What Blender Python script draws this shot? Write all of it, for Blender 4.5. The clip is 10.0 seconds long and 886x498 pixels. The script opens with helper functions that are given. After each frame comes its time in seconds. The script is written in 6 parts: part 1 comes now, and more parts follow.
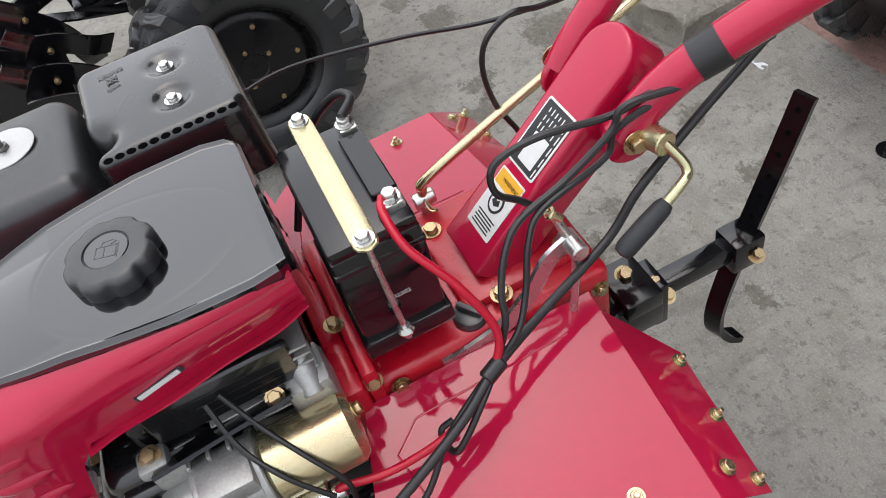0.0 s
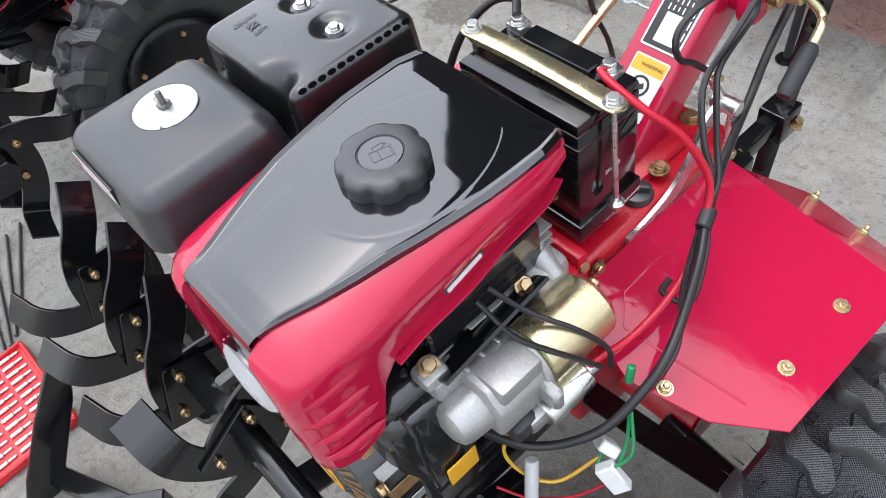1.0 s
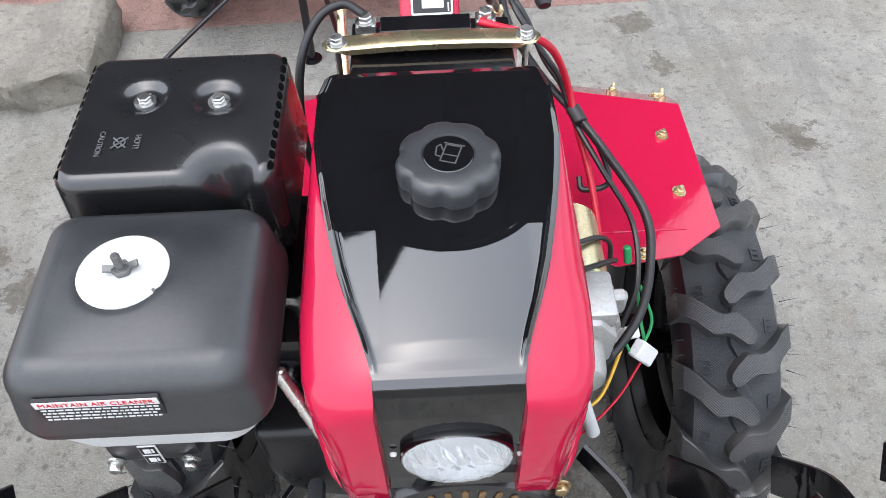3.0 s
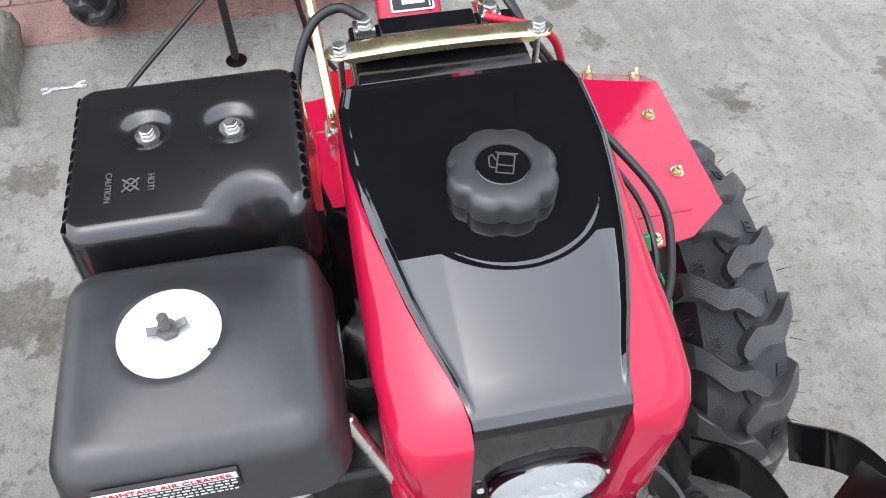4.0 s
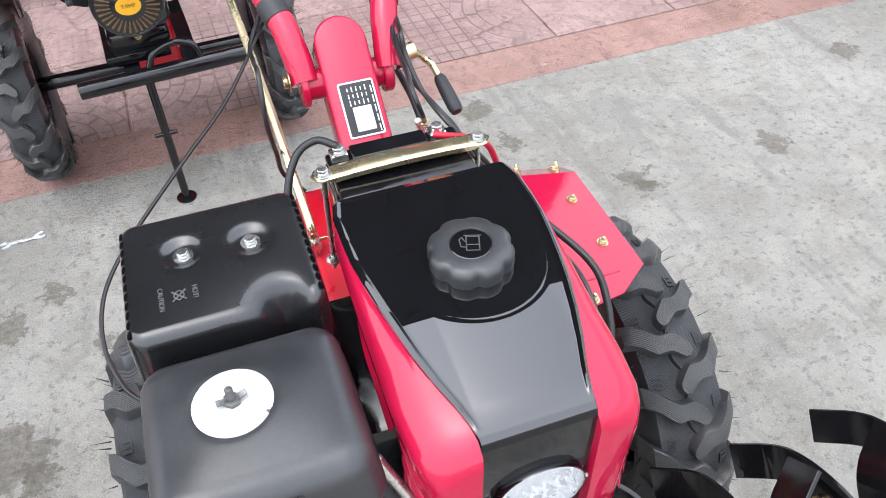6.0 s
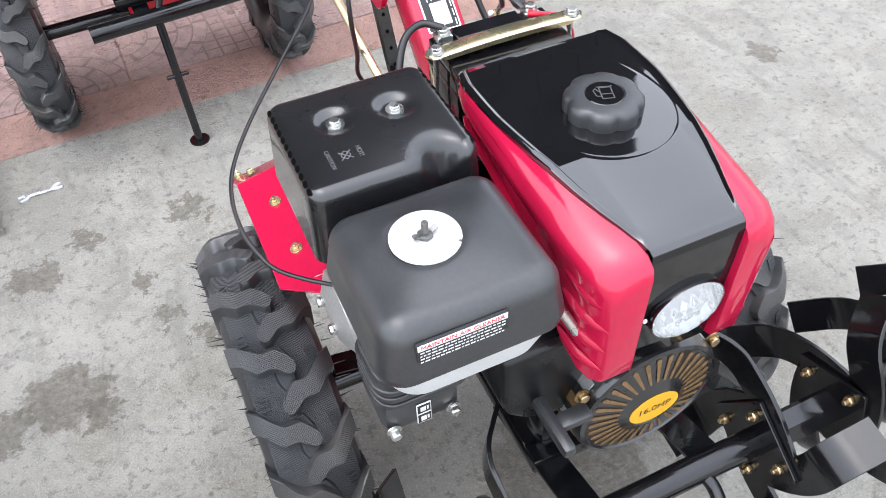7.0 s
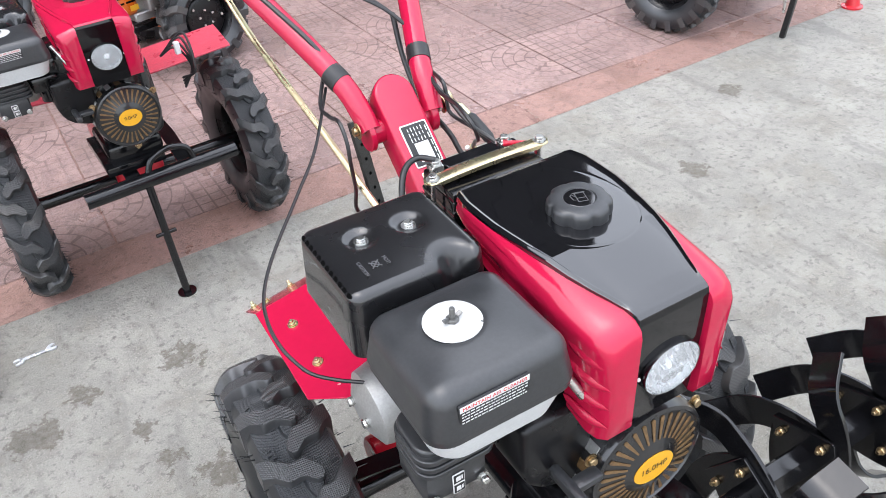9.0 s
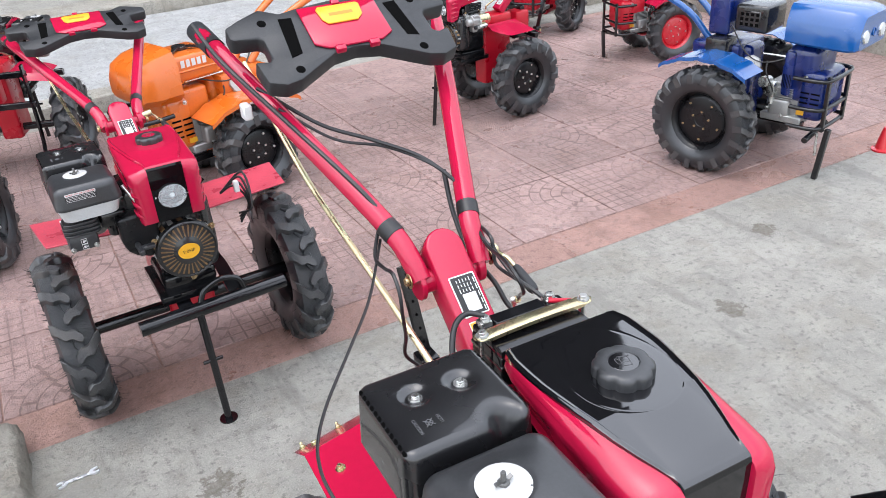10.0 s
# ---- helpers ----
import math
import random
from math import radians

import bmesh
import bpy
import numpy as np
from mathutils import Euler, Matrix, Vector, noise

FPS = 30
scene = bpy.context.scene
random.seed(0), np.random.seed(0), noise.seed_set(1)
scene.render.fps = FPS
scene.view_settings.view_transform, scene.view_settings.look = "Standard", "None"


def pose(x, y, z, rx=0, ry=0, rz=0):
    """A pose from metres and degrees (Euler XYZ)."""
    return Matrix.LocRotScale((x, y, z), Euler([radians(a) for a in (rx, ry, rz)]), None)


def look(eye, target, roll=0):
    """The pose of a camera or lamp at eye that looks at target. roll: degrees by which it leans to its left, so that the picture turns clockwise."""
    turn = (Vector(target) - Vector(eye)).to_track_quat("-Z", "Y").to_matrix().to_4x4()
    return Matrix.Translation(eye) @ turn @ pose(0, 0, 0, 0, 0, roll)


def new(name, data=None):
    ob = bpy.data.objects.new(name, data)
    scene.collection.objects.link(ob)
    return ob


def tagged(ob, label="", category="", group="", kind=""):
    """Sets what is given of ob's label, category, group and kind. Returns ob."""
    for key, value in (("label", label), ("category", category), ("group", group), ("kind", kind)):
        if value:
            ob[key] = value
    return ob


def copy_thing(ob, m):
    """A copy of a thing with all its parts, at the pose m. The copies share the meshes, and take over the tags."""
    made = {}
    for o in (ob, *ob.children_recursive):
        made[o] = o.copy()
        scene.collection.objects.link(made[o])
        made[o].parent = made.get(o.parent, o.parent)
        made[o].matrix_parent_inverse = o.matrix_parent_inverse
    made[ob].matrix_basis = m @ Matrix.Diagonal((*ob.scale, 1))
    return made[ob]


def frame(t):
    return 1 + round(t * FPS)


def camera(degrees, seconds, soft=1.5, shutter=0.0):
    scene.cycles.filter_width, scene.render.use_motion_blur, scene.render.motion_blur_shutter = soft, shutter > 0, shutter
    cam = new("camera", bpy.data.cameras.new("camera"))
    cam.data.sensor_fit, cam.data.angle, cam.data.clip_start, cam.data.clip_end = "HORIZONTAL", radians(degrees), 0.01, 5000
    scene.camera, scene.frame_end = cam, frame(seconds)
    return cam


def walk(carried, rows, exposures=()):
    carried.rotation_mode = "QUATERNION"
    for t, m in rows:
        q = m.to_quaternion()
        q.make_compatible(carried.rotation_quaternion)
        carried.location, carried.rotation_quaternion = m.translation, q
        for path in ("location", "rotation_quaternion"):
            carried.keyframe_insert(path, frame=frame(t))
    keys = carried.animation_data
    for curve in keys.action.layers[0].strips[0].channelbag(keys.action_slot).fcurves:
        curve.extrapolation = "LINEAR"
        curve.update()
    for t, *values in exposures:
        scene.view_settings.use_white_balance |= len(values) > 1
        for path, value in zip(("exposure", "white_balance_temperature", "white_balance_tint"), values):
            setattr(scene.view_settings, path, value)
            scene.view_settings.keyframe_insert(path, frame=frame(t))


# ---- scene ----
import functools
import itertools

cam = camera(58.6, 10.0, soft=0.5)
PATH = [
    (0, (0.544, -0.033, 1.418), (-0.739, 0.235, -0.093), -17.4),
    (0.5, (0.532, -0.23, 1.404), (-0.766, 0.239, -0.044), -13.9),
    (1, (0.432, -0.419, 1.422), (-0.647, 0.246, -0.125), -14.0),
    (1.5, (0.28, -0.492, 1.391), (-0.688, 0.315, -0.162), -12.0),
    (2, (0.148, -0.578, 1.398), (-0.521, 0.531, -0.126), -4.5),
    (2.2, (0.116, -0.641, 1.418), (-0.374, 0.538, -0.122), -4.6),
    (3.3, (-0.049, -0.598, 1.38), (0.069, 0.641, -0.185), -0.7),
    (3.5, (-0.077, -0.565, 1.369), (0.087, 0.614, -0.238), 0.2),
    (4, (-0.107, -0.566, 1.384), (0.124, 0.628, -0.204), 0.0),
    (4.5, (-0.108, -0.594, 1.414), (0.091, 0.65, -0.139), -3.6),
    (5, (-0.095, -0.596, 1.416), (0.06, 0.644, -0.146), -5.2),
    (5.5, (-0.094, -0.604, 1.438), (0.119, 0.692, -0.071), -4.6),
    (5.7, (-0.116, -0.627, 1.48), (0.22, 0.759, 0.077), -3.8),
    (6.8, (-0.368, -0.766, 1.485), (0.147, 0.5, 0.026), -0.5),
    (7, (-0.395, -0.718, 1.459), (0.129, 0.524, -0.019), -2.5),
    (7.5, (-0.395, -0.659, 1.421), (0.226, 0.474, -0.107), -0.1),
    (8, (-0.414, -0.698, 1.402), (0.226, 0.328, -0.191), 1.4),
    (8.5, (-0.473, -0.764, 1.439), (0.204, 0.423, -0.022), 0.2),
    (9, (-0.517, -0.816, 1.523), (0.23, 0.586, 0.308), -4.3),
    (9.5, (-0.541, -0.831, 1.581), (0.246, 0.685, 0.54), -4.4),
    (10, (-0.547, -0.824, 1.606), (0.223, 0.749, 0.641), -3.9),
]
walk(cam, [(t, look(eye, target, roll)) for t, eye, target, roll in PATH], [(0.0, 1.22, 6900, 10), (0.8, 1.57, 6550, 10), (1.6, 1.92, 6500, 10), (3.3, 1.79, 6500, 10), (6.8, 2.05, 6500, 10), (8.5, 2.13, 6500, 10), (9.3, 1.77, 6500, 10), (10.0, 1.72, 6500, 10)])

# ---- light: overcast daylight ----
world = bpy.data.worlds.new("overcast_sky")
scene.world = world
world.use_nodes = True
wn = world.node_tree
sky = wn.nodes.new("ShaderNodeTexSky")
sky.sky_type, sky.sun_disc = "NISHITA", False
sky.sun_elevation, sky.sun_rotation = radians(76), radians(280)
sky.air_density, sky.dust_density = 1.0, 1.0
pale = wn.nodes.new("ShaderNodeHueSaturation")
pale.inputs["Saturation"].default_value = 0.4
wn.links.new(sky.outputs[0], pale.inputs["Color"])
# an overcast dome is brighter overhead than at the horizon
way = wn.nodes.new("ShaderNodeTexCoord")
split = wn.nodes.new("ShaderNodeSeparateXYZ")
dome = wn.nodes.new("ShaderNodeMapRange")
dome.inputs[1].default_value, dome.inputs[2].default_value = 0.1, 0.9
dome.inputs[3].default_value, dome.inputs[4].default_value = 0.6, 1.5
tint = wn.nodes.new("ShaderNodeVectorMath")
tint.operation = "SCALE"
wn.links.new(way.outputs["Generated"], split.inputs[0])
wn.links.new(split.outputs[2], dome.inputs[0])
wn.links.new(pale.outputs[0], tint.inputs[0])
wn.links.new(dome.outputs[0], tint.inputs["Scale"])
wn.links.new(tint.outputs[0], wn.nodes["Background"].inputs[0])
wn.nodes["Background"].inputs[1].default_value = 0.15
sun = new("sun", bpy.data.lights.new("sun", "SUN"))
sun.data.energy, sun.data.angle, sun.data.color = 0.6, radians(160), (1.0, 0.985, 0.97)
sun.matrix_world = look((-1.6, -0.6, 6), (0, 0, 0))


# ---- materials ----
def material(name, base, rough=0.5, metal=0.0, coat=0.0, vary=0.15, scale=12.0, bump=0.0, bump_scale=200.0, rough_vary=0.1, spots=None, spec=0.5):
    """A surface whose colour and gloss vary at two scales, with fine relief."""
    m = bpy.data.materials.new(name)
    m.use_nodes = True
    nt = m.node_tree
    b = nt.nodes["Principled BSDF"]
    geo = nt.nodes.new("ShaderNodeNewGeometry")
    n1 = nt.nodes.new("ShaderNodeTexNoise")
    n1.inputs["Scale"].default_value, n1.inputs["Detail"].default_value = scale, 6
    n2 = nt.nodes.new("ShaderNodeTexNoise")
    n2.inputs["Scale"].default_value, n2.inputs["Detail"].default_value = scale * 14, 4
    nt.links.new(geo.outputs["Position"], n1.inputs["Vector"])
    nt.links.new(geo.outputs["Position"], n2.inputs["Vector"])
    add = nt.nodes.new("ShaderNodeMath")
    add.operation = "ADD"
    nt.links.new(n1.outputs[0], add.inputs[0])
    nt.links.new(n2.outputs[0], add.inputs[1])
    ramp = nt.nodes.new("ShaderNodeMapRange")
    ramp.inputs[1].default_value, ramp.inputs[2].default_value = 0.6, 1.4
    ramp.inputs[3].default_value, ramp.inputs[4].default_value = 1 - vary, 1 + vary
    nt.links.new(add.outputs[0], ramp.inputs[0])
    mul = nt.nodes.new("ShaderNodeVectorMath")
    mul.operation = "SCALE"
    mul.inputs[0].default_value = base[:3]
    nt.links.new(ramp.outputs[0], mul.inputs["Scale"])
    colour = mul.outputs[0]
    if spots:
        s_col, s_scale, s_lo, s_hi = spots
        n3 = nt.nodes.new("ShaderNodeTexNoise")
        n3.inputs["Scale"].default_value, n3.inputs["Detail"].default_value = s_scale, 8
        nt.links.new(geo.outputs["Position"], n3.inputs["Vector"])
        r3 = nt.nodes.new("ShaderNodeMapRange")
        r3.inputs[1].default_value, r3.inputs[2].default_value = s_lo, s_hi
        nt.links.new(n3.outputs[0], r3.inputs[0])
        mix = nt.nodes.new("ShaderNodeMix")
        mix.data_type = "RGBA"
        nt.links.new(r3.outputs[0], mix.inputs[0])
        nt.links.new(colour, mix.inputs[6])
        mix.inputs[7].default_value = (*s_col, 1)
        colour = mix.outputs[2]
    nt.links.new(colour, b.inputs["Base Color"])
    rr = nt.nodes.new("ShaderNodeMapRange")
    rr.inputs[1].default_value, rr.inputs[2].default_value = 0.35, 0.65
    rr.inputs[3].default_value, rr.inputs[4].default_value = max(0.02, rough - rough_vary), min(1, rough + rough_vary)
    nt.links.new(n1.outputs[0], rr.inputs[0])
    nt.links.new(rr.outputs[0], b.inputs["Roughness"])
    b.inputs["Metallic"].default_value = metal
    b.inputs["Specular IOR Level"].default_value = spec
    b.inputs["Coat Weight"].default_value = coat
    b.inputs["Coat Roughness"].default_value = 0.04
    if bump:
        n4 = nt.nodes.new("ShaderNodeTexNoise")
        n4.inputs["Scale"].default_value, n4.inputs["Detail"].default_value = bump_scale, 3
        nt.links.new(geo.outputs["Position"], n4.inputs["Vector"])
        bp = nt.nodes.new("ShaderNodeBump")
        bp.inputs["Strength"].default_value, bp.inputs["Distance"].default_value = bump, 0.002
        nt.links.new(n4.outputs[0], bp.inputs["Height"])
        nt.links.new(bp.outputs[0], b.inputs["Normal"])
    return m


RED = material("red_paint", (0.41, 0.008, 0.042), 0.06, coat=0.0, vary=0.06, scale=6, bump=0.04, bump_scale=90, rough_vary=0.03, spec=0.5)
RED_CAST = material("red_painted_casting", (0.46, 0.004, 0.018), 0.35, coat=0.2, vary=0.12, scale=14, bump=0.25, bump_scale=160)
GLOSS = material("gloss_black_paint", (0.004, 0.004, 0.005), 0.05, coat=1.0, vary=0.3, scale=9, rough_vary=0.03, bump=0.02, bump_scale=60, spec=0.6, spots=((0.035, 0.035, 0.036), 420, 0.70, 0.74))
SATIN = material("satin_black_paint", (0.010, 0.010, 0.011), 0.27, coat=0.6, vary=0.25, scale=10, bump=0.04, bump_scale=220, rough_vary=0.06)
PLASTIC = material("black_moulded_plastic", (0.024, 0.025, 0.027), 0.36, vary=0.3, scale=16, bump=0.03, bump_scale=700, rough_vary=0.08, spec=0.68)
STEEL_BLACK = material("black_painted_steel", (0.005, 0.005, 0.006), 0.14, coat=0.1, vary=0.3, scale=18, bump=0.10, bump_scale=60, rough_vary=0.10)
RUBBER = material("black_rubber", (0.012, 0.0135, 0.016), 0.5, vary=0.3, scale=14, bump=0.2, bump_scale=420, spots=((0.04, 0.04, 0.04), 9, 0.56, 0.75))
ALU = material("cast_aluminium", (0.40, 0.40, 0.39), 0.5, metal=0.7, vary=0.18, scale=22, bump=0.2, bump_scale=260)
ZINC = material("zinc_plated_steel", (0.62, 0.62, 0.60), 0.28, metal=0.95, vary=0.15, scale=40, bump=0.08, bump_scale=300)
GOLD = material("yellow_zinc_plating", (0.60, 0.50, 0.31), 0.24, metal=0.9, vary=0.1, scale=16, bump=0.02, bump_scale=200, spots=((0.52, 0.56, 0.34), 14, 0.45, 0.75))
BRASS = material("yellow_zinc_bolt", (0.46, 0.34, 0.19), 0.32, metal=0.9, vary=0.3, scale=60)
DARK_STEEL = material("dull_dark_steel", (0.16, 0.16, 0.155), 0.35, metal=0.8, vary=0.3, scale=60)
WHITE = material("white_decal", (0.62, 0.62, 0.61), 0.45, vary=0.08, scale=30)
WORN_WHITE = material("chipped_white_enamel", (0.50, 0.50, 0.49), 0.4, vary=0.08, scale=30, spots=((0.03, 0.03, 0.03), 55, 0.66, 0.68))
BLACK_INK = material("black_print", (0.012, 0.012, 0.013), 0.5, vary=0.1)
RED_INK = material("red_print", (0.5, 0.01, 0.02), 0.5, vary=0.1)
YELLOW = material("yellow_decal", (0.72, 0.36, 0.02), 0.4, vary=0.06)
# uncoated copy of the tank's black; a dark reflection is put into it
LAMP_PANEL = material("uncoated_black_panel", (0.004, 0.004, 0.005), 0.06, vary=0.3, scale=14, spec=0.5, rough_vary=0.03, bump=0.03, bump_scale=40)
RIM_BLACK = material("black_rim_paint", (0.006, 0.006, 0.007), 0.3, vary=0.3, scale=12, spec=0.35)
CLEAR_GREY = material("grey_translucent_plastic", (0.52, 0.53, 0.53), 0.4, vary=0.1, scale=20)
CABLE = material("black_cable_sheath", (0.012, 0.012, 0.013), 0.4, vary=0.2)
CABLE_RED = material("red_cable", (0.46, 0.005, 0.025), 0.35, vary=0.1)


def tyre_rubber(name, base, pitch, deep, worn):
    """New rubber with a fine moulded knurl that follows the tyre round its axle."""
    m = material(name, base, 0.38, spec=0.8, vary=0.3, scale=14, rough_vary=0.1, spots=(worn, 9, 0.5, 0.72))
    nt = m.node_tree
    N, L = nt.nodes, nt.links
    tc = N.new("ShaderNodeTexCoord")
    sp = N.new("ShaderNodeSeparateXYZ")
    L.new(tc.outputs["Object"], sp.inputs[0])

    def op(kind, a, b=None):
        n = N.new("ShaderNodeMath")
        n.operation = kind
        for i, v in enumerate((a, b)):
            if isinstance(v, (int, float)):
                n.inputs[i].default_value = v
            elif v is not None:
                L.new(v, n.inputs[i])
        return n.outputs[0]

    along = op("MULTIPLY", op("ARCTAN2", sp.outputs[1], sp.outputs[2]), 0.30 * 2 * math.pi / pitch)
    across = op("MULTIPLY", sp.outputs[0], 2 * math.pi / pitch)
    height = op("ADD", op("SINE", op("ADD", along, across)), op("SINE", op("SUBTRACT", along, across)))
    # the knurl lies on faces that look outwards, not on the flanks
    out = N.new("ShaderNodeCombineXYZ")
    L.new(sp.outputs[1], out.inputs[1])
    L.new(sp.outputs[2], out.inputs[2])
    unit = N.new("ShaderNodeVectorMath")
    unit.operation = "NORMALIZE"
    L.new(out.outputs[0], unit.inputs[0])
    dot = N.new("ShaderNodeVectorMath")
    dot.operation = "DOT_PRODUCT"
    L.new(unit.outputs[0], dot.inputs[0])
    L.new(tc.outputs["Normal"], dot.inputs[1])
    mask = N.new("ShaderNodeMapRange")
    mask.inputs[1].default_value, mask.inputs[2].default_value = 0.62, 0.80
    L.new(dot.outputs["Value"], mask.inputs[0])
    bump = N.new("ShaderNodeBump")
    bump.inputs["Distance"].default_value = 0.0006
    L.new(op("MULTIPLY", mask.outputs[0], deep), bump.inputs["Strength"])
    L.new(height, bump.inputs["Height"])
    L.new(bump.outputs[0], N["Principled BSDF"].inputs["Normal"])
    return m


TYRE = tyre_rubber("knurled_tyre_rubber", (0.012, 0.014, 0.017), 0.0034, 0.6, (0.026, 0.028, 0.030))
TREAD = tyre_rubber("knurled_tread_rubber", (0.032, 0.033, 0.035), 0.0036, 0.6, (0.070, 0.066, 0.062))


# ---- shape helpers ----
def mesh(name, bm, mat, smooth=True):
    me = bpy.data.meshes.new(name)
    bm.normal_update()
    bm.to_mesh(me)
    bm.free()
    me.materials.append(mat)
    if smooth:
        for p in me.polygons:
            p.use_smooth = True
        me.set_sharp_from_angle(angle=radians(38))
    return me


def thing(name, label, category, at=(0, 0, 0), turn=0, group="", kind=""):
    ob = new(name)
    ob.empty_display_size = 0.1
    ob.matrix_world = pose(*at, 0, 0, turn)
    return tagged(ob, label, category, group, kind)


def part(name, bm, mat, parent, label="", smooth=True):
    """One mesh object under a thing or a part, in its parent's space."""
    ob = new(name, mesh(name, bm, mat, smooth))
    ob.parent = parent
    return tagged(ob, label)


def share(name, data, parent, m):
    """Another part on mesh data that exists already."""
    ob = new(name, data)
    ob.parent = parent
    ob.matrix_basis = m
    return ob


def join(*bms):
    out = bmesh.new()
    for b in bms:
        me = bpy.data.meshes.new("tmp")
        b.to_mesh(me)
        b.free()
        out.from_mesh(me)
        bpy.data.meshes.remove(me)
    return out


def moved(bm, m):
    bmesh.ops.transform(bm, matrix=m, verts=bm.verts)
    return bm


def rbox(lo, hi, r=0.003, seg=2, m=None):
    bm = bmesh.new()
    bmesh.ops.create_cube(bm, size=1)
    for v in bm.verts:
        v.co = [lo[i] + (v.co[i] + 0.5) * (hi[i] - lo[i]) for i in range(3)]
    if r > 0:
        r = min(r, 0.49 * min(hi[i] - lo[i] for i in range(3)))
        bmesh.ops.bevel(bm, geom=bm.edges[:], offset=r, segments=seg, profile=0.5, affect="EDGES")
    return moved(bm, m) if m else bm


def slab(poly, z0, z1, r=0.0015, seg=2, m=None, top_only=False):
    """A plate: a plan polygon given a thickness, with eased edges."""
    bm = bmesh.new()
    n = len(poly)
    lo = [bm.verts.new((x, y, z0)) for x, y in poly]
    hi = [bm.verts.new((x, y, z1)) for x, y in poly]
    bm.faces.new(lo[::-1])
    bm.faces.new(hi)
    for i in range(n):
        bm.faces.new((lo[i], lo[(i + 1) % n], hi[(i + 1) % n], hi[i]))
    bmesh.ops.recalc_face_normals(bm, faces=bm.faces)
    if r > 0:
        edges = [e for e in bm.edges if (not top_only) or all(v.co.z > (z0 + z1) / 2 for v in e.verts)]
        bmesh.ops.bevel(bm, geom=edges, offset=r, segments=seg, profile=0.5, affect="EDGES")
    return moved(bm, m) if m else bm


def frame_to(a, b):
    """The pose whose z axis runs from a to b."""
    d = Vector(b) - Vector(a)
    return Matrix.Translation(a) @ d.to_track_quat("Z", "Y").to_matrix().to_4x4(), d.length


def lathe(profile, n=24, m=None):
    """Profile of (radius, height) turned about z."""
    bm = bmesh.new()
    rings = []
    for r, z in profile:
        if r < 1e-6:
            rings.append([bm.verts.new((0, 0, z))])
        else:
            rings.append([bm.verts.new((r * math.cos(2 * math.pi * i / n), r * math.sin(2 * math.pi * i / n), z)) for i in range(n)])
    for a, b in zip(rings, rings[1:]):
        for i in range(n):
            j = (i + 1) % n
            q = [a[i % len(a)], a[j % len(a)], b[j % len(b)], b[i % len(b)]]
            q = list(dict.fromkeys(q))
            if len(q) > 2:
                bm.faces.new(q)
    bmesh.ops.recalc_face_normals(bm, faces=bm.faces)
    return moved(bm, m) if m else bm


def rod(a, b, r, n=16, ease=0.0015, r2=None):
    m, d = frame_to(a, b)
    r2 = r if r2 is None else r2
    e = min(ease, r * 0.4, d * 0.3)
    return lathe([(0, 0), (r - e, 0), (r, e), (r2, d - e), (r2 - e, d), (0, d)], n, m)


def smooth_path(pts, per=6):
    """Catmull-Rom through the points."""
    p = [Vector(q) for q in pts]
    if len(p) < 3:
        return p
    p = [2 * p[0] - p[1]] + p + [2 * p[-1] - p[-2]]
    out = []
    for a, b, c, d in zip(p, p[1:], p[2:], p[3:]):
        for k in range(per):
            t = k / per
            out.append(0.5 * (2 * b + (c - a) * t + (2 * a - 5 * b + 4 * c - d) * t * t + (3 * b - a - 3 * c + d) * t**3))
    return out + [p[-2]]


def tube(pts, r, n=10, per=6, caps=True, radii=None):
    path = smooth_path(pts, per) if per else [Vector(q) for q in pts]
    bm = bmesh.new()
    rings = []
    side = None
    for i, p in enumerate(path):
        d = (path[min(i + 1, len(path) - 1)] - path[max(i - 1, 0)]).normalized()
        side = d.orthogonal() if side is None else (side - d * side.dot(d))
        side.normalize()
        up = d.cross(side)
        rr = r if radii is None else radii(i / (len(path) - 1))
        rings.append([bm.verts.new(p + rr * (math.cos(2 * math.pi * k / n) * side + math.sin(2 * math.pi * k / n) * up)) for k in range(n)])
    for a, b in zip(rings, rings[1:]):
        for k in range(n):
            bm.faces.new((a[k], a[(k + 1) % n], b[(k + 1) % n], b[k]))
    if caps:
        bm.faces.new(rings[0][::-1])
        bm.faces.new(rings[-1])
    bmesh.ops.recalc_face_normals(bm, faces=bm.faces)
    return bm


def loft(rings, close=True, caps=True):
    """Rings of equal count joined into one skin."""
    bm = bmesh.new()
    vs = [[bm.verts.new(p) for p in ring] for ring in rings]
    n = len(vs[0])
    for a, b in zip(vs, vs[1:]):
        for i in range(n if close else n - 1):
            bm.faces.new((a[i], a[(i + 1) % n], b[(i + 1) % n], b[i]))
    if caps and close:
        bm.faces.new(vs[0][::-1])
        bm.faces.new(vs[-1])
    bmesh.ops.recalc_face_normals(bm, faces=bm.faces)
    return bm


def strap(pts, width, thick, across, per=5, taper=None):
    """A flat bar bent along a path; across is the direction of its width."""
    path = smooth_path(pts, per) if per else [Vector(q) for q in pts]
    rings = []
    for i, p in enumerate(path):
        d = (path[min(i + 1, len(path) - 1)] - path[max(i - 1, 0)]).normalized()
        a = Vector(across(i / (len(path) - 1)) if callable(across) else across)
        a = (a - d * a.dot(d)).normalized()
        nrm = d.cross(a)
        w = width * (taper(i / (len(path) - 1)) if taper else 1)
        rings.append([p + a * w / 2 * s + nrm * thick / 2 * t for s, t in ((-1, -1), (1, -1), (1, 1), (-1, 1))])
    return loft(rings)


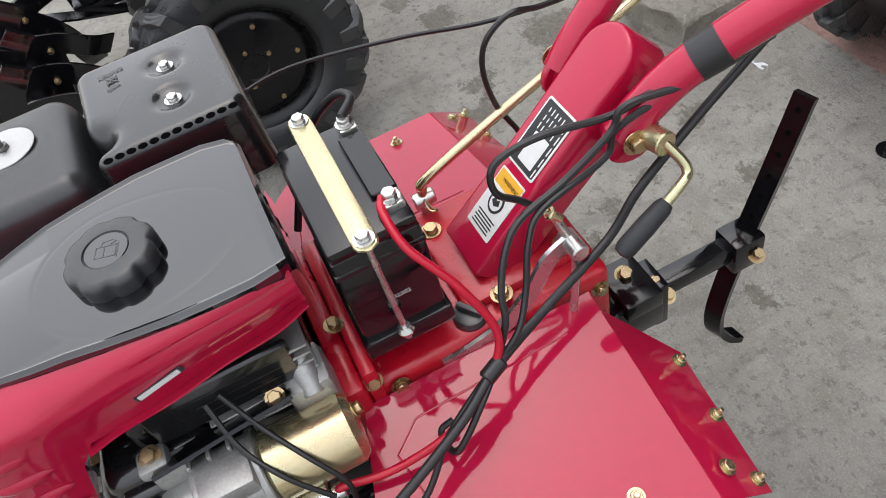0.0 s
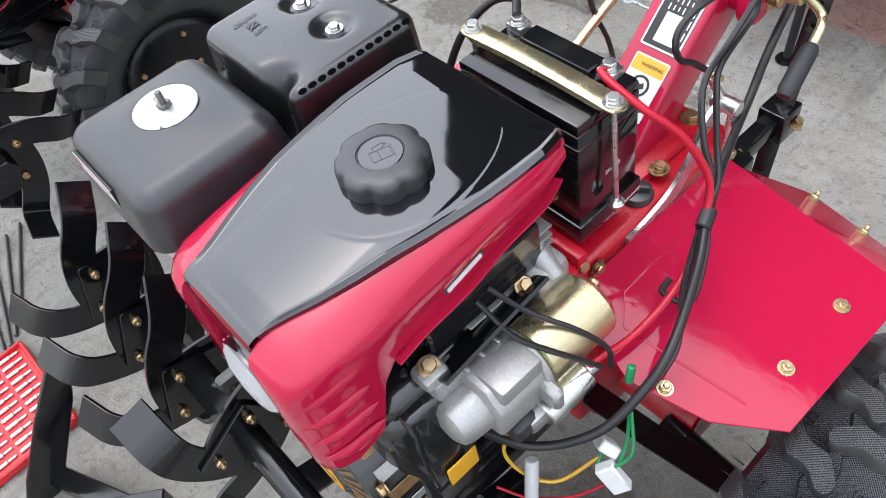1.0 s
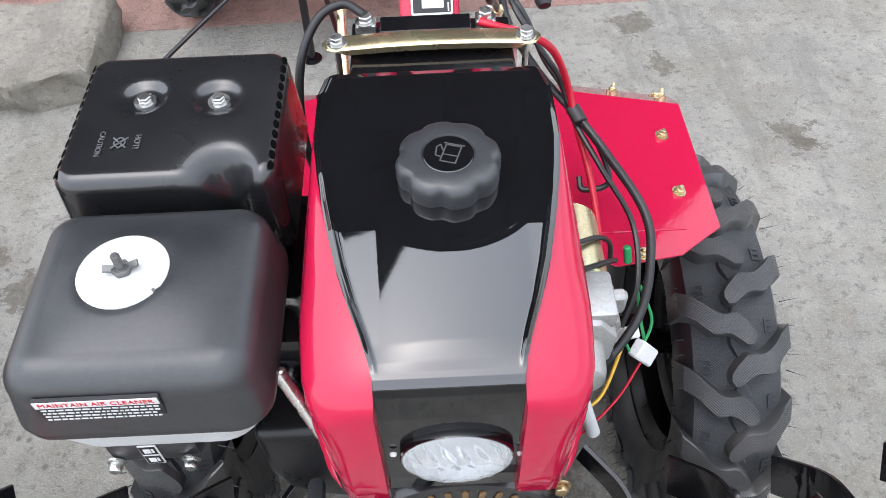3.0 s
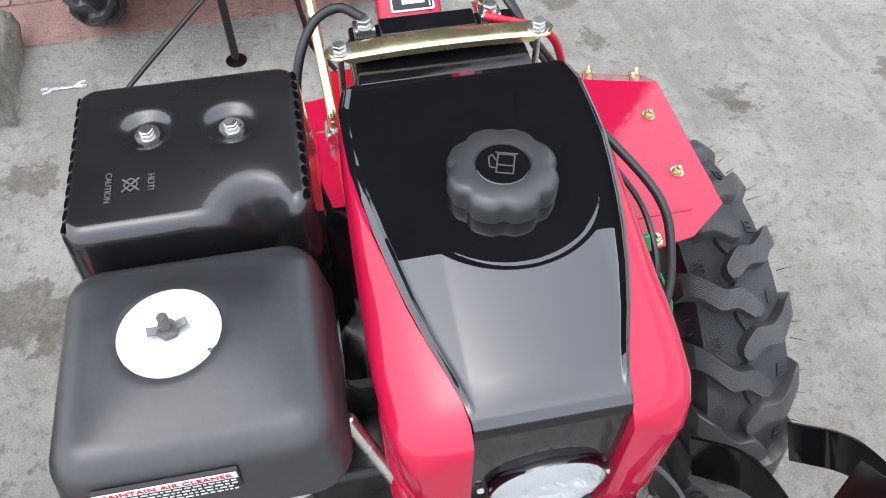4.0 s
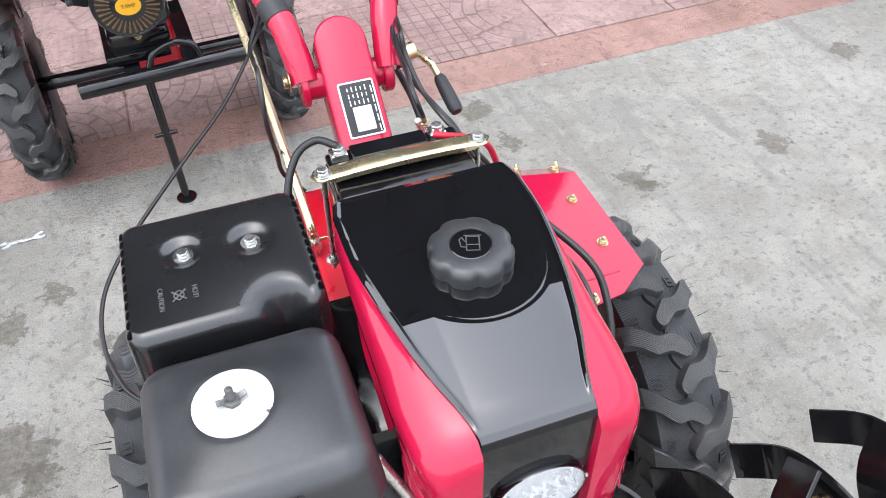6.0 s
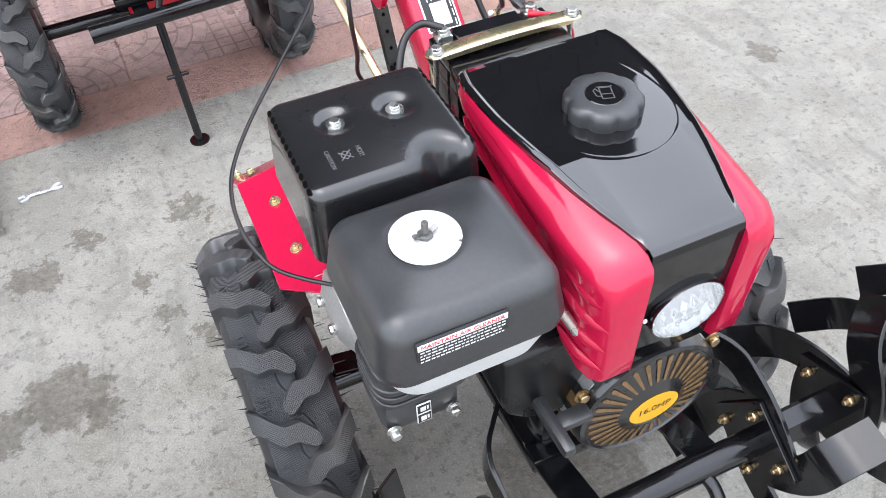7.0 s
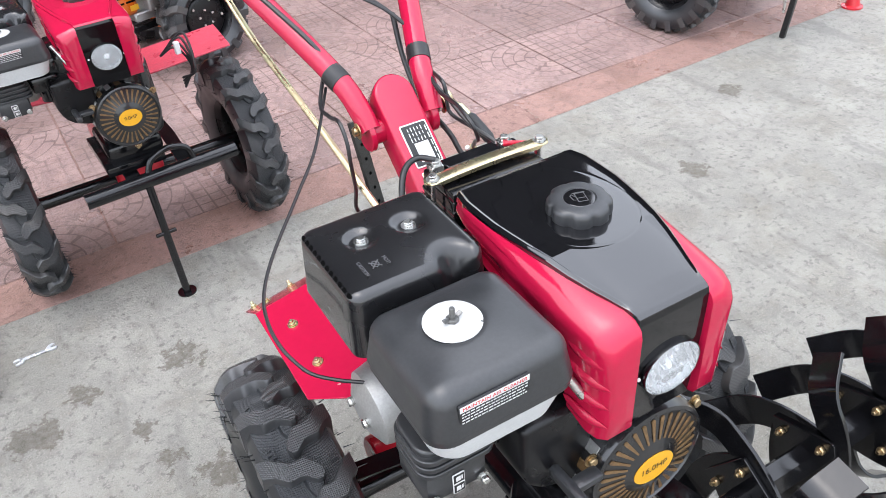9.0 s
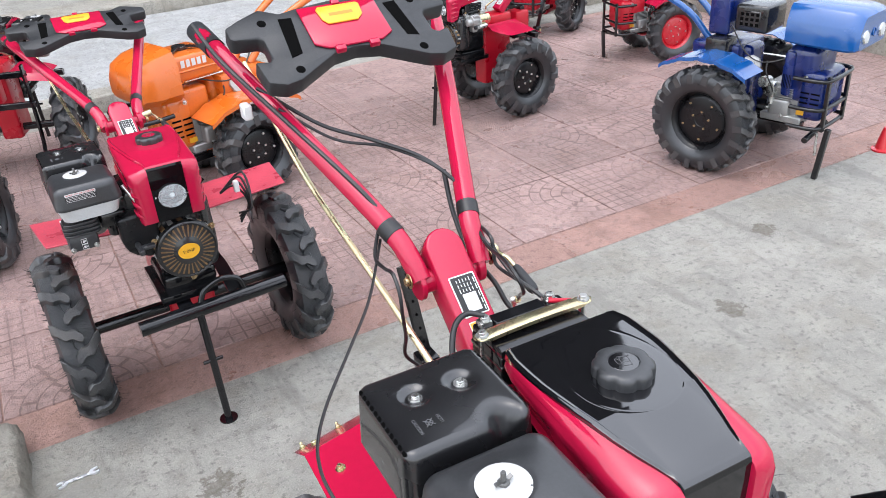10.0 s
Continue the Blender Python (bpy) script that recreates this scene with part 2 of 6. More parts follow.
def rounded(w, h, r, n=5, cx=0.0, cy=0.0):
    """A rounded rectangle as plan points."""
    out = []
    for sx, sy, a0 in ((1, 1, 0), (-1, 1, 90), (-1, -1, 180), (1, -1, 270)):
        for k in range(n + 1):
            a = radians(a0 + 90 * k / n)
            out.append((cx + sx * (w / 2 - r) + r * math.cos(a), cy + sy * (h / 2 - r) + r * math.sin(a)))
    return out


def pan(w, d, z0, z1, r_plan, r_top, crown=0.004, inset=0.0, c=(0, 0), lip=0.0):
    """A pressed or moulded cover: rounded plan, eased top edge, crowned top. Built from the rim up."""
    rings = []
    steps = 7
    for k, (grow, z) in enumerate([(lip, z0), (lip, z0 + 0.006), (0, z0 + 0.007)] if lip else [(0, z0)]):
        rings.append([(c[0] + x, c[1] + y, z) for x, y in rounded(w + 2 * grow, d + 2 * grow, r_plan + grow)])
    for k in range(steps + 1):
        a = math.pi / 2 * k / steps
        s = inset * (1) + r_top * (1 - math.cos(a))
        z = z1 - crown - r_top + r_top * math.sin(a)
        rings.append([(c[0] + x, c[1] + y, z) for x, y in rounded(w - 2 * s, d - 2 * s, max(0.004, r_plan - s * 0.6))])
    last = rings[-1]
    for f in (0.7, 0.4, 0.12):
        rings.append([(c[0] + (x - c[0]) * f, c[1] + (y - c[1]) * f, z1 - crown * f * f) for x, y, _ in last])
    return loft(rings)


def hex_bolt(r=0.008, h=0.006, washer=0.0125, stud=0.0):
    """A hexagon head on a washer, base at z = 0, with a shank end where one shows."""
    bms = [lathe([(0, 0), (washer, 0), (washer, 0.0016), (0, 0.0016)], 16)] if washer else []
    hexa = [(r * math.cos(math.pi / 3 * k), r * math.sin(math.pi / 3 * k)) for k in range(6)]
    bms.append(slab(hexa, 0.0016 if washer else 0, h, 0.0008, 1))
    if stud:
        bms.append(lathe([(0, h), (r * 0.52, h), (r * 0.52, h + stud - 0.001), (r * 0.4, h + stud), (0, h + stud)], 10))
    return join(*bms)


def up_along(p, n):
    """The pose at p whose z axis is n."""
    return Matrix.Translation(p) @ Vector(n).to_track_quat("Z", "Y").to_matrix().to_4x4()


_bolts = {}


def bolt(parent, p, n=(0, 0, 1), mat=None, r=0.008, h=0.006, washer=0.0125, stud=0.0, name="bolt"):
    mat = mat or BRASS
    key = (mat.name, r, h, washer, stud)
    if key not in _bolts:
        _bolts[key] = mesh("bolt", hex_bolt(r, h, washer, stud), mat)
    return share(name, _bolts[key], parent, up_along(p, n) @ pose(0, 0, 0, 0, 0, (p[0] * 977 + p[1] * 613) % 60))


def text_curve(s, size, mat, m, parent, name, extrude=0.0002, spacing=1.0):
    """Words as flat letters, turned to a mesh."""
    cu = bpy.data.curves.new(name, "FONT")
    cu.body, cu.size, cu.extrude, cu.align_x, cu.align_y = s, size, extrude, "CENTER", "CENTER"
    cu.space_character = spacing
    tmp = bpy.data.objects.new("tmp", cu)
    scene.collection.objects.link(tmp)
    bpy.context.view_layer.update()
    me = bpy.data.meshes.new_from_object(tmp.evaluated_get(bpy.context.evaluated_depsgraph_get()))
    bpy.data.objects.remove(tmp)
    me.materials.clear()
    me.materials.append(mat)
    ob = new(name, me)
    ob.parent = parent
    ob.matrix_basis = m
    return ob


# ---- ground ----
def ground_material(name, base, tile=False, stains=()):
    m = bpy.data.materials.new(name)
    m.use_nodes = True
    nt = m.node_tree
    N, L = nt.nodes, nt.links
    b = N["Principled BSDF"]
    geo = N.new("ShaderNodeNewGeometry")

    def noise_tex(scale, detail=6, rough=0.6):
        n = N.new("ShaderNodeTexNoise")
        n.inputs["Scale"].default_value, n.inputs["Detail"].default_value, n.inputs["Roughness"].default_value = scale, detail, rough
        L.new(geo.outputs["Position"], n.inputs["Vector"])
        return n.outputs[0]

    def remap(x, a, b_, c, d):
        r = N.new("ShaderNodeMapRange")
        for i, v in zip((1, 2, 3, 4), (a, b_, c, d)):
            r.inputs[i].default_value = v
        L.new(x, r.inputs[0])
        return r.outputs[0]

    def mix(fac, a, b_):
        x = N.new("ShaderNodeMix")
        x.data_type = "RGBA"
        L.new(fac, x.inputs[0])
        for i, v in ((6, a), (7, b_)):
            if isinstance(v, tuple):
                x.inputs[i].default_value = (*v, 1)
            else:
                L.new(v, x.inputs[i])
        return x.outputs[2]

    dark = tuple(c * 0.80 for c in base)
    light = tuple(min(1, c * 1.1) for c in base)
    col = mix(remap(noise_tex(1.3, 8), 0.35, 0.68, 0, 1), dark, light)
    col = mix(remap(noise_tex(4.2, 10, 0.7), 0.50, 0.59, 0, 0.7), col, tuple(c * k for c, k in zip(base, (0.74, 0.71, 0.66))))
    col = mix(remap(noise_tex(2.7, 10, 0.7), 0.53, 0.62, 0, 0.5), col, tuple(min(1, c * 1.12) for c in base))
    # mottling, grains of sand, pits
    col = mix(remap(noise_tex(10, 12, 0.8), 0.50, 0.58, 0, 0.6), col, tuple(c * 0.66 for c in base))
    col = mix(remap(noise_tex(7.5, 11, 0.75), 0.51, 0.60, 0, 0.5), col, tuple(min(1, c * 1.16) for c in base))
    col = mix(remap(noise_tex(38, 9, 0.75), 0.54, 0.59, 0, 0.75), col, tuple(c * 0.5 for c in base))
    col = mix(remap(noise_tex(210, 3), 0.54, 0.64, 0, 0.45), col, tuple(min(1, c * 1.4) for c in base))
    col = mix(remap(noise_tex(300, 2), 0.55, 0.64, 0, 0.35), col, tuple(c * 0.45 for c in base))
    # small dark pits
    pit = N.new("ShaderNodeTexVoronoi")
    pit.inputs["Scale"].default_value = 26
    L.new(geo.outputs["Position"], pit.inputs["Vector"])
    gate = remap(noise_tex(3.1, 4), 0.5, 0.6, 0, 0.75)
    hole = N.new("ShaderNodeMath")
    hole.operation = "MULTIPLY"
    L.new(remap(pit.outputs["Distance"], 0.10, 0.20, 1, 0), hole.inputs[0])
    L.new(gate, hole.inputs[1])
    col = mix(hole.outputs[0], col, tuple(c * 0.36 for c in base))
    # long faint drips and cracks
    stretch = N.new("ShaderNodeMapping")
    stretch.inputs["Scale"].default_value, stretch.inputs["Rotation"].default_value = (7, 1.6, 1), (0, 0, 0.5)
    L.new(geo.outputs["Position"], stretch.inputs["Vector"])
    run = N.new("ShaderNodeTexNoise")
    run.inputs["Scale"].default_value, run.inputs["Detail"].default_value, run.inputs["Roughness"].default_value = 1.3, 9, 0.65
    L.new(stretch.outputs[0], run.inputs["Vector"])
    col = mix(remap(run.outputs[0], 0.555, 0.62, 0, 0.42), col, tuple(c * 0.52 for c in base))
    # damp oil stains, and dark patches under the tiller, each with a ragged edge
    ragged = remap(noise_tex(20, 9, 0.75), 0.2, 0.8, -0.085, 0.085)
    inside = remap(noise_tex(70, 5, 0.7), 0.3, 0.7, 0.45, 1.0)
    for x, y, r in stains:
        d = N.new("ShaderNodeVectorMath")
        d.operation = "DISTANCE"
        L.new(geo.outputs["Position"], d.inputs[0])
        d.inputs[1].default_value = (x, y, 0)
        e = N.new("ShaderNodeMath")
        e.operation = "ADD"
        L.new(d.outputs["Value"], e.inputs[0])
        L.new(ragged, e.inputs[1])
        g = N.new("ShaderNodeMath")
        g.operation = "MULTIPLY"
        L.new(remap(e.outputs[0], r * 0.82, r * 1.06, 0.95, 0.0), g.inputs[0])
        L.new(inside, g.inputs[1])
        col = mix(g.outputs[0], col, tuple(c * k for c, k in zip(base, (0.33, 0.30, 0.26))))
    L.new(col, b.inputs["Base Color"])
    L.new(remap(noise_tex(2.3, 5), 0.35, 0.65, 0.55 if not tile else 0.22, 0.85 if not tile else 0.55), b.inputs["Roughness"])
    bp = N.new("ShaderNodeBump")
    bp.inputs["Strength"].default_value, bp.inputs["Distance"].default_value = 1.0, 0.012
    L.new(noise_tex(75, 10, 0.75), bp.inputs["Height"])
    L.new(bp.outputs[0], b.inputs["Normal"])
    return m


# the three entries nearest the origin are dark patches beneath the tiller
STAINS = (
    (-0.42, 0.942, 0.050), (-0.692, 0.949, 0.040), (-0.82, 0.858, 0.060), (-0.79, 0.475, 0.095), (-0.91, 0.437, 0.055), (1.385, 0.828, 0.050), (-0.586, 0.734, 0.028),
    (-0.73, 0.395, 0.045), (1.931, 1.183, 0.055), (-1.567, 0.841, 0.10), (-1.534, 1.054, 0.08), (-1.52, 0.607, 0.06), (-1.225, 0.858, 0.10), (-1.146, 0.565, 0.05), (-1.69, 0.527, 0.05),
    (-0.17, 0.726, 0.025), (-1.029, 0.523, 0.05), (0.91, 0.83, 0.048), (0.92, 0.78, 0.03), (0.639, 1.102, 0.04), (0.60, 1.305, 0.055), (-0.45, 0.50, 0.05), (-0.30, -0.15, 0.12), (-0.05, -0.30, 0.10), (0.10, -0.12, 0.16), (-0.55, 0.60, 0.03),
)
CONCRETE = ground_material("worn_concrete", (0.352, 0.337, 0.300), False, STAINS)
PLAIN_CONCRETE = ground_material("plain_concrete", (0.360, 0.335, 0.287))
PAVING = ground_material("red_concrete_paving", (0.42, 0.255, 0.215), True)


def plane_grid(x0, x1, y0, y1, z):
    bm = bmesh.new()
    bm.faces.new([bm.verts.new(p) for p in ((x0, y0, z), (x1, y0, z), (x1, y1, z), (x0, y1, z))])
    return bm


ground = new("ground", mesh("ground", plane_grid(-400, 400, -400, 400, 0), CONCRETE))
tagged(ground, "worn grey concrete yard with damp oil stains", "ground", kind="structure")


def tile_material():
    """Pressed paving tile: fan-shaped joints filled with dirt, colour varied from tile to tile."""
    m = ground_material("fan_pattern_paving_tile", (0.405, 0.275, 0.252), True)
    nt = m.node_tree
    N, L = nt.nodes, nt.links
    b = N["Principled BSDF"]
    tc = N.new("ShaderNodeTexCoord")
    info = N.new("ShaderNodeObjectInfo")

    def op(kind, a, b_=None, c=None):
        n = N.new("ShaderNodeMath")
        n.operation = kind
        for i, v in enumerate((a, b_, c)):
            if v is None:
                continue
            if isinstance(v, (int, float)):
                n.inputs[i].default_value = v
            else:
                L.new(v, n.inputs[i])
        return n.outputs[0]

    sp = N.new("ShaderNodeSeparateXYZ")
    L.new(tc.outputs["Object"], sp.inputs[0])
    x, y = sp.outputs[0], op("ADD", sp.outputs[1], 0.25)
    r = op("SQRT", op("ADD", op("MULTIPLY", x, x), op("MULTIPLY", y, y)))
    ang = op("ARCTAN2", y, x)
    ring = op("DIVIDE", r, 0.05)
    k = op("FLOOR", ring)
    line_r = op("GREATER_THAN", op("ABSOLUTE", op("SUBTRACT", op("FRACT", ring), 0.5)), 0.44)
    spoke = op("FRACT", op("ADD", op("MULTIPLY", ang, op("MULTIPLY", op("ADD", k, 1.0), 0.34)), op("MULTIPLY", k, 0.37)))
    line_a = op("GREATER_THAN", op("ABSOLUTE", op("SUBTRACT", spoke, 0.5)), 0.44)
    fan = op("MAXIMUM", line_r, line_a)
    gx = op("GREATER_THAN", op("ABSOLUTE", op("SUBTRACT", op("FRACT", op("DIVIDE", sp.outputs[0], 0.05)), 0.5)), 0.43)
    gy = op("GREATER_THAN", op("ABSOLUTE", op("SUBTRACT", op("FRACT", op("DIVIDE", sp.outputs[1], 0.05)), 0.5)), 0.43)
    inside = op("LESS_THAN", r, 0.30)
    joint = op("ADD", op("MULTIPLY", fan, inside), op("MULTIPLY", op("MAXIMUM", gx, gy), op("SUBTRACT", 1.0, inside)))
    wear = N.new("ShaderNodeTexNoise")
    wear.inputs["Scale"].default_value = 2.2
    geo = N.new("ShaderNodeNewGeometry")
    L.new(geo.outputs["Position"], wear.inputs["Vector"])
    wr = N.new("ShaderNodeMapRange")
    wr.inputs[1].default_value, wr.inputs[2].default_value, wr.inputs[3].default_value, wr.inputs[4].default_value = 0.40, 0.58, 0.16, 0.68
    L.new(wear.outputs[0], wr.inputs[0])
    old = b.inputs["Base Color"].links[0].from_socket
    dirt = N.new("ShaderNodeMix")
    dirt.data_type = "RGBA"
    L.new(op("MULTIPLY", joint, wr.outputs[0]), dirt.inputs[0])
    L.new(old, dirt.inputs[6])
    dirt.inputs[7].default_value = (0.13, 0.082, 0.072, 1)
    shade = N.new("ShaderNodeVectorMath")
    shade.operation = "SCALE"
    L.new(dirt.outputs[2], shade.inputs[0])
    L.new(op("ADD", op("MULTIPLY", info.outputs["Random"], 0.22), 0.9), shade.inputs["Scale"])
    L.new(shade.outputs[0], b.inputs["Base Color"])
    bump = N.new("ShaderNodeBump")
    bump.inputs["Strength"].default_value, bump.inputs["Distance"].default_value = 0.5, 0.003
    L.new(op("SUBTRACT", 1.0, joint), bump.inputs["Height"])
    L.new(b.inputs["Normal"].links[0].from_socket, bump.inputs["Normal"])
    L.new(bump.outputs[0], b.inputs["Normal"])
    return m


TILE = tile_material()
ASPHALT = ground_material("pale_asphalt", (0.42, 0.42, 0.41))


# ---- wheels ----
def tyre_mesh(R, width, rim_r):
    """An agricultural tyre about the x axis: rounded carcass with a centre rib."""
    prof = []
    w = width / 2
    base = R - 0.020
    for a, b in ((rim_r, w * 0.62), (rim_r + 0.012, w * 0.82), (rim_r + (base - rim_r) * 0.45, w), (base - 0.028, w * 0.95), (base - 0.010, w * 0.82), (base, w * 0.45)):
        prof.append((a, b))
    full = [(r, -x) for r, x in prof] + [(base + 0.002, 0)] + [(r, x) for r, x in reversed(prof)]
    carcass = lathe(full, 64)
    bmesh.ops.transform(carcass, matrix=Euler((0, radians(90), 0)).to_matrix().to_4x4(), verts=carcass.verts)
    return carcass


def tyre_extras(R, width):
    """Raised wedge between the lug tips at the crown."""
    base = R - 0.020
    ring = []
    for u, w_ in ((0, 0.002), (0.3, 0.011), (0.75, 0.012), (1.0, 0.004)):
        a = 0.075 * u / R
        ring.append([(x, -rr * math.sin(a), rr * math.cos(a)) for x, rr in ((-w_ * 1.4, base - 0.004), (-w_, base + 0.007), (w_, base + 0.007), (w_ * 1.4, base - 0.004))])
    return loft(ring)


def glyph_mesh(R, width, side):
    """A moulded bracket-shaped mark between the lugs."""
    rr = R - 0.0195
    bms = []
    for u0, u1, v0, v1 in ((0, 0.003, 0, 0.020), (0, 0.012, 0, 0.003), (0, 0.012, 0.0085, 0.0115), (0, 0.012, 0.017, 0.020)):
        poly = [(u0, v0), (u1, v0), (u1, v1), (u0, v1)]
        bm = slab(poly, 0, 0.006, 0.0004, 1)
        for v in bm.verts:
            x, s, h = side * (width * 0.26 + v.co.x), v.co.y - 0.01, v.co.z
            fall = 0.010 * max(0, (abs(x) / (width / 2) - 0.45) / 0.37) 
            r0 = rr - fall - 0.004 + h
            v.co = (x, -r0 * math.sin(s / R), r0 * math.cos(s / R))
        bms.append(bm)
    return join(*bms)


def lug_mesh(R, width, side, flip):
    """One lug: a round tip over the crown, a waved neck, then a slant that falls away at the shoulder."""
    w, base = width / 2, R - 0.020
    rings = []
    n = 20
    for s in range(n + 1):
        u = s / n
        x = side * (-0.017 + u * (w * 1.06 + 0.015))
        slant = 0.058 * max(0, u - 0.15) ** 1.0 + 0.0065 * math.sin(max(0, min(1, (u - 0.05) / 0.75)) * 2 * math.pi)
        a = flip * slant / R
        tip = 0.0180
        if u < 0.24:
            half = tip * math.sqrt(max(0.04, 1 - ((0.24 - u) / 0.25) ** 2))
        else:
            half = tip - 0.0045 * math.sin(min(1, (u - 0.24) / 0.36) * math.pi) - 0.001 * (u - 0.24)
        fall = 0.0 if u < 0.55 else 0.026 * ((u - 0.55) / 0.45) ** 1.6
        top = R - fall - 0.001 * u
        low = base - 0.016 - fall * 1.6
        ring = []
        for da, rr in ((-half * 1.25, low), (-half * 1.03, top - 0.003), (-half * 0.90, top), (half * 0.90, top), (half * 1.03, top - 0.003), (half * 1.25, low)):
            an = a + da / R
            ring.append((x, -rr * math.sin(an), rr * math.cos(an)))
        rings.append(ring)
    return loft(rings)


def rim_mesh(rim_r, width):
    w = width / 2
    prof = [(0, w * 0.26), (rim_r * 0.20, w * 0.26), (rim_r * 0.22, w * 0.30), (rim_r * 0.74, w * 0.30), (rim_r * 0.80, w * 0.24), (rim_r * 0.86, w * 0.12), (rim_r * 0.90, w * 0.34), (rim_r * 0.97, w * 0.55), (rim_r + 0.004, w * 0.62), (rim_r + 0.006, w * 0.50), (rim_r - 0.004, w * 0.3)]
    back = [(rim_r - 0.004, -w * 0.3), (rim_r + 0.006, -w * 0.62), (rim_r * 0.97, -w * 0.55), (rim_r * 0.9, -w * 0.3)]
    return lathe(prof + back, 40, Euler((0, radians(90), 0)).to_matrix().to_4x4())


def hairs(R, width, n=70, seed=3):
    """Moulding whiskers left on new rubber."""
    rnd = random.Random(seed)
    bms = bmesh.new()
    for k in range(n):
        side = 1 if k % 2 else -1
        a = 2 * math.pi * (k + rnd.uniform(-0.5, 0.5)) / n
        r0 = R - (0.030 if k % 3 else 0.075) - rnd.random() * 0.008
        x0 = side * width / 2 * 0.97
        p = Vector((x0, -r0 * math.sin(a), r0 * math.cos(a)))
        d = Vector((side * 0.8, -math.sin(a) * rnd.uniform(0.2, 0.9), math.cos(a) * rnd.uniform(0.2, 0.9))).normalized()
        q = p + d * rnd.uniform(0.012, 0.030)
        s = d.orthogonal().normalized() * 0.0011
        t = d.cross(s)
        va = [bms.verts.new(p + s), bms.verts.new(p + t), bms.verts.new(p - s - t)]
        vb = bms.verts.new(q)
        for i in range(3):
            bms.faces.new((va[i], va[(i + 1) % 3], vb))
        bms.faces.new(va)
    return bms


_wheel = {}


def wheel(parent, x, y, z, side, R=0.31, width=0.13, rim_r=0.172, name="wheel", rim_mat=None, spin=0.0, flip=-1):
    rim_mat = rim_mat or RIM_BLACK
    hub = new(name)
    hub.parent = parent
    hub.matrix_basis = pose(x, y, z, 0, 0, 0 if side > 0 else 180) @ pose(0, 0, 0, spin)
    key = (R, width, rim_r, rim_mat.name, flip * side)
    if key not in _wheel:
        _wheel[key] = (mesh("tyre", tyre_mesh(R, width, rim_r), TYRE), mesh("tread_lug", lug_mesh(R, width, -1, flip * side), TREAD), mesh("tread_lug", lug_mesh(R, width, 1, flip * side), TREAD), mesh("rim", rim_mesh(rim_r, width), rim_mat), mesh("moulding_hair", hairs(R, width, 150), RUBBER), mesh("crown_wedge", tyre_extras(R, width), TYRE), mesh("moulded_mark", glyph_mesh(R, width, -1), TYRE), mesh("moulded_mark", glyph_mesh(R, width, 1), TYRE))
    t, tl, tr, rm, hr, wedge, g1, g2 = _wheel[key]
    share("tyre", t, hub, Matrix())
    lugs = 18 if R > 0.28 else 14
    for k in range(lugs):
        share("tread_lug", tl, hub, pose(0, 0, 0, 360 / lugs * k))
        share("tread_lug", tr, hub, pose(0, 0, 0, 360 / lugs * (k + 0.5)))
        share("crown_wedge", wedge, hub, pose(0, 0, 0, 360 / lugs * (k + (0.12 if flip * side > 0 else -0.45))))
        if R > 0.28:
            share("moulded_mark", g1, hub, pose(0, 0, 0, 360 / lugs * (k + 0.62 * flip * side)))
            share("moulded_mark", g2, hub, pose(0, 0, 0, 360 / lugs * (k + 0.5 + 0.62 * flip * side)))
    share("rim", rm, hub, Matrix())
    tagged(share("moulding_hair", hr, hub, Matrix()), kind="stuff")
    w = width / 2
    for k in range(5):
        a = 2 * math.pi * k / 5
        bolt(hub, (w * 0.30, rim_r * 0.30 * math.sin(a), rim_r * 0.30 * math.cos(a)), (1, 0, 0), BRASS if R > 0.28 else ZINC, 0.007, 0.007, 0.0)
        bolt(hub, (w * 0.30, rim_r * 0.66 * math.sin(a + 0.5), rim_r * 0.66 * math.cos(a + 0.5)), (1, 0, 0), BRASS if R > 0.28 else ZINC, 0.007, 0.007, 0.0)
    return hub


# ---- covers with a modelled top ----
plain_rounded = rounded

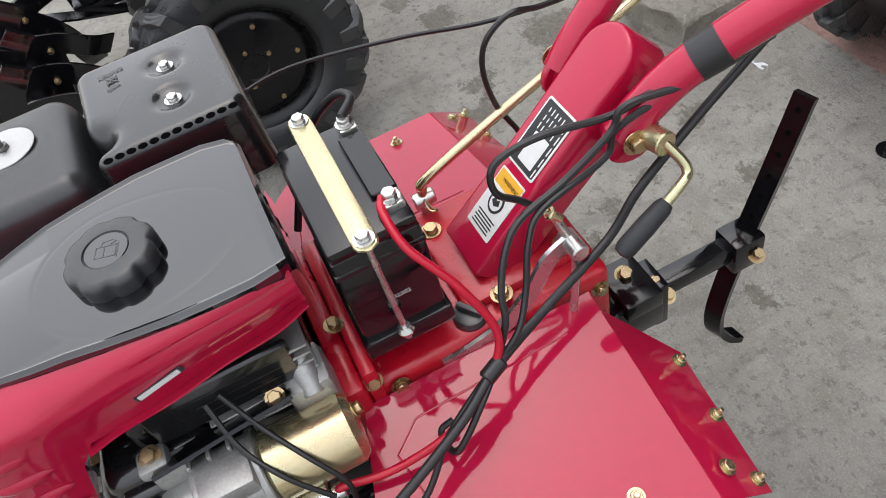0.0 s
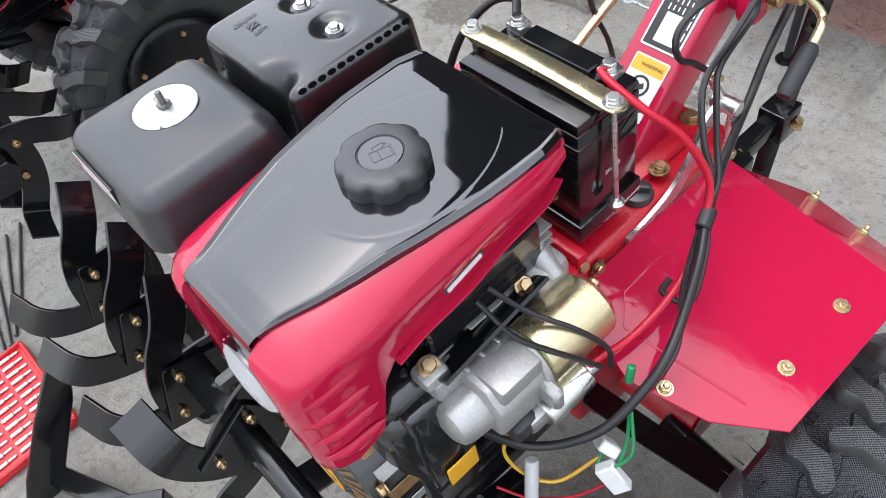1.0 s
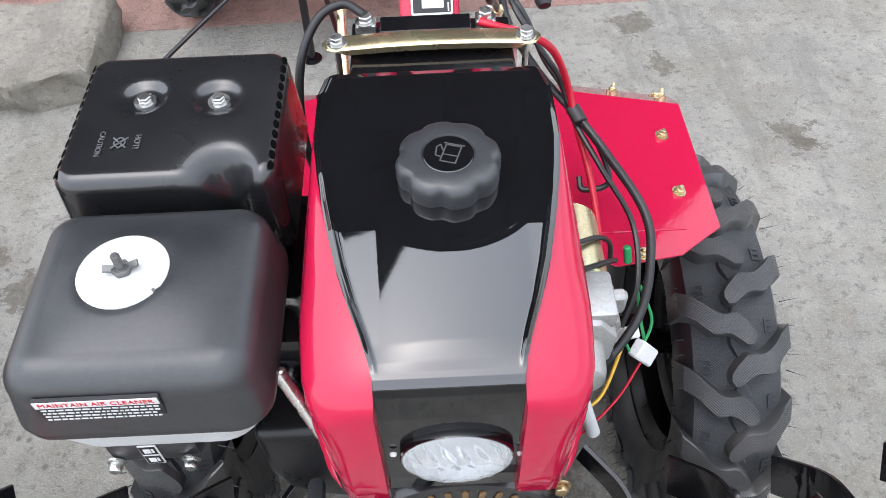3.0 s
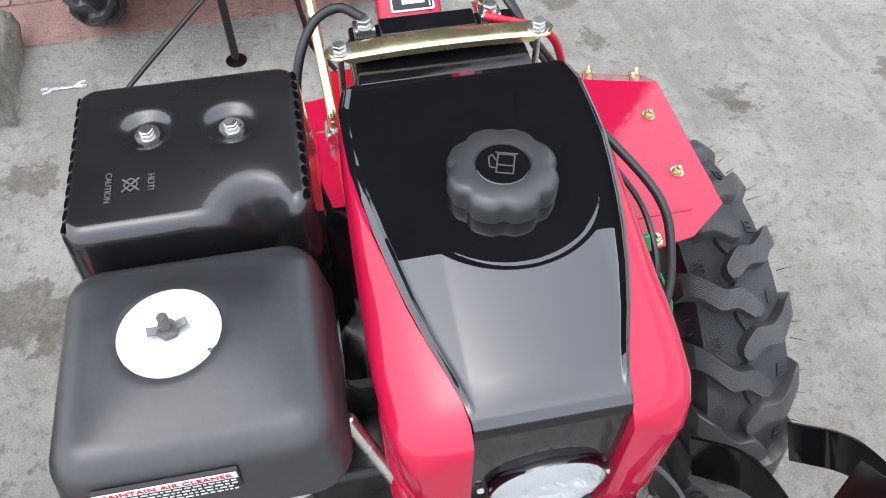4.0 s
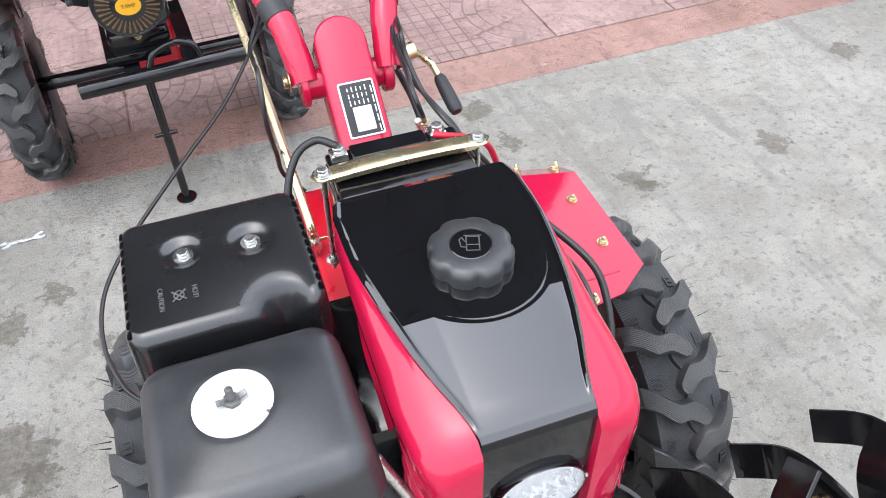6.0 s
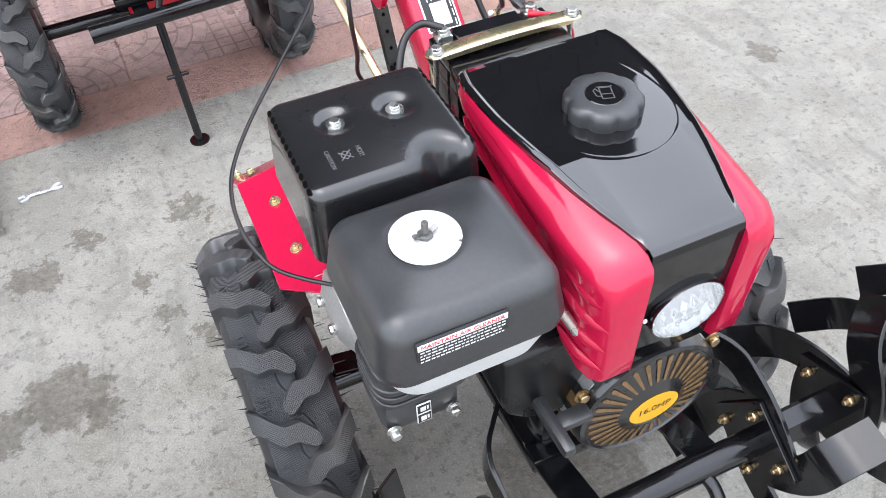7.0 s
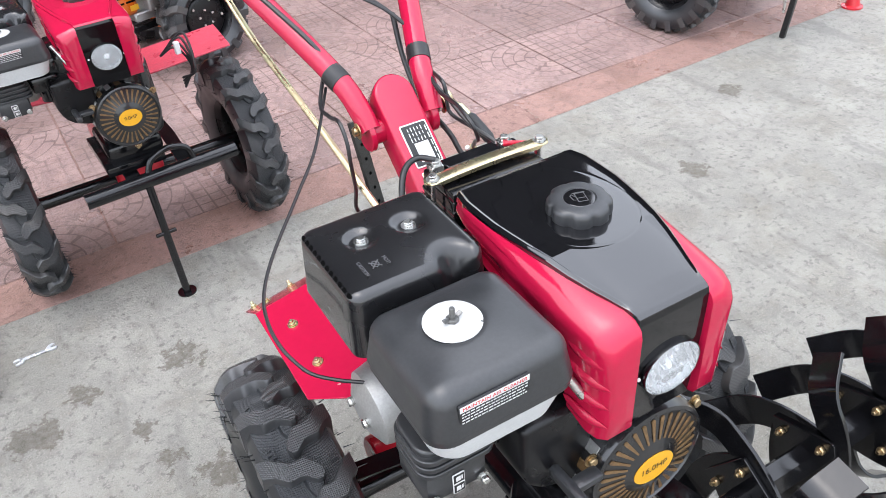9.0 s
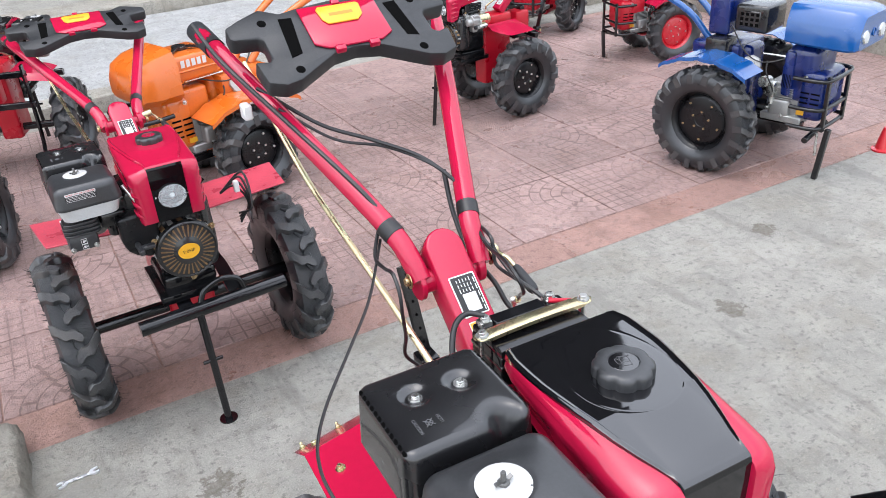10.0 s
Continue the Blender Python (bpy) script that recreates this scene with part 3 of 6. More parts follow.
def cover(w, d, z0, z1, r_plan, r_top, c, crown=0.004, dent=None, draft=0.0, per=9, rings_in=22):
    """A moulded or pressed cover: rounded plan, rolled top edge, crowned top with dents."""
    def rounded(w_, d_, r_, n_):
        # corners from the plain outline, straights divided evenly
        pts = plain_rounded(w_, d_, r_, n_)
        out = []
        for i, p in enumerate(pts):
            q = pts[(i + 1) % len(pts)]
            out.append(p)
            if i % (n_ + 1) == n_:
                out += [(p[0] + (q[0] - p[0]) * j / 24, p[1] + (q[1] - p[1]) * j / 24) for j in range(1, 24)]
        return out

    rings = [[(c[0] + x, c[1] + y, z) for x, y in rounded(w + 2 * g, d + 2 * g, r_plan, per)] for g, z in ((draft - 0.003, z0), (draft, z0))]
    levels = 6
    for k in range(1, levels):
        u = k / levels
        rings.append([(c[0] + x, c[1] + y, z0 + (z1 - crown - r_top - z0) * u) for x, y in rounded(w + 2 * draft * (1 - u), d + 2 * draft * (1 - u), r_plan, per)])
    for k in range(9):
        a = math.pi / 2 * k / 8
        s = r_top * (1 - math.cos(a))
        rings.append([(c[0] + x, c[1] + y, z1 - crown - r_top + r_top * math.sin(a)) for x, y in rounded(w - 2 * s, d - 2 * s, max(0.006, r_plan - s), per)])
    last = rings[-1]
    for k in range(1, rings_in):
        f = 1 - k / rings_in
        hw, hd = w / 2 - r_top, d / 2 - r_top
        rings.append([(c[0] + (x - c[0]) * f, c[1] + (y - c[1]) * f, z1 - crown * (1 - (1 - min(1, abs(x - c[0]) * f / hw) ** 2) * (1 - min(1, abs(y - c[1]) * f / hd) ** 2))) for x, y, _ in last])
    bm = loft(rings)
    if dent:
        for v in bm.verts:
            v.co += Vector(dent(v.co.x, v.co.y, v.co.z))
    return bm


def interp(y, table):
    """Table of (key, values...) in rising or falling order of key."""
    rows = sorted(table)
    if y <= rows[0][0]:
        return rows[0][1:]
    for a, b in zip(rows, rows[1:]):
        if y <= b[0]:
            u = (y - a[0]) / (b[0] - a[0])
            u = u * u * (3 - 2 * u) if len(a) > 9 else u
            return tuple(p + (q - p) * u for p, q in zip(a[1:], b[1:]))
    return rows[-1][1:]


# ---- the tiller in the middle of the yard ----
tiller = thing("power_tiller", "red and black two-wheel power tiller with petrol engine", "power tiller")

# hood sides and the front pillars: (y, black edge x, black edge z, ridge x, ridge z, lower edge z)
HOOD = [
    (-0.066, 0.090, 0.948, 0.093, 0.938, 0.893),
    (-0.100, 0.099, 0.953, 0.103, 0.942, 0.890),
    (-0.160, 0.098, 0.955, 0.105, 0.940, 0.884),
    (-0.220, 0.090, 0.953, 0.106, 0.935, 0.877),
    (-0.280, 0.077, 0.949, 0.106, 0.930, 0.870),
    (-0.300, 0.071, 0.947, 0.106, 0.928, 0.845),
    (-0.318, 0.064, 0.945, 0.105, 0.927, 0.785),
    (-0.350, 0.054, 0.942, 0.102, 0.924, 0.770),
    (-0.366, 0.051, 0.938, 0.097, 0.919, 0.768),
    (-0.377, 0.051, 0.930, 0.090, 0.910, 0.772),
    (-0.381, 0.052, 0.920, 0.082, 0.900, 0.780),
]


def hood_side(side):
    rings = []
    for y, xb, zb, xo, zo, zl in HOOD:
        deep = y < -0.31
        lean = 0.006 if deep else (0.014 if y > -0.2 else 0.008)
        outer = [(xb, zb)]
        outer += [(xb + (xo - xb) * u, zb + (zo - zb) * u + 0.004 * math.sin(u * math.pi)) for u in (0.3, 0.6, 0.82)]
        outer += [(xo - 0.003, zo + 0.0015), (xo, zo - 0.004), (xo + 0.0005, zo - 0.012)]
        outer += [(xo - lean * u, zo - 0.012 + (zl - zo + 0.012) * u) for u in (0.25, 0.5, 0.75, 1.0)]
        xi = xb if deep else xo - 0.007
        inner = [(xi if deep else xo - lean - 0.003, zl), (xi, zl + 0.02), (xi, zo - 0.03), (xi if deep else xb - 0.002, zb - 0.008)]
        rings.append([(side * x, y, z) for x, z in outer + inner])
    bms = [loft(rings)]
    # rolled lower flange
    lip = [(side * (interp(y, [(a, d) for a, b, c, d, e, g in HOOD])[0] - (0.012 if y > -0.2 else 0.007)), y, interp(y, [(a, g) for a, b, c, d, e, g in HOOD])[0]) for y in (-0.068, -0.10, -0.15, -0.2, -0.25, -0.285)]
    bms.append(strap(lip, 0.014, 0.0022, (1, 0, 0.15 * side), 4))
    return join(*bms)


hood = new("hood")
hood.parent = tiller
tagged(hood, "glossy red engine hood with black top")


def hood_rib(side, k):
    """A pressed rib on the front pillar."""
    zc = 0.893 - 0.031 * k
    rings = []
    for s in range(9):
        u = s / 8
        ww = math.sin(math.pi * min(1, max(0.0, u))) ** 0.5 if 0 < s < 8 else 0.05
        y = -0.376 + 0.062 * u
        x = interp(y, [(a, d) for a, b, c, d, e, g in HOOD])[0] - 0.003
        z = zc - 0.004 + 0.010 * u
        rings.append([(side * (x + 0.0052 * ww * math.cos(t) * (1 if math.cos(t) > 0 else 0.2)), y - (0.002 if s == 0 else 0), z + 0.0085 * ww * math.sin(t)) for t in [2 * math.pi * q / 10 for q in range(10)]])
    return loft(rings)


for s in (-1, 1):
    side_panel = part("hood_side", hood_side(s), RED, hood)
    for k in range(4):
        part("rib", hood_rib(s, k), RED, hood)

# black tank top that folds down into the lamp panel: (y, z, half width)
SPINE = [
    (-0.058, 0.872, 0.078), (-0.058, 0.915, 0.080), (-0.059, 0.938, 0.081), (-0.0605, 0.949, 0.0835), (-0.064, 0.9545, 0.089),
    (-0.072, 0.9575, 0.095), (-0.095, 0.9590, 0.100), (-0.130, 0.9595, 0.100), (-0.160, 0.960, 0.099), (-0.190, 0.960, 0.095), (-0.220, 0.9597, 0.090),
    (-0.247, 0.9594, 0.0845), (-0.254, 0.9585, 0.083), (-0.280, 0.95515, 0.077), (-0.310, 0.9513, 0.068), (-0.335, 0.9481, 0.059), (-0.355, 0.9455, 0.053), (-0.366, 0.9434, 0.051),
    (-0.3715, 0.940, 0.0505), (-0.3735, 0.932, 0.051), (-0.3735, 0.90, 0.0515), (-0.373, 0.87, 0.052), (-0.371, 0.83, 0.052), (-0.369, 0.79, 0.053), (-0.367, 0.765, 0.053),
]
CAP = (0.008, -0.194)


def tank_top():
    # refine the spine
    spine = []
    for a, b in zip(SPINE, SPINE[1:]):
        for k in range(16):
            spine.append(tuple(p + (q - p) * k / 16 for p, q in zip(a, b)))
    spine.append(SPINE[-1])
    nu = 120
    rings = []
    for y, z, w in spine:
        ring = []
        top = z > 0.94 and y > -0.362
        for i in range(nu + 1):
            u = -1 + 2 * i / nu
            x = w * u
            dz = 0.0
            if top:
                fade = min(1, (y + 0.362) / 0.02, (-0.06 - y) / 0.012)
                dz += fade * (0.0015 * (1 - u * u) - 0.0015)
                # bead along the edge and the shoulder line inside it
                dz += fade * 0.0034 * math.exp(-(((abs(u) - 0.95) / 0.028) ** 2))
                # sunk bowl round the cap
                dx, dy = x - CAP[0], (y - CAP[1])
                rr = math.hypot(dx, dy * (0.95 if dy < 0 else 0.62))
                # the front slope starts behind the sunk ring's edge and straight across beside it
                inside = abs(dx) < 0.055
                crease = CAP[1] - 0.078 * math.sqrt(1 - (dx / 0.078) ** 2) if inside else -0.2493
                dz += 0.1287 * (max(0.0, -0.247 - y) - max(0.0, crease - y)) * min(1, (y + 0.362) / 0.02)
                dz -= 0.0003 * fade * math.exp(-(((rr - 0.072) / 0.0016) ** 2))
            ring.append((x, y, z + dz))
        # thin skirt that turns in at both sides
        y0 = 0.003 if z < 0.935 and y < -0.3 else 0
        ring = [(ring[0][0] * 0.99, y + y0 * 2, ring[0][2] - (0.012 if top else 0))] + ring + [(ring[-1][0] * 0.99, y + y0 * 2, ring[-1][2] - (0.012 if top else 0))]
        rings.append(ring)
    # panel starts at the tank's rounded edge, which then mirrors less too
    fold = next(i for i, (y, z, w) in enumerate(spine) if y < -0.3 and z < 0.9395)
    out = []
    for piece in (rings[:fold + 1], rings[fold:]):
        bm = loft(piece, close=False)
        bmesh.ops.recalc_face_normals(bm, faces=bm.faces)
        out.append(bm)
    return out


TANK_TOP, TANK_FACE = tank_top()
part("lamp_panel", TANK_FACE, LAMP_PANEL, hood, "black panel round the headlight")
tank = part("fuel_tank", TANK_TOP, GLOSS, tiller, "gloss black fuel tank top with sunk filler")


def fuel_cap():
    n = 96
    rings = []
    def lobe(a, depth):
        t = (a * 8 / (2 * math.pi)) % 1.0
        return 1 - depth * math.exp(-(((t - 0.5) / 0.17) ** 2))
    for r, z, dep in ((0.030, 0.0, 0), (0.036, 0.0, 0.02), (0.0405, 0.003, 0.11), (0.041, 0.008, 0.12), (0.041, 0.020, 0.12), (0.040, 0.025, 0.11), (0.037, 0.0285, 0.07), (0.033, 0.030, 0.03), (0.024, 0.0308, 0), (0.0210, 0.0308, 0), (0.0203, 0.0290, 0), (0.010, 0.0290, 0), (0.001, 0.0290, 0)):
        rings.append([(r * lobe(2 * math.pi * k / n, dep * 0.8) * math.cos(2 * math.pi * k / n), r * lobe(2 * math.pi * k / n, dep * 0.8) * math.sin(2 * math.pi * k / n), z) for k in range(n)])
    return loft(rings)


cap = part("fuel_cap", fuel_cap(), PLASTIC, tank, "matt black scalloped plastic cap")
cap.matrix_basis = pose(CAP[0], CAP[1], 0.9555, 0, 0, 12) @ Matrix.Diagonal((1, 1, 0.78, 1))
part("cap_disc", lathe([(0, 0.0300), (0.0190, 0.0300), (0.0198, 0.0292), (0.0198, 0.0288)], 40), GLOSS, cap, "gloss black centre disc")
# raised mark is glossy black plastic; its grey sheen is put into the colour
MARK_SHEEN = material("embossed_mark_sheen", (0.06, 0.06, 0.062), 0.35, vary=0.1)


def outline_strip(pts, w=0.0011):
    return join(*[slab([(-0.0003, -w / 2), ((Vector(q) - Vector(p)).length + 0.0003, -w / 2), ((Vector(q) - Vector(p)).length + 0.0003, w / 2), (-0.0003, w / 2)], 0.0300, 0.0303, 0, 1,
                       Matrix.Translation((*p, 0)) @ Matrix.Rotation(math.atan2(q[1] - p[1], q[0] - p[0]), 4, "Z")) for p, q in zip(pts, pts[1:])])


for line in ([(-0.008, -0.009), (0.004, -0.009), (0.004, 0.009), (-0.008, 0.009), (-0.008, -0.009)], [(-0.008, 0.0015), (0.004, 0.0015)], [(-0.010, -0.0105), (0.006, -0.0105)], [(0.004, 0.005), (0.009, 0.004), (0.0105, -0.005), (0.008, -0.008), (0.006, -0.004), (0.004, -0.002)]):
    part("pump_mark", outline_strip(line), MARK_SHEEN, cap, smooth=False).matrix_basis = pose(0, 0, 0, 0, 0, 150)
neck = part("filler_neck", lathe([(0.038, 0.0), (0.036, 0.003), (0.033, 0.004), (0.033, 0.012), (0.0, 0.012)], 32), GLOSS, tank)
neck.matrix_basis = pose(CAP[0], CAP[1], 0.9475)

# side badge
strip = strap([(0.1035, -0.222, 0.901), (0.1035, -0.182, 0.911)], 0.0045, 0.002, (0, 0.2, 1), 0)
part("side_badge", strip, WHITE, hood, "bright narrow side trim")
part("badge_backing", strap([(0.1022, -0.225, 0.9002), (0.1022, -0.179, 0.9118)], 0.0075, 0.002, (0, 0.2, 1), 0), PLASTIC, hood)

# lamp
lamp = new("headlight")
lamp.parent = tiller
tagged(lamp, "clear ribbed oval headlight")
LM = up_along((0.004, -0.374, 0.843), (0, -1, 0.04))
OVAL = Matrix.Diagonal((1, 0.86, 1, 1))
part("reflector", lathe([(0.041, 0.006), (0.038, 0.001), (0.031, -0.008), (0.020, -0.014), (0.008, -0.017), (0.0, -0.017)], 32, OVAL), material("lamp_reflector", (0.30, 0.31, 0.32), 0.3, metal=0.9, vary=0.12, scale=60, bump=0.5, bump_scale=120), lamp, "bright reflector").matrix_basis = LM
part("bulb", lathe([(0, 0.002), (0.006, 0.001), (0.008, -0.004), (0.006, -0.016), (0, -0.016)], 16), CLEAR_GREY, lamp).matrix_basis = LM


def lens_dent(x, y):
    """Moulded flutes: slanting bands crossed by a bowed step."""
    band = 0.0011 * math.sin((x * 0.9 + y * 0.35) * 2 * math.pi / 0.011)
    bow = 0.0014 / (1 + math.exp((y - 0.010 + 9 * x * x) / 0.0008))
    return band * (1 if y > 0.010 - 9 * x * x else 0.35) + bow


def lens_mesh():
    n, rings = 64, []
    for r in [0.0415 * k / 26 for k in range(26, 0, -1)]:
        ring = []
        for k in range(n):
            x, y = r * math.cos(2 * math.pi * k / n), 0.86 * r * math.sin(2 * math.pi * k / n)
            u = r / 0.0415
            ring.append((x, y, 0.0125 - 0.0065 * u ** 3 + (lens_dent(x, y) if u < 0.92 else 0)))
        rings.append(ring)
    return loft(rings)


GLASS = material("lamp_glass", (0.93, 0.95, 0.96), 0.06, vary=0.03, rough_vary=0.03)
gb_ = GLASS.node_tree.nodes["Principled BSDF"]
gb_.inputs["Transmission Weight"].default_value, gb_.inputs["IOR"].default_value = 0.85, 1.3
lens_ob = part("lens", lens_mesh(), GLASS, lamp, "clear fluted glass")
lens_ob.matrix_basis = LM
lens_ob.visible_shadow = False
for sx in (-1, 1):
    part("screw", lathe([(0, 0), (0.0028, 0), (0.0024, 0.0016), (0, 0.002)], 12), WHITE, lamp).matrix_basis = LM @ pose(0.0475 * sx, -0.004 * sx, 0.0005)
part("bezel", lathe([(0.0412, 0.0), (0.0428, 0.0), (0.0430, 0.004), (0.0424, 0.0062), (0.0412, 0.006)], 32, Matrix.Diagonal((1, 0.86, 1, 1))), GLOSS, lamp).matrix_basis = LM

# ---- muffler ----
muffler = new("muffler")
muffler.parent = tiller
tagged(muffler, "satin black boxed muffler with vent slots")
MUF = (-0.2165, -0.113)


def muffler_dent(x, y, z):
    d = 0.0
    if z > 0.93:
        for bx, by in ((-0.246, -0.096), (-0.183, -0.100)):
            r = math.hypot(x - bx, y - by)
            d -= 0.0064 / (1 + math.exp((r - 0.0185) / 0.0026))
    # thumb-wide notch in the front edge
    g = math.exp(-(((x + 0.168) / 0.017) ** 2) - (((y + 0.192) / 0.020) ** 2))
    d -= 0.030 * g * max(0, min(1, (z - 0.88) / 0.05))
    return (0, 0.012 * g * max(0, min(1, (z - 0.866) / 0.03)), d)


part("shell", cover(0.176, 0.160, 0.866, 0.957, 0.018, 0.013, MUF, 0.004, muffler_dent, 0.004, 14, 34), SATIN, muffler)
for bx, by in ((-0.246, -0.096), (-0.183, -0.100)):
    bolt(muffler, (bx, by, 0.9495), (0, 0, 1), ZINC, 0.0062, 0.0065, 0.0095)
# embossed in the shell's own black paint; the highlights are coloured in as grey
RAISED_GLINT = material("raised_glint_grey", (0.10, 0.10, 0.105), 0.5, vary=0.4, scale=90)
# near-black for surface patches: the shade inside openings is painted, nothing is cut
HOLE_SHADE = bpy.data.materials.new("painted_hole_shade")
HOLE_SHADE.use_nodes = True
HOLE_SHADE.node_tree.nodes["Principled BSDF"].inputs["Base Color"].default_value = (0.002, 0.002, 0.002, 1)
HOLE_SHADE.node_tree.nodes["Principled BSDF"].inputs["Roughness"].default_value = 0.9
HOLE_SHADE.node_tree.nodes["Principled BSDF"].inputs["Specular IOR Level"].default_value = 0.05
# each vent slot is a black oval laid on the shell
slot_me = mesh("vent_slot", lathe([(0.0, 0.0012), (0.0025, 0.0011), (0.0029, 0.0006)], 14, Matrix.Diagonal((1.7, 1.0, 1, 1))), HOLE_SHADE)
for k in range(12):
    y = -0.178 + 0.0118 * k
    share("vent_slot", slot_me, muffler, up_along((MUF[0] + 0.0840, y, 0.9491), (0.72, 0, 0.7)))
    share("vent_slot", slot_me, muffler, up_along((MUF[0] - 0.0836, y, 0.9488), (-0.72, 0, 0.7)))
part("back_shell", rbox((-0.285, -0.180, 0.840), (-0.155, -0.050, 0.868), 0.008), SATIN, muffler)
text_curve("CAUTION", 0.0064, RAISED_GLINT, pose(-0.270, -0.152, 0.9557, 0, 0, -90), muffler, "raised_letters", 0.0003)
text_curve("HOT!", 0.0068, RAISED_GLINT, pose(-0.240, -0.152, 0.9564, 0, 0, -90), muffler, "raised_letters", 0.0003)
part("heat_mark", join(strap([(-0.260, -0.158, 0.9560), (-0.248, -0.146, 0.9560)], 0.0012, 0.0008, (1, -1, 0), 0), strap([(-0.248, -0.158, 0.9560), (-0.260, -0.146, 0.9560)], 0.0012, 0.0008, (1, 1, 0), 0), tube([(-0.254, -0.158, 0.956), (-0.2585, -0.152, 0.956), (-0.254, -0.146, 0.956), (-0.2495, -0.152, 0.956), (-0.254, -0.158, 0.956)], 0.0006, 6)), RAISED_GLINT, muffler)

# ---- air cleaner ----
cleaner = new("air_cleaner")
cleaner.parent = tiller
tagged(cleaner, "matt black boxed air cleaner with white cap disc")
AIR = (-0.2175, -0.284)


def air_dent(x, y, z):
    r = math.hypot(x + 0.228, y + 0.276)
    return (0, 0, (-0.0015 / (1 + math.exp((r - 0.034) / 0.001))) if z > 0.92 else 0)


part("cover", cover(0.172, 0.160, 0.881, 0.944, 0.026, 0.024, AIR, 0.007, air_dent, 0.005, 12, 26), PLASTIC, cleaner)
part("rim", cover(0.181, 0.169, 0.872, 0.882, 0.028, 0.003, AIR, 0.0, None, 0.0, 8, 3), PLASTIC, cleaner)
disc = part("disc", lathe([(0, 0.0), (0.0325, 0.0), (0.0325, 0.001), (0.031, 0.0018), (0.012, 0.0012), (0.0, 0.0012)], 40), WORN_WHITE, cleaner, "white worn round plate")
disc.matrix_basis = pose(-0.228, -0.276, 0.9415)
wing = join(hex_bolt(0.0075, 0.005, 0.0), strap([(-0.012, 0.002, 0.006), (0, 0, 0.003), (0.012, -0.002, 0.006)], 0.005, 0.002, (0, 1, 0.3)), lathe([(0.0033, 0.0), (0.0033, 0.017), (0.0025, 0.018), (0, 0.018)], 12))
part("wing_nut", wing, DARK_STEEL, cleaner).matrix_basis = pose(-0.228, -0.276, 0.9427, 0, 0, 20)
part("base_plate", cover(0.172, 0.160, 0.832, 0.873, 0.032, 0.004, (-0.2185, -0.286), 0.0, None, -0.010, 8, 3), CLEAR_GREY, cleaner, "pale grey translucent tray")
neckb = [cover(0.094, 0.074, 0.790, 0.832, 0.020, 0.004, (-0.240, -0.297), 0.0, None, 0.0, 6, 3)]
for k in range(3):
    neckb.append(cover(0.102, 0.082, 0.793 + 0.012 * k, 0.800 + 0.012 * k, 0.022, 0.002, (-0.240, -0.300), 0.0, None, 0.0, 6, 3))
neckb.append(rbox((-0.288, -0.338, 0.744), (-0.204, -0.262, 0.795), 0.012))
ELBOW = Matrix.Translation((-0.014, 0.016, -0.022))
part("intake_elbow", join(*neckb), PLASTIC, cleaner, "ribbed black intake elbow").matrix_basis = ELBOW
for bx in (-0.2795, -0.2145):
    bolt(cleaner, ELBOW @ Vector((bx, -0.339, 0.756)), (0, -1, -0.05), ZINC, 0.006, 0.010, 0.008)
dec = part("choke_decal", rbox((-0.254, -0.3398, 0.750), (-0.238, -0.3382, 0.784), 0.0006, 1), WHITE, cleaner)
dec.matrix_basis = ELBOW
for z in (0.752, 0.769):
    cm = part("choke_mark", rbox((-0.2528, -0.3403, z), (-0.2392, -0.3398, z + 0.0135), 0), BLACK_INK, cleaner, smooth=False)
    cm.matrix_basis = ELBOW
    part("choke_sign", rbox((-0.2500, -0.3406, z + 0.003), (-0.2440, -0.3403, z + 0.0105), 0), WHITE, cm, smooth=False)
    part("choke_sign", rbox((-0.2430, -0.3406, z + 0.004), (-0.2410, -0.3403, z + 0.0105), 0), WHITE, cm, smooth=False)
# maintenance decal on the front face
DX0, DX1, DZ0, DZ1, DY = -0.277, -0.193, 0.886, 0.9225, -0.3650
part("service_decal", rbox((DX0, DY - 0.0012, DZ0), (DX1, DY + 0.002, DZ1), 0.0005, 1), BLACK_INK, cleaner, "black decal with red heading on white")
part("heading_band", rbox((DX0 + 0.001, DY - 0.0017, DZ1 - 0.0085), (DX1 - 0.001, DY - 0.0012, DZ1 - 0.001), 0, 1), WHITE, cleaner, smooth=False)
text_curve("MAINTAIN AIR CLEANER", 0.0066, RED_INK, pose((DX0 + DX1) / 2, DY - 0.0019, DZ1 - 0.0048, 90), cleaner, "heading", 0.00015, 1.05)
rnd = random.Random(5)
lines = []
for k in range(6):
    z = DZ1 - 0.0118 - 0.0042 * k
    x = DX0 + 0.003
    while x < DX1 - 0.006:
        wd = rnd.uniform(0.0016, 0.0052)
        wd = min(wd, DX1 - 0.003 - x)
        lines.append(rbox((x, DY - 0.0016, z - 0.0007), (x + wd, DY - 0.0012, z + 0.0007), 0, 1))
        x += wd + 0.0012
part("small_print", join(*lines), WHITE, cleaner, smooth=False)

# ---- gear case and frame ----
gear = part("gear_case", rbox((-0.098, -0.055, 0.40), (0.098, 0.235, 0.748), 0.010, 3), RED_CAST, tiller, "red painted cast gear case")
part("mounting_flange", rbox((-0.110, -0.078, 0.48), (0.110, -0.0525, 0.772), 0.008, 2), RED_CAST, gear)
part("clamp_flange", rbox((-0.103, -0.052, 0.48), (0.103, -0.036, 0.782), 0.004, 2), RED_CAST, gear)
part("top_cover", rbox((-0.060, 0.075, 0.744), (0.070, 0.215, 0.760), 0.006, 2), RED_CAST, gear)
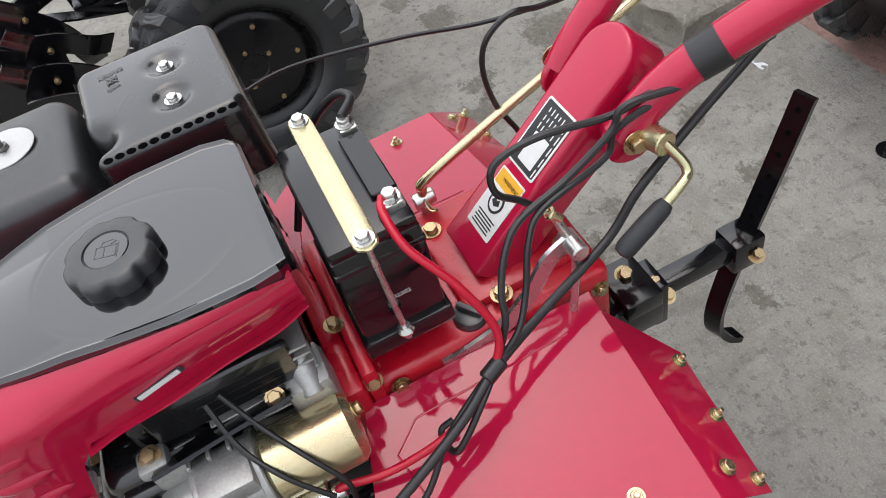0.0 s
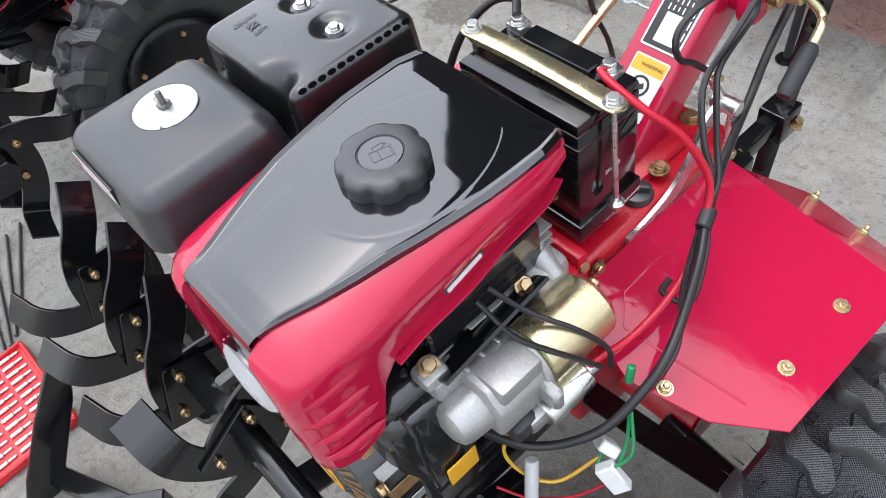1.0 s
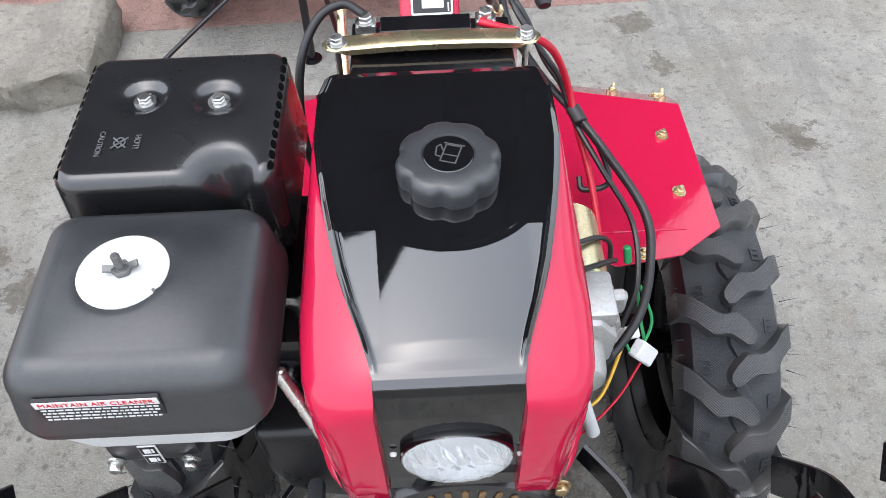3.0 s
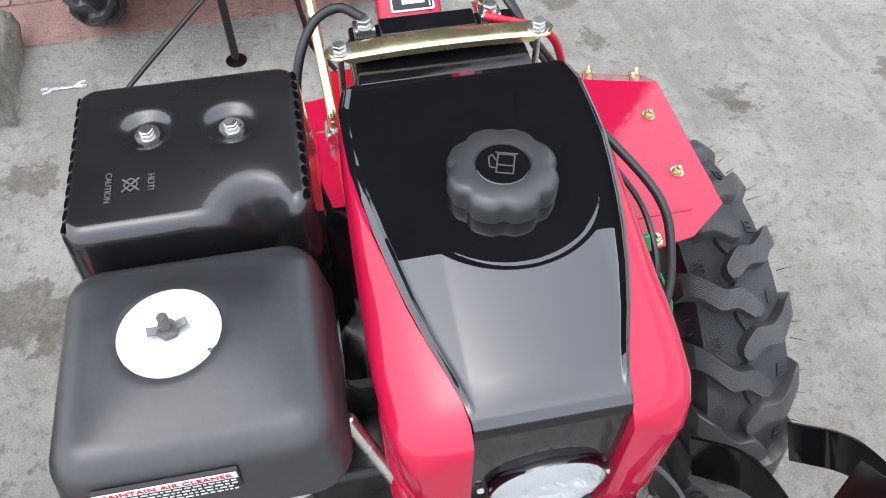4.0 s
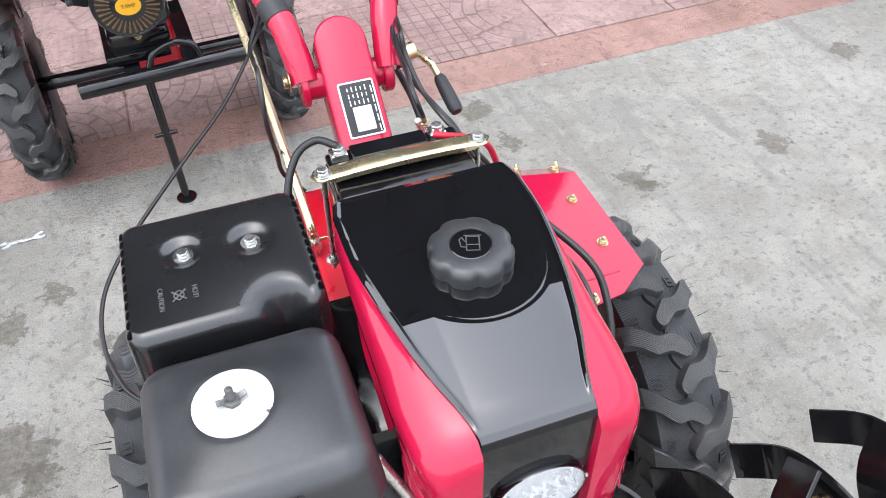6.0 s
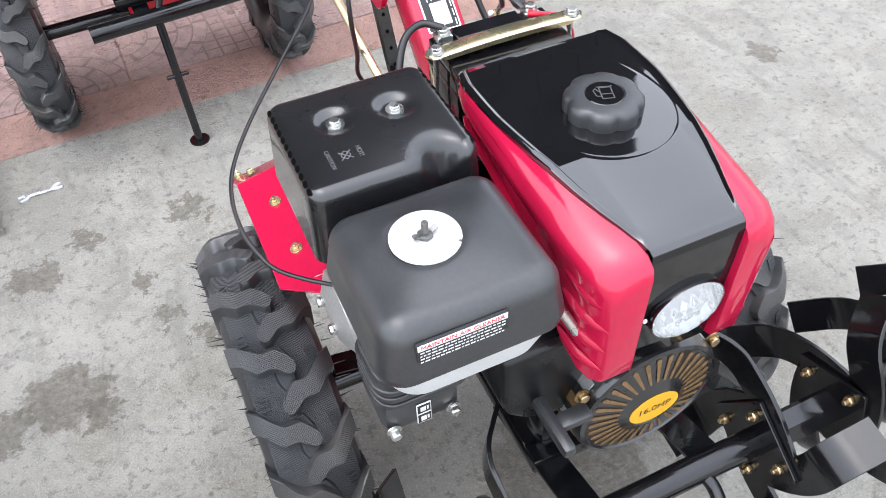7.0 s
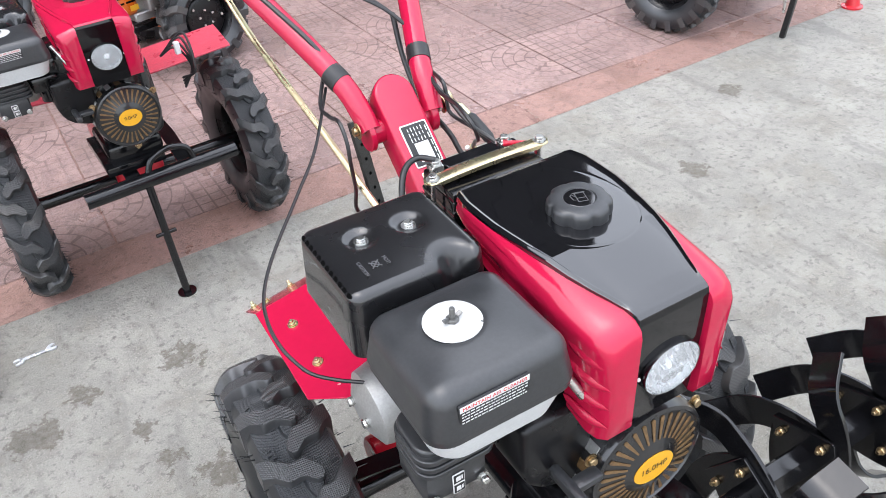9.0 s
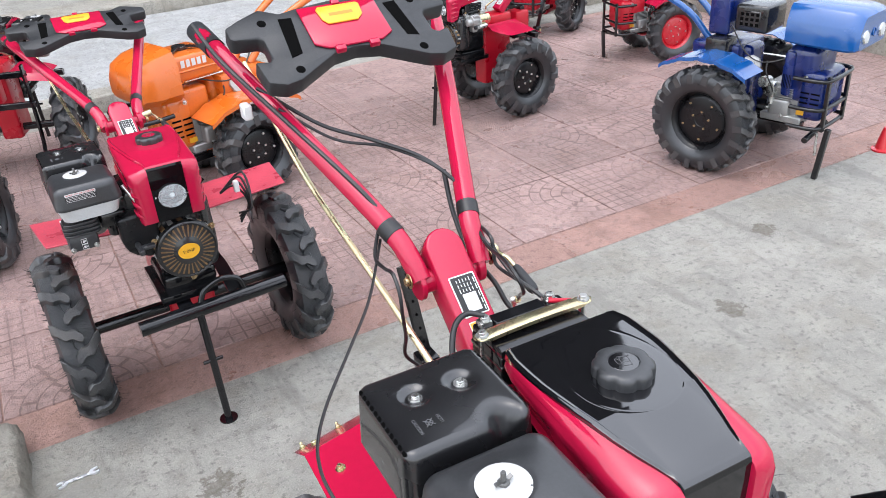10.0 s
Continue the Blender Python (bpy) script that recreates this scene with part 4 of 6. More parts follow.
part("chain_case", rbox((-0.06, 0.03, 0.22), (0.06, 0.20, 0.42), 0.02, 3), RED_CAST, gear)
part("axle_housing", rod((-0.20, 0.113, 0.31), (0.20, 0.113, 0.31), 0.045, 24, 0.004), RED_CAST, gear)
for p in ((0.074, 0.117, 0.7595), (-0.05, 0.09, 0.76), (0.052, 0.205, 0.76), (-0.05, 0.205, 0.76)):
    bolt(gear, p, (0, 0, 1), BRASS, 0.0085, 0.008, 0.0125)
for p, n in (((0.098, -0.044, 0.76), (1, 0, 0.4)), ((0.1, -0.02, 0.735), (1, 0, 0)), ((0.098, 0.22, 0.72), (1, 0, 0)), ((0.03, -0.055, 0.784), (0, 0.2, 1))):
    bolt(gear, p, n, BRASS, 0.0075, 0.008, 0.011)
plug = join(lathe([(0, 0), (0.019, 0), (0.0195, 0.004), (0.018, 0.009), (0.016, 0.010), (0, 0.010)], 24), rbox((-0.015, -0.0035, 0.009), (0.015, 0.0035, 0.018), 0.002))
part("filler_plug", plug, PLASTIC, gear, "dark grey finger-grip plug").matrix_basis = pose(0.074, 0.078, 0.748, 0, 0, 35)
part("gear_lever", strap([(0.101, 0.030, 0.728), (0.101, 0.062, 0.731), (0.101, 0.105, 0.745), (0.100, 0.140, 0.775), (0.097, 0.165, 0.805), (0.096, 0.192, 0.819)], 0.021, 0.005, (0, -0.45, 0.9), 5), ZINC, gear, "bent bright steel lever")
part("lever_linkage", join(rod((0.085, 0.192, 0.819), (0.118, 0.192, 0.819), 0.010, 14), rod((0.096, 0.192, 0.822), (0.080, 0.178, 0.868), 0.005, 10), rod((0.112, 0.19, 0.815), (0.112, 0.178, 0.72), 0.005, 10)), ZINC, gear)

# ---- steering column and handlebars ----
CX = 0.012
col_m = Matrix.Translation((CX, 0.21, 0.879)) @ Euler((radians(42), 0, 0)).to_matrix().to_4x4()
outline = [(-0.040, -0.150), (0.040, -0.150), (0.036, -0.04)] + [(0.036 * math.cos(a), 0.105 + 0.036 * math.sin(a)) for a in [math.pi * k / 10 for k in range(11)]] + [(-0.036, -0.04)]
column = part("column", slab(outline, -0.062, 0.0, 0.006, 3, col_m), RED, tiller, "red box-section handlebar column")
PLM = col_m @ pose(0.003, 0.006, 0.0006)
part("rating_plate", slab(rounded(0.050, 0.078, 0.003), 0, 0.0012, 0.0003, 1, PLM), WHITE, column, "silver rating plate with black panels")
part("plate_print", join(slab(rounded(0.045, 0.073, 0.002), 0.0012, 0.0014, 0, 1, PLM @ pose(0, 0, 0))), BLACK_INK, column, smooth=False)
part("plate_window", slab(rounded(0.026, 0.034, 0.001), 0.0014, 0.0017, 0, 1, PLM @ pose(0.001, -0.014, 0)), WHITE, column, smooth=False)
for k in range(5):
    for j in range(3):
        part("plate_bar", slab(rounded(0.0016, 0.0075 - 0.0012 * ((k + j) % 3), 0.0005), 0.0014, 0.0016, 0, 1, PLM @ pose(-0.013 + 0.0062 * k, 0.009 + 0.0095 * j, 0)), WHITE, column, smooth=False)
for j in range(5):
    part("plate_bar", slab(rounded(0.0018, 0.010, 0.0005), 0.0014, 0.0016, 0, 1, PLM @ pose(0.0195, -0.030 + 0.0135 * j, 0)), WHITE, column, smooth=False)
STM = col_m @ pose(0.004, -0.078, 0.0006)
part("warning_decal", slab(rounded(0.046, 0.072, 0.002), 0, 0.0008, 0, 1, STM), WHITE, column, "white and yellow warning sticker", smooth=False)
part("warning_band", slab(rounded(0.043, 0.017, 0.001), 0.0008, 0.0010, 0, 1, STM @ pose(0, 0.0255, 0)), YELLOW, column, smooth=False)
text_curve("WARNING", 0.0062, BLACK_INK, STM @ pose(0.004, 0.0255, 0.0013), column, "warning_word", 0.0001)
part("warning_sign", lathe([(0, 0), (0.0125, 0), (0.0125, 0.0004), (0, 0.0004)], 24, STM @ pose(0, 0.002, 0.0008)), BLACK_INK, column, smooth=False)
for k in range(5):
    part("decal_bar", slab(rounded(0.034 - 0.004 * (k % 2), 0.0016, 0.0004), 0.0008, 0.0011, 0, 1, STM @ pose(0, -0.0165 - 0.0036 * k, 0)), BLACK_INK, column, smooth=False)
part("sign_centre", join(lathe([(0, 0), (0.0095, 0), (0.0095, 0.0003), (0, 0.0003)], 20, STM @ pose(0, 0.002, 0.0012))), WHITE, column, smooth=False)
part("sign_mark", join(slab([(-0.007, -0.002), (0, -0.006), (0.007, -0.002), (0.004, 0.004), (0, 0.001), (-0.004, 0.004)], 0.0015, 0.0017, 0, 1, STM @ pose(0, 0.003, 0))), BLACK_INK, column, smooth=False)
part("pivot_tube", join(rod((CX - 0.058, 0.282, 0.892), (CX + 0.056, 0.282, 0.892), 0.021, 20), rod((CX - 0.066, 0.282, 0.892), (CX - 0.056, 0.282, 0.892), 0.030, 20), rod((CX + 0.050, 0.282, 0.892), (CX + 0.064, 0.282, 0.892), 0.030, 20)), RED, column)
part("clamp_sleeve", rod((CX + 0.060, 0.284, 0.905), (0.117, 0.290, 0.911), 0.0125, 18), GOLD, column)
part("clamp_crank", tube([(0.112, 0.290, 0.911), (0.128, 0.300, 0.893), (0.136, 0.300, 0.884), (0.142, 0.289, 0.8805), (0.1465, 0.2675, 0.8685)], 0.0052, 10), GOLD, column, "plated bent crank")
part("crank_grip", lathe([(0, 0), (0.007, 0), (0.0095, 0.006), (0.0105, 0.03), (0.0105, 0.056), (0.008, 0.063), (0, 0.065)], 20, up_along((0.1458, 0.271, 0.8705), (0.13, -0.88, -0.45))), RUBBER, column, "black rubber grip")


def handle_path(s):
    return [(CX + 0.060 * s, 0.276, 0.888), (CX + 0.064 * s, 0.300, 0.915), (CX + 0.074 * s, 0.345, 0.951), (CX + 0.112 * s, 0.45, 1.015), (CX + 0.196 * s, 0.68, 1.140), (CX + 0.245 * s, 0.83, 1.215), (CX + 0.26 * s, 0.93, 1.235)]


for s in (-1, 1):
    hb = part("handlebar", tube(handle_path(s), 0.0195, 18, 8), RED, tiller, "red tubular handlebar")
    part("tape_wrap", tube([Vector(p) for p in (handle_path(s)[2], Vector(handle_path(s)[2]).lerp(Vector(handle_path(s)[3]), 0.22))], 0.0208, 18, 0), CABLE, hb)
    bolt(hb, (CX + 0.080 * s, 0.280, 0.892), (s, 0, 0), BRASS, 0.009, 0.009, 0.014)
    part("hand_grip", tube([handle_path(s)[5], handle_path(s)[6]], 0.022, 16, 0), RUBBER, hb)

# dashboard panel across the bars
pan_m = Matrix.Translation((CX, 0.606, 1.205)) @ Euler((radians(29.8), 0, 0)).to_matrix().to_4x4()
half = [(0.0, 0.028), (0.055, 0.020), (0.150, -0.030), (0.185, -0.037), (0.220, -0.024), (0.228, 0.035), (0.200, 0.028), (0.190, 0.036), (0.190, 0.085), (0.198, 0.094), (0.250, 0.098), (0.257, 0.106), (0.257, 0.135), (0.220, 0.153), (0.172, 0.172), (0.131, 0.152), (0.086, 0.160), (0.0, 0.168)]
poly = half + [(-x, y) for x, y in reversed(half[1:-1])]
DASH = material("dark_grey_dash_plastic", (0.020, 0.021, 0.023), 0.5, vary=0.25, scale=16, bump=0.1, bump_scale=500)
dash = part("dash_panel", slab(poly, -0.036, 0.0, 0.005, 2, pan_m), DASH, tiller, "angular dark grey dashboard panel")
part("dash_insert", slab([(-0.092, 0.150), (-0.092, 0.046), (-0.062, 0.030), (0.062, 0.030), (0.092, 0.046), (0.092, 0.150)], 0.0, 0.006, 0.003, 2, pan_m), RED, dash, "red centre insert")
for hx in (-0.040, 0.040):
    part("insert_tab", rbox((hx - 0.012, 0.020, -0.006), (hx + 0.012, 0.034, 0.007), 0.003, 2, pan_m), RED, dash)
part("insert_tab", rbox((-0.010, 0.144, 0.002), (0.010, 0.158, 0.010), 0.003, 2, pan_m), RED, dash)
part("dash_badge", slab([(-0.040, 0.090), (0.030, 0.090), (0.046, 0.104), (0.050, 0.134), (0.044, 0.140), (-0.048, 0.140), (-0.054, 0.132), (-0.050, 0.104)], 0.006, 0.010, 0.002, 2, pan_m), YELLOW, dash, "plain yellow badge")
part("badge_mark", slab(rounded(0.056, 0.008, 0.002), 0.010, 0.0105, 0, 1, pan_m @ pose(-0.002, 0.114, 0)), material("dull_gold_print", (0.45, 0.20, 0.02), 0.5), dash, smooth=False)
# black discs and quads painted on where the panel is really open
for hx, hy in ((0.145, -0.006), (-0.145, -0.006), (0.178, 0.130), (-0.178, 0.130)):
    part("dash_hole", lathe([(0, 0.001), (0.008, 0.001), (0.010, 0.0)], 16, pan_m @ pose(hx, hy, 0)), HOLE_SHADE, dash)
for s in (-1, 1):
    part("dash_slot", slab([(0.150 * s, 0.026), (0.124 * s, 0.034), (0.110 * s, 0.132), (0.140 * s, 0.134)], 0.0, 0.001, 0, 1, pan_m), HOLE_SHADE, dash, smooth=False)

# ---- fenders ----
def fender(s):
    plan = [(0.104, 0.205), (0.345, 0.198), (0.345, -0.022), (0.286, -0.070), (0.205, -0.094), (0.104, -0.062)]
    bm = slab([(x, y) for x, y in plan], -0.0012, 0.0012, 0.0006, 1)
    flap = slab([(0.125, 0.205), (0.345, 0.198), (0.350, 0.252), (0.19, 0.262)], -0.0012, 0.0012, 0.0006, 1)
    for v in flap.verts:
        v.co.z -= max(0, v.co.y - 0.20) * 0.62
    line = tube([(0.135, 0.16, 0.0012), (0.14, -0.02, 0.0012), (0.165, -0.052, 0.0012), (0.30, -0.03, 0.0012)], 0.0014, 6, 0)
    out = join(bm, flap, line)
    for v in out.verts:
        v.co.z += 0.728 - (v.co.x - 0.12) * 0.19
        v.co.x *= s
    if s < 0:
        bmesh.ops.reverse_faces(out, faces=out.faces)
    return out


for s in (-1, 1):
    fd = part("fender", fender(s), RED, tiller, "glossy red sheet-metal wheel fender")
    for x, y in ((0.305, 0.030), (0.305, 0.130), (0.236, -0.074)):
        bolt(fd, (x * s, y, 0.728 - (x - 0.12) * 0.19 + 0.001), (0.19 * s, 0, 1), GOLD, 0.0066, 0.0065, 0.0088, 0.004)
    bolt(fd, (0.318 * s, 0.222, 0.728 - (0.318 - 0.12) * 0.19 - 0.010), (0.19 * s, 0.6, 1), GOLD, 0.0066, 0.0065, 0.0088)
    for x, y in ((0.335, 0.245), (0.265, 0.250), (0.20, 0.252)):
        bolt(fd, (x * s, y, 0.728 - (x - 0.12) * 0.19 - (y - 0.2) * 0.62 + 0.001), (0.19 * s, 0.6, 1), GOLD, 0.0055, 0.006, 0.008, 0.006)
    part("fender_bracket", strap([(0.09 * s, -0.035, 0.47), (0.20 * s, -0.03, 0.475), (0.30 * s, -0.02, 0.48)], 0.035, 0.004, (0, 1, 0), 0), STEEL_BLACK, fd)

# ---- wheels of the tiller ----
wheel(tiller, -0.364, 0.060, 0.30, -1, R=0.30, spin=4)
wheel(tiller, 0.372, 0.045, 0.30, 1, R=0.30, width=0.135, spin=11)
part("axle", rod((-0.36, 0.060, 0.30), (-0.15, 0.058, 0.30), 0.020, 18), STEEL_BLACK, tiller)
part("axle", rod((0.15, 0.058, 0.30), (0.37, 0.045, 0.30), 0.020, 18), STEEL_BLACK, tiller)

# ---- engine ----
engine = new("engine")
engine.parent = tiller
tagged(engine, "black petrol engine with aluminium castings")
part("block", join(rbox((-0.062, -0.270, 0.530), (0.090, -0.075, 0.745), 0.02, 3), rbox((-0.12, -0.27, 0.73), (0.085, -0.085, 0.845), 0.012, 2), rbox((-0.16, -0.265, 0.755), (-0.08, -0.09, 0.84), 0.012)), STEEL_BLACK, engine)
part("shroud", join(
    slab([(-0.085, 0.785), (-0.088, 0.68), (-0.080, 0.635), (-0.060, 0.605), (-0.020, 0.580), (0.02, 0.545), (0.06, 0.545), (0.11, 0.58), (0.122, 0.64), (0.118, 0.785)], 0.252, 0.302, 0.008, 3, Matrix(((1, 0, 0, 0), (0, 0, -1, 0), (0, 1, 0, 0), (0, 0, 0, 1)))),
    rbox((0.02, -0.315, 0.71), (0.105, -0.20, 0.80), 0.02, 3)), SATIN, engine, "black pressed fan shroud")
for k in range(7):
    part("fin", rbox((0.055, -0.20, 0.78 + 0.012 * k), (0.098, -0.085, 0.783 + 0.012 * k), 0.001, 1), ALU, engine)
part("head_casting", join(rbox((0.06, -0.125, 0.69), (0.115, -0.078, 0.815), 0.010, 2), rod((0.112, -0.10, 0.80), (0.08, -0.10, 0.83), 0.012), rod((0.118, -0.10, 0.77), (0.08, -0.10, 0.79), 0.010)), ALU, engine)
starter = new("starter_motor")
starter.parent = tiller
tagged(starter, "plated starter motor in an aluminium housing")
part("motor_body", lathe([(0, 0), (0.033, 0), (0.0365, 0.003), (0.0365, 0.085), (0.030, 0.092), (0.012, 0.094), (0, 0.094)], 36, up_along((0.138, -0.165, 0.758), (0, 1, 0))), GOLD, starter, "yellow-plated starter can")
part("drive_housing", join(
    slab([(0.100, 0.728), (0.118, 0.716), (0.150, 0.716), (0.168, 0.730), (0.170, 0.770), (0.152, 0.794), (0.118, 0.796), (0.102, 0.778)], 0.165, 0.232, 0.006, 2, Matrix(((1, 0, 0, 0), (0, 0, -1, 0), (0, 1, 0, 0), (0, 0, 0, 1)))),
    lathe([(0, 0), (0.017, 0), (0.024, 0.004), (0.027, 0.012), (0.029, 0.040), (0, 0.040)], 28, up_along((0.130, -0.268, 0.750), (0, 1, 0))),
    rbox((0.128, -0.225, 0.776), (0.168, -0.172, 0.800), 0.005, 2, pose(0, 0, 0)), rbox((0.096, -0.262, 0.770), (0.120, -0.222, 0.800), 0.007, 2)), ALU, starter)
for lo, hi, r in (((0.09, -0.268, 0.795), (0.118, -0.238, 0.812), 0.006), ((0.136, -0.205, 0.700), (0.178, -0.172, 0.724), 0.006), ((0.10, -0.225, 0.675), (0.150, -0.18, 0.718), 0.010)):
    part("housing_lug", rbox(lo, hi, r), ALU, starter)
part("contact_cover", rbox((0.150, -0.222, 0.700), (0.176, -0.188, 0.726), 0.008, 2), RUBBER, starter)
part("solenoid", join(rod((0.172, -0.185, 0.715), (0.172, -0.125, 0.718), 0.017, 20), rod((0.172, -0.125, 0.718), (0.172, -0.112, 0.718), 0.010, 12)), ZINC, starter)
bolt(starter, (0.103, -0.252, 0.812), (0.3, 0, 1), BRASS, 0.0075, 0.009, 0.011)
part("side_shroud", slab([(-0.160, 0.790), (-0.160, 0.712), (-0.150, 0.680), (-0.128, 0.658), (-0.095, 0.645), (-0.050, 0.640), (-0.050, 0.790)], 0.245, 0.325, 0.010, 3, Matrix(((1, 0, 0, 0), (0, 0, -1, 0), (0, 1, 0, 0), (0, 0, 0, 1)))), RIM_BLACK, engine, "black pressed side shroud")
part("flange", join(rod((0.134, -0.174, 0.756), (0.134, -0.166, 0.756), 0.041, 28), rbox((0.165, -0.182, 0.735), (0.190, -0.168, 0.765), 0.004, 1)), ALU, starter)
for q in range(3):
    part("housing_rib", rbox((0.106, -0.228 + 0.020 * q, 0.792), (0.126, -0.224 + 0.020 * q, 0.8005), 0.001, 1), ALU, starter)
bolt(starter, (0.135, -0.071, 0.775), (0, 1, 0.2), BRASS, 0.007, 0.008, 0.009)
bolt(engine, (0.104, -0.134, 0.812), (0.6, 0, 1), BRASS, 0.007, 0.009, 0.010)
part("blower_housing", rbox((0.020, -0.328, 0.545), (0.117, -0.222, 0.788), 0.034, 4), SATIN, engine, "smooth black blower housing")
part("air_guide", rbox((0.088, -0.245, 0.815), (0.098, -0.10, 0.870), 0.003, 1), SATIN, engine)
part("guide_plate", strap([(0.112, -0.258, 0.806), (0.108, -0.19, 0.809), (0.104, -0.118, 0.812)], 0.044, 0.004, (0.8, 0, 0.6), 0), STEEL_BLACK, engine, "black folded plate between two bolts")
# recoil starter on the front
recoil = new("recoil_starter")
recoil.parent = tiller
tagged(recoil, "slotted recoil starter housing with yellow power badge")
RC = up_along((0.015, -0.350, 0.646), (0, -1, 0.02))
part("housing", lathe([(0.094, -0.055), (0.096, -0.004), (0.093, 0.004), (0.088, 0.006), (0.086, 0.003), (0.040, 0.010), (0.034, 0.014), (0, 0.014)], 48, RC), SATIN, recoil)
slot = slab([(0.046, -0.0014), (0.081, -0.0030), (0.0832, 0.0), (0.081, 0.0030), (0.046, 0.0014)], 0.0, 0.0012, 0, 1)
for v in slot.verts:
    v.co.z += 0.0105 - (math.hypot(v.co.x, v.co.y) - 0.04) * 0.152
FAN = material("coppery_fan_behind_slots", (0.20, 0.12, 0.055), 0.4, metal=0.4, vary=0.5, scale=120)
slot_mesh = mesh("slot", slot, FAN, False)
for k in range(32):
    share("slot", slot_mesh, recoil, RC @ pose(0, 0, 0, 0, 0, 360 / 32 * k))
part("power_badge", lathe([(0, 0.0145), (0.030, 0.0145), (0.030, 0.0155), (0, 0.0155)], 32, RC @ Matrix.Diagonal((1.12, 0.85, 1, 1))), YELLOW, recoil, "yellow power badge")
for k in range(20):
    a = radians(18 * k)
    part("side_slot", rbox((-0.008, -0.0006, -0.045), (0.008, 0.0008, -0.010), 0.001, 1, RC @ pose(0.0957 * math.cos(a), 0.0957 * math.sin(a), 0, 0, 0, math.degrees(a) - 90)), FAN if k % 2 else ALU, recoil, smooth=False)
for a in (30, 150, 270):
    bolt(recoil, RC @ Vector((0.102 * math.cos(radians(a)), 0.102 * math.sin(radians(a)), -0.01)), (0, -1, 0.1), BRASS, 0.007, 0.008, 0.010)
part("pull_handle", join(rbox((-0.129, -0.397, 0.688), (-0.113, -0.322, 0.706), 0.006, 2), rbox((-0.116, -0.370, 0.690), (-0.075, -0.348, 0.704), 0.006, 2)), PLASTIC, recoil, "black T-shaped pull handle")
part("sump", join(rbox((-0.07, -0.28, 0.47), (0.10, -0.08, 0.53), 0.015), rbox((-0.09, -0.30, 0.445), (0.09, -0.04, 0.475), 0.004)), STEEL_BLACK, engine)
part("carburettor", join(rbox((-0.20, -0.28, 0.755), (-0.12, -0.23, 0.80), 0.01), rod((-0.16, -0.25, 0.72), (-0.16, -0.25, 0.76), 0.022), rod((-0.24, -0.19, 0.775), (-0.10, -0.19, 0.775), 0.020)), STEEL_BLACK, engine)
part("exhaust_elbow", join(lathe([(0, 0), (0.030, 0), (0.052, 0.012), (0.058, 0.04), (0.058, 0.10), (0.05, 0.115), (0, 0.115)], 28, up_along((-0.292, -0.150, 0.745), (1, 0, 0.05))), rbox((-0.240, -0.18, 0.74), (-0.17, -0.10, 0.848), 0.015)), ALU, engine, "bright cast exhaust and crankcase side")
for q in ((-0.292, -0.128, 0.748), (-0.292, -0.172, 0.748)):
    bolt(engine, q, (-1, 0, 0.05), ZINC, 0.007, 0.008, 0.0)
part("dip_tube", rod((-0.119, -0.322, 0.893), (-0.092, -0.348, 0.835), 0.0055), ZINC, engine)

# ---- rear hitch with depth bar ----
hitch = new("hitch")
hitch.parent = tiller
tagged(hitch, "black steel rear hitch with depth skid")
part("hitch_block", join(rbox((0.012, 0.225, 0.535), (0.080, 0.345, 0.598), 0.005), rbox((0.020, 0.283, 0.596), (0.092, 0.334, 0.625), 0.003), rbox((0.028, 0.334, 0.53), (0.078, 0.352, 0.610), 0.003)), STEEL_BLACK, hitch)
part("draw_bar", rbox((0.022, 0.35, 0.535), (0.050, 0.50, 0.563), 0.003), STEEL_BLACK, hitch)
part("depth_bar", strap([(0.032, 0.566, 0.765), (0.036, 0.53, 0.66), (0.040, 0.490, 0.545), (0.044, 0.460, 0.440), (0.046, 0.458, 0.385), (0.048, 0.475, 0.352), (0.050, 0.50, 0.335)], 0.027, 0.010, (0.9, 0.3, 0), 4), STEEL_BLACK, hitch)
# black discs on the bar stand for the dark of its holes
hole_me = mesh("hole", lathe([(0, 0.0006), (0.0032, 0.0005), (0.0036, 0)], 12), HOLE_SHADE)
for k in range(7):
    f = 0.08 + 0.135 * k
    share("hole", hole_me, hitch, up_along((0.032 + 0.008 * f + 0.0016, 0.566 - 0.076 * f - 0.0048, 0.765 - 0.22 * f + 0.0017), (0.33, -0.90, 0.30)))
part("bar_clamp", rbox((0.015, 0.468, 0.52), (0.06, 0.515, 0.575), 0.004), STEEL_BLACK, hitch)
for p in ((0.045, 0.308, 0.624), (0.06, 0.34, 0.60), (0.062, 0.50, 0.545), (0.062, 0.36, 0.56)):
    bolt(hitch, p, (0.5, 0, 1), BRASS, 0.008, 0.012, 0.012)

# ---- shift rod ----
part("shift_rod", tube([(-0.105, 0.098, 0.752), (-0.105, 0.100, 0.768), (-0.104, 0.108, 0.781), (-0.108, 0.20, 0.815), (-0.113, 0.34, 0.861), (-0.124, 0.53, 0.924), (-0.129, 0.62, 0.957), (-0.136, 0.70, 1.005), (-0.15, 0.80, 1.09), (-0.16, 0.88, 1.16)], 0.0062, 12, 5), GOLD, tiller, "long plated shift rod")
part("rod_joint", join(rod((-0.105, 0.085, 0.752), (-0.105, 0.112, 0.752), 0.010, 14), rod((-0.105, 0.098, 0.69), (-0.105, 0.098, 0.745), 0.008, 12)), ZINC, tiller)
part("split_pin", tube([(-0.125, 0.10, 0.752), (-0.09, 0.10, 0.752), (-0.075, 0.104, 0.756), (-0.078, 0.096, 0.758), (-0.10, 0.097, 0.757)], 0.0012, 6), BRASS, tiller)
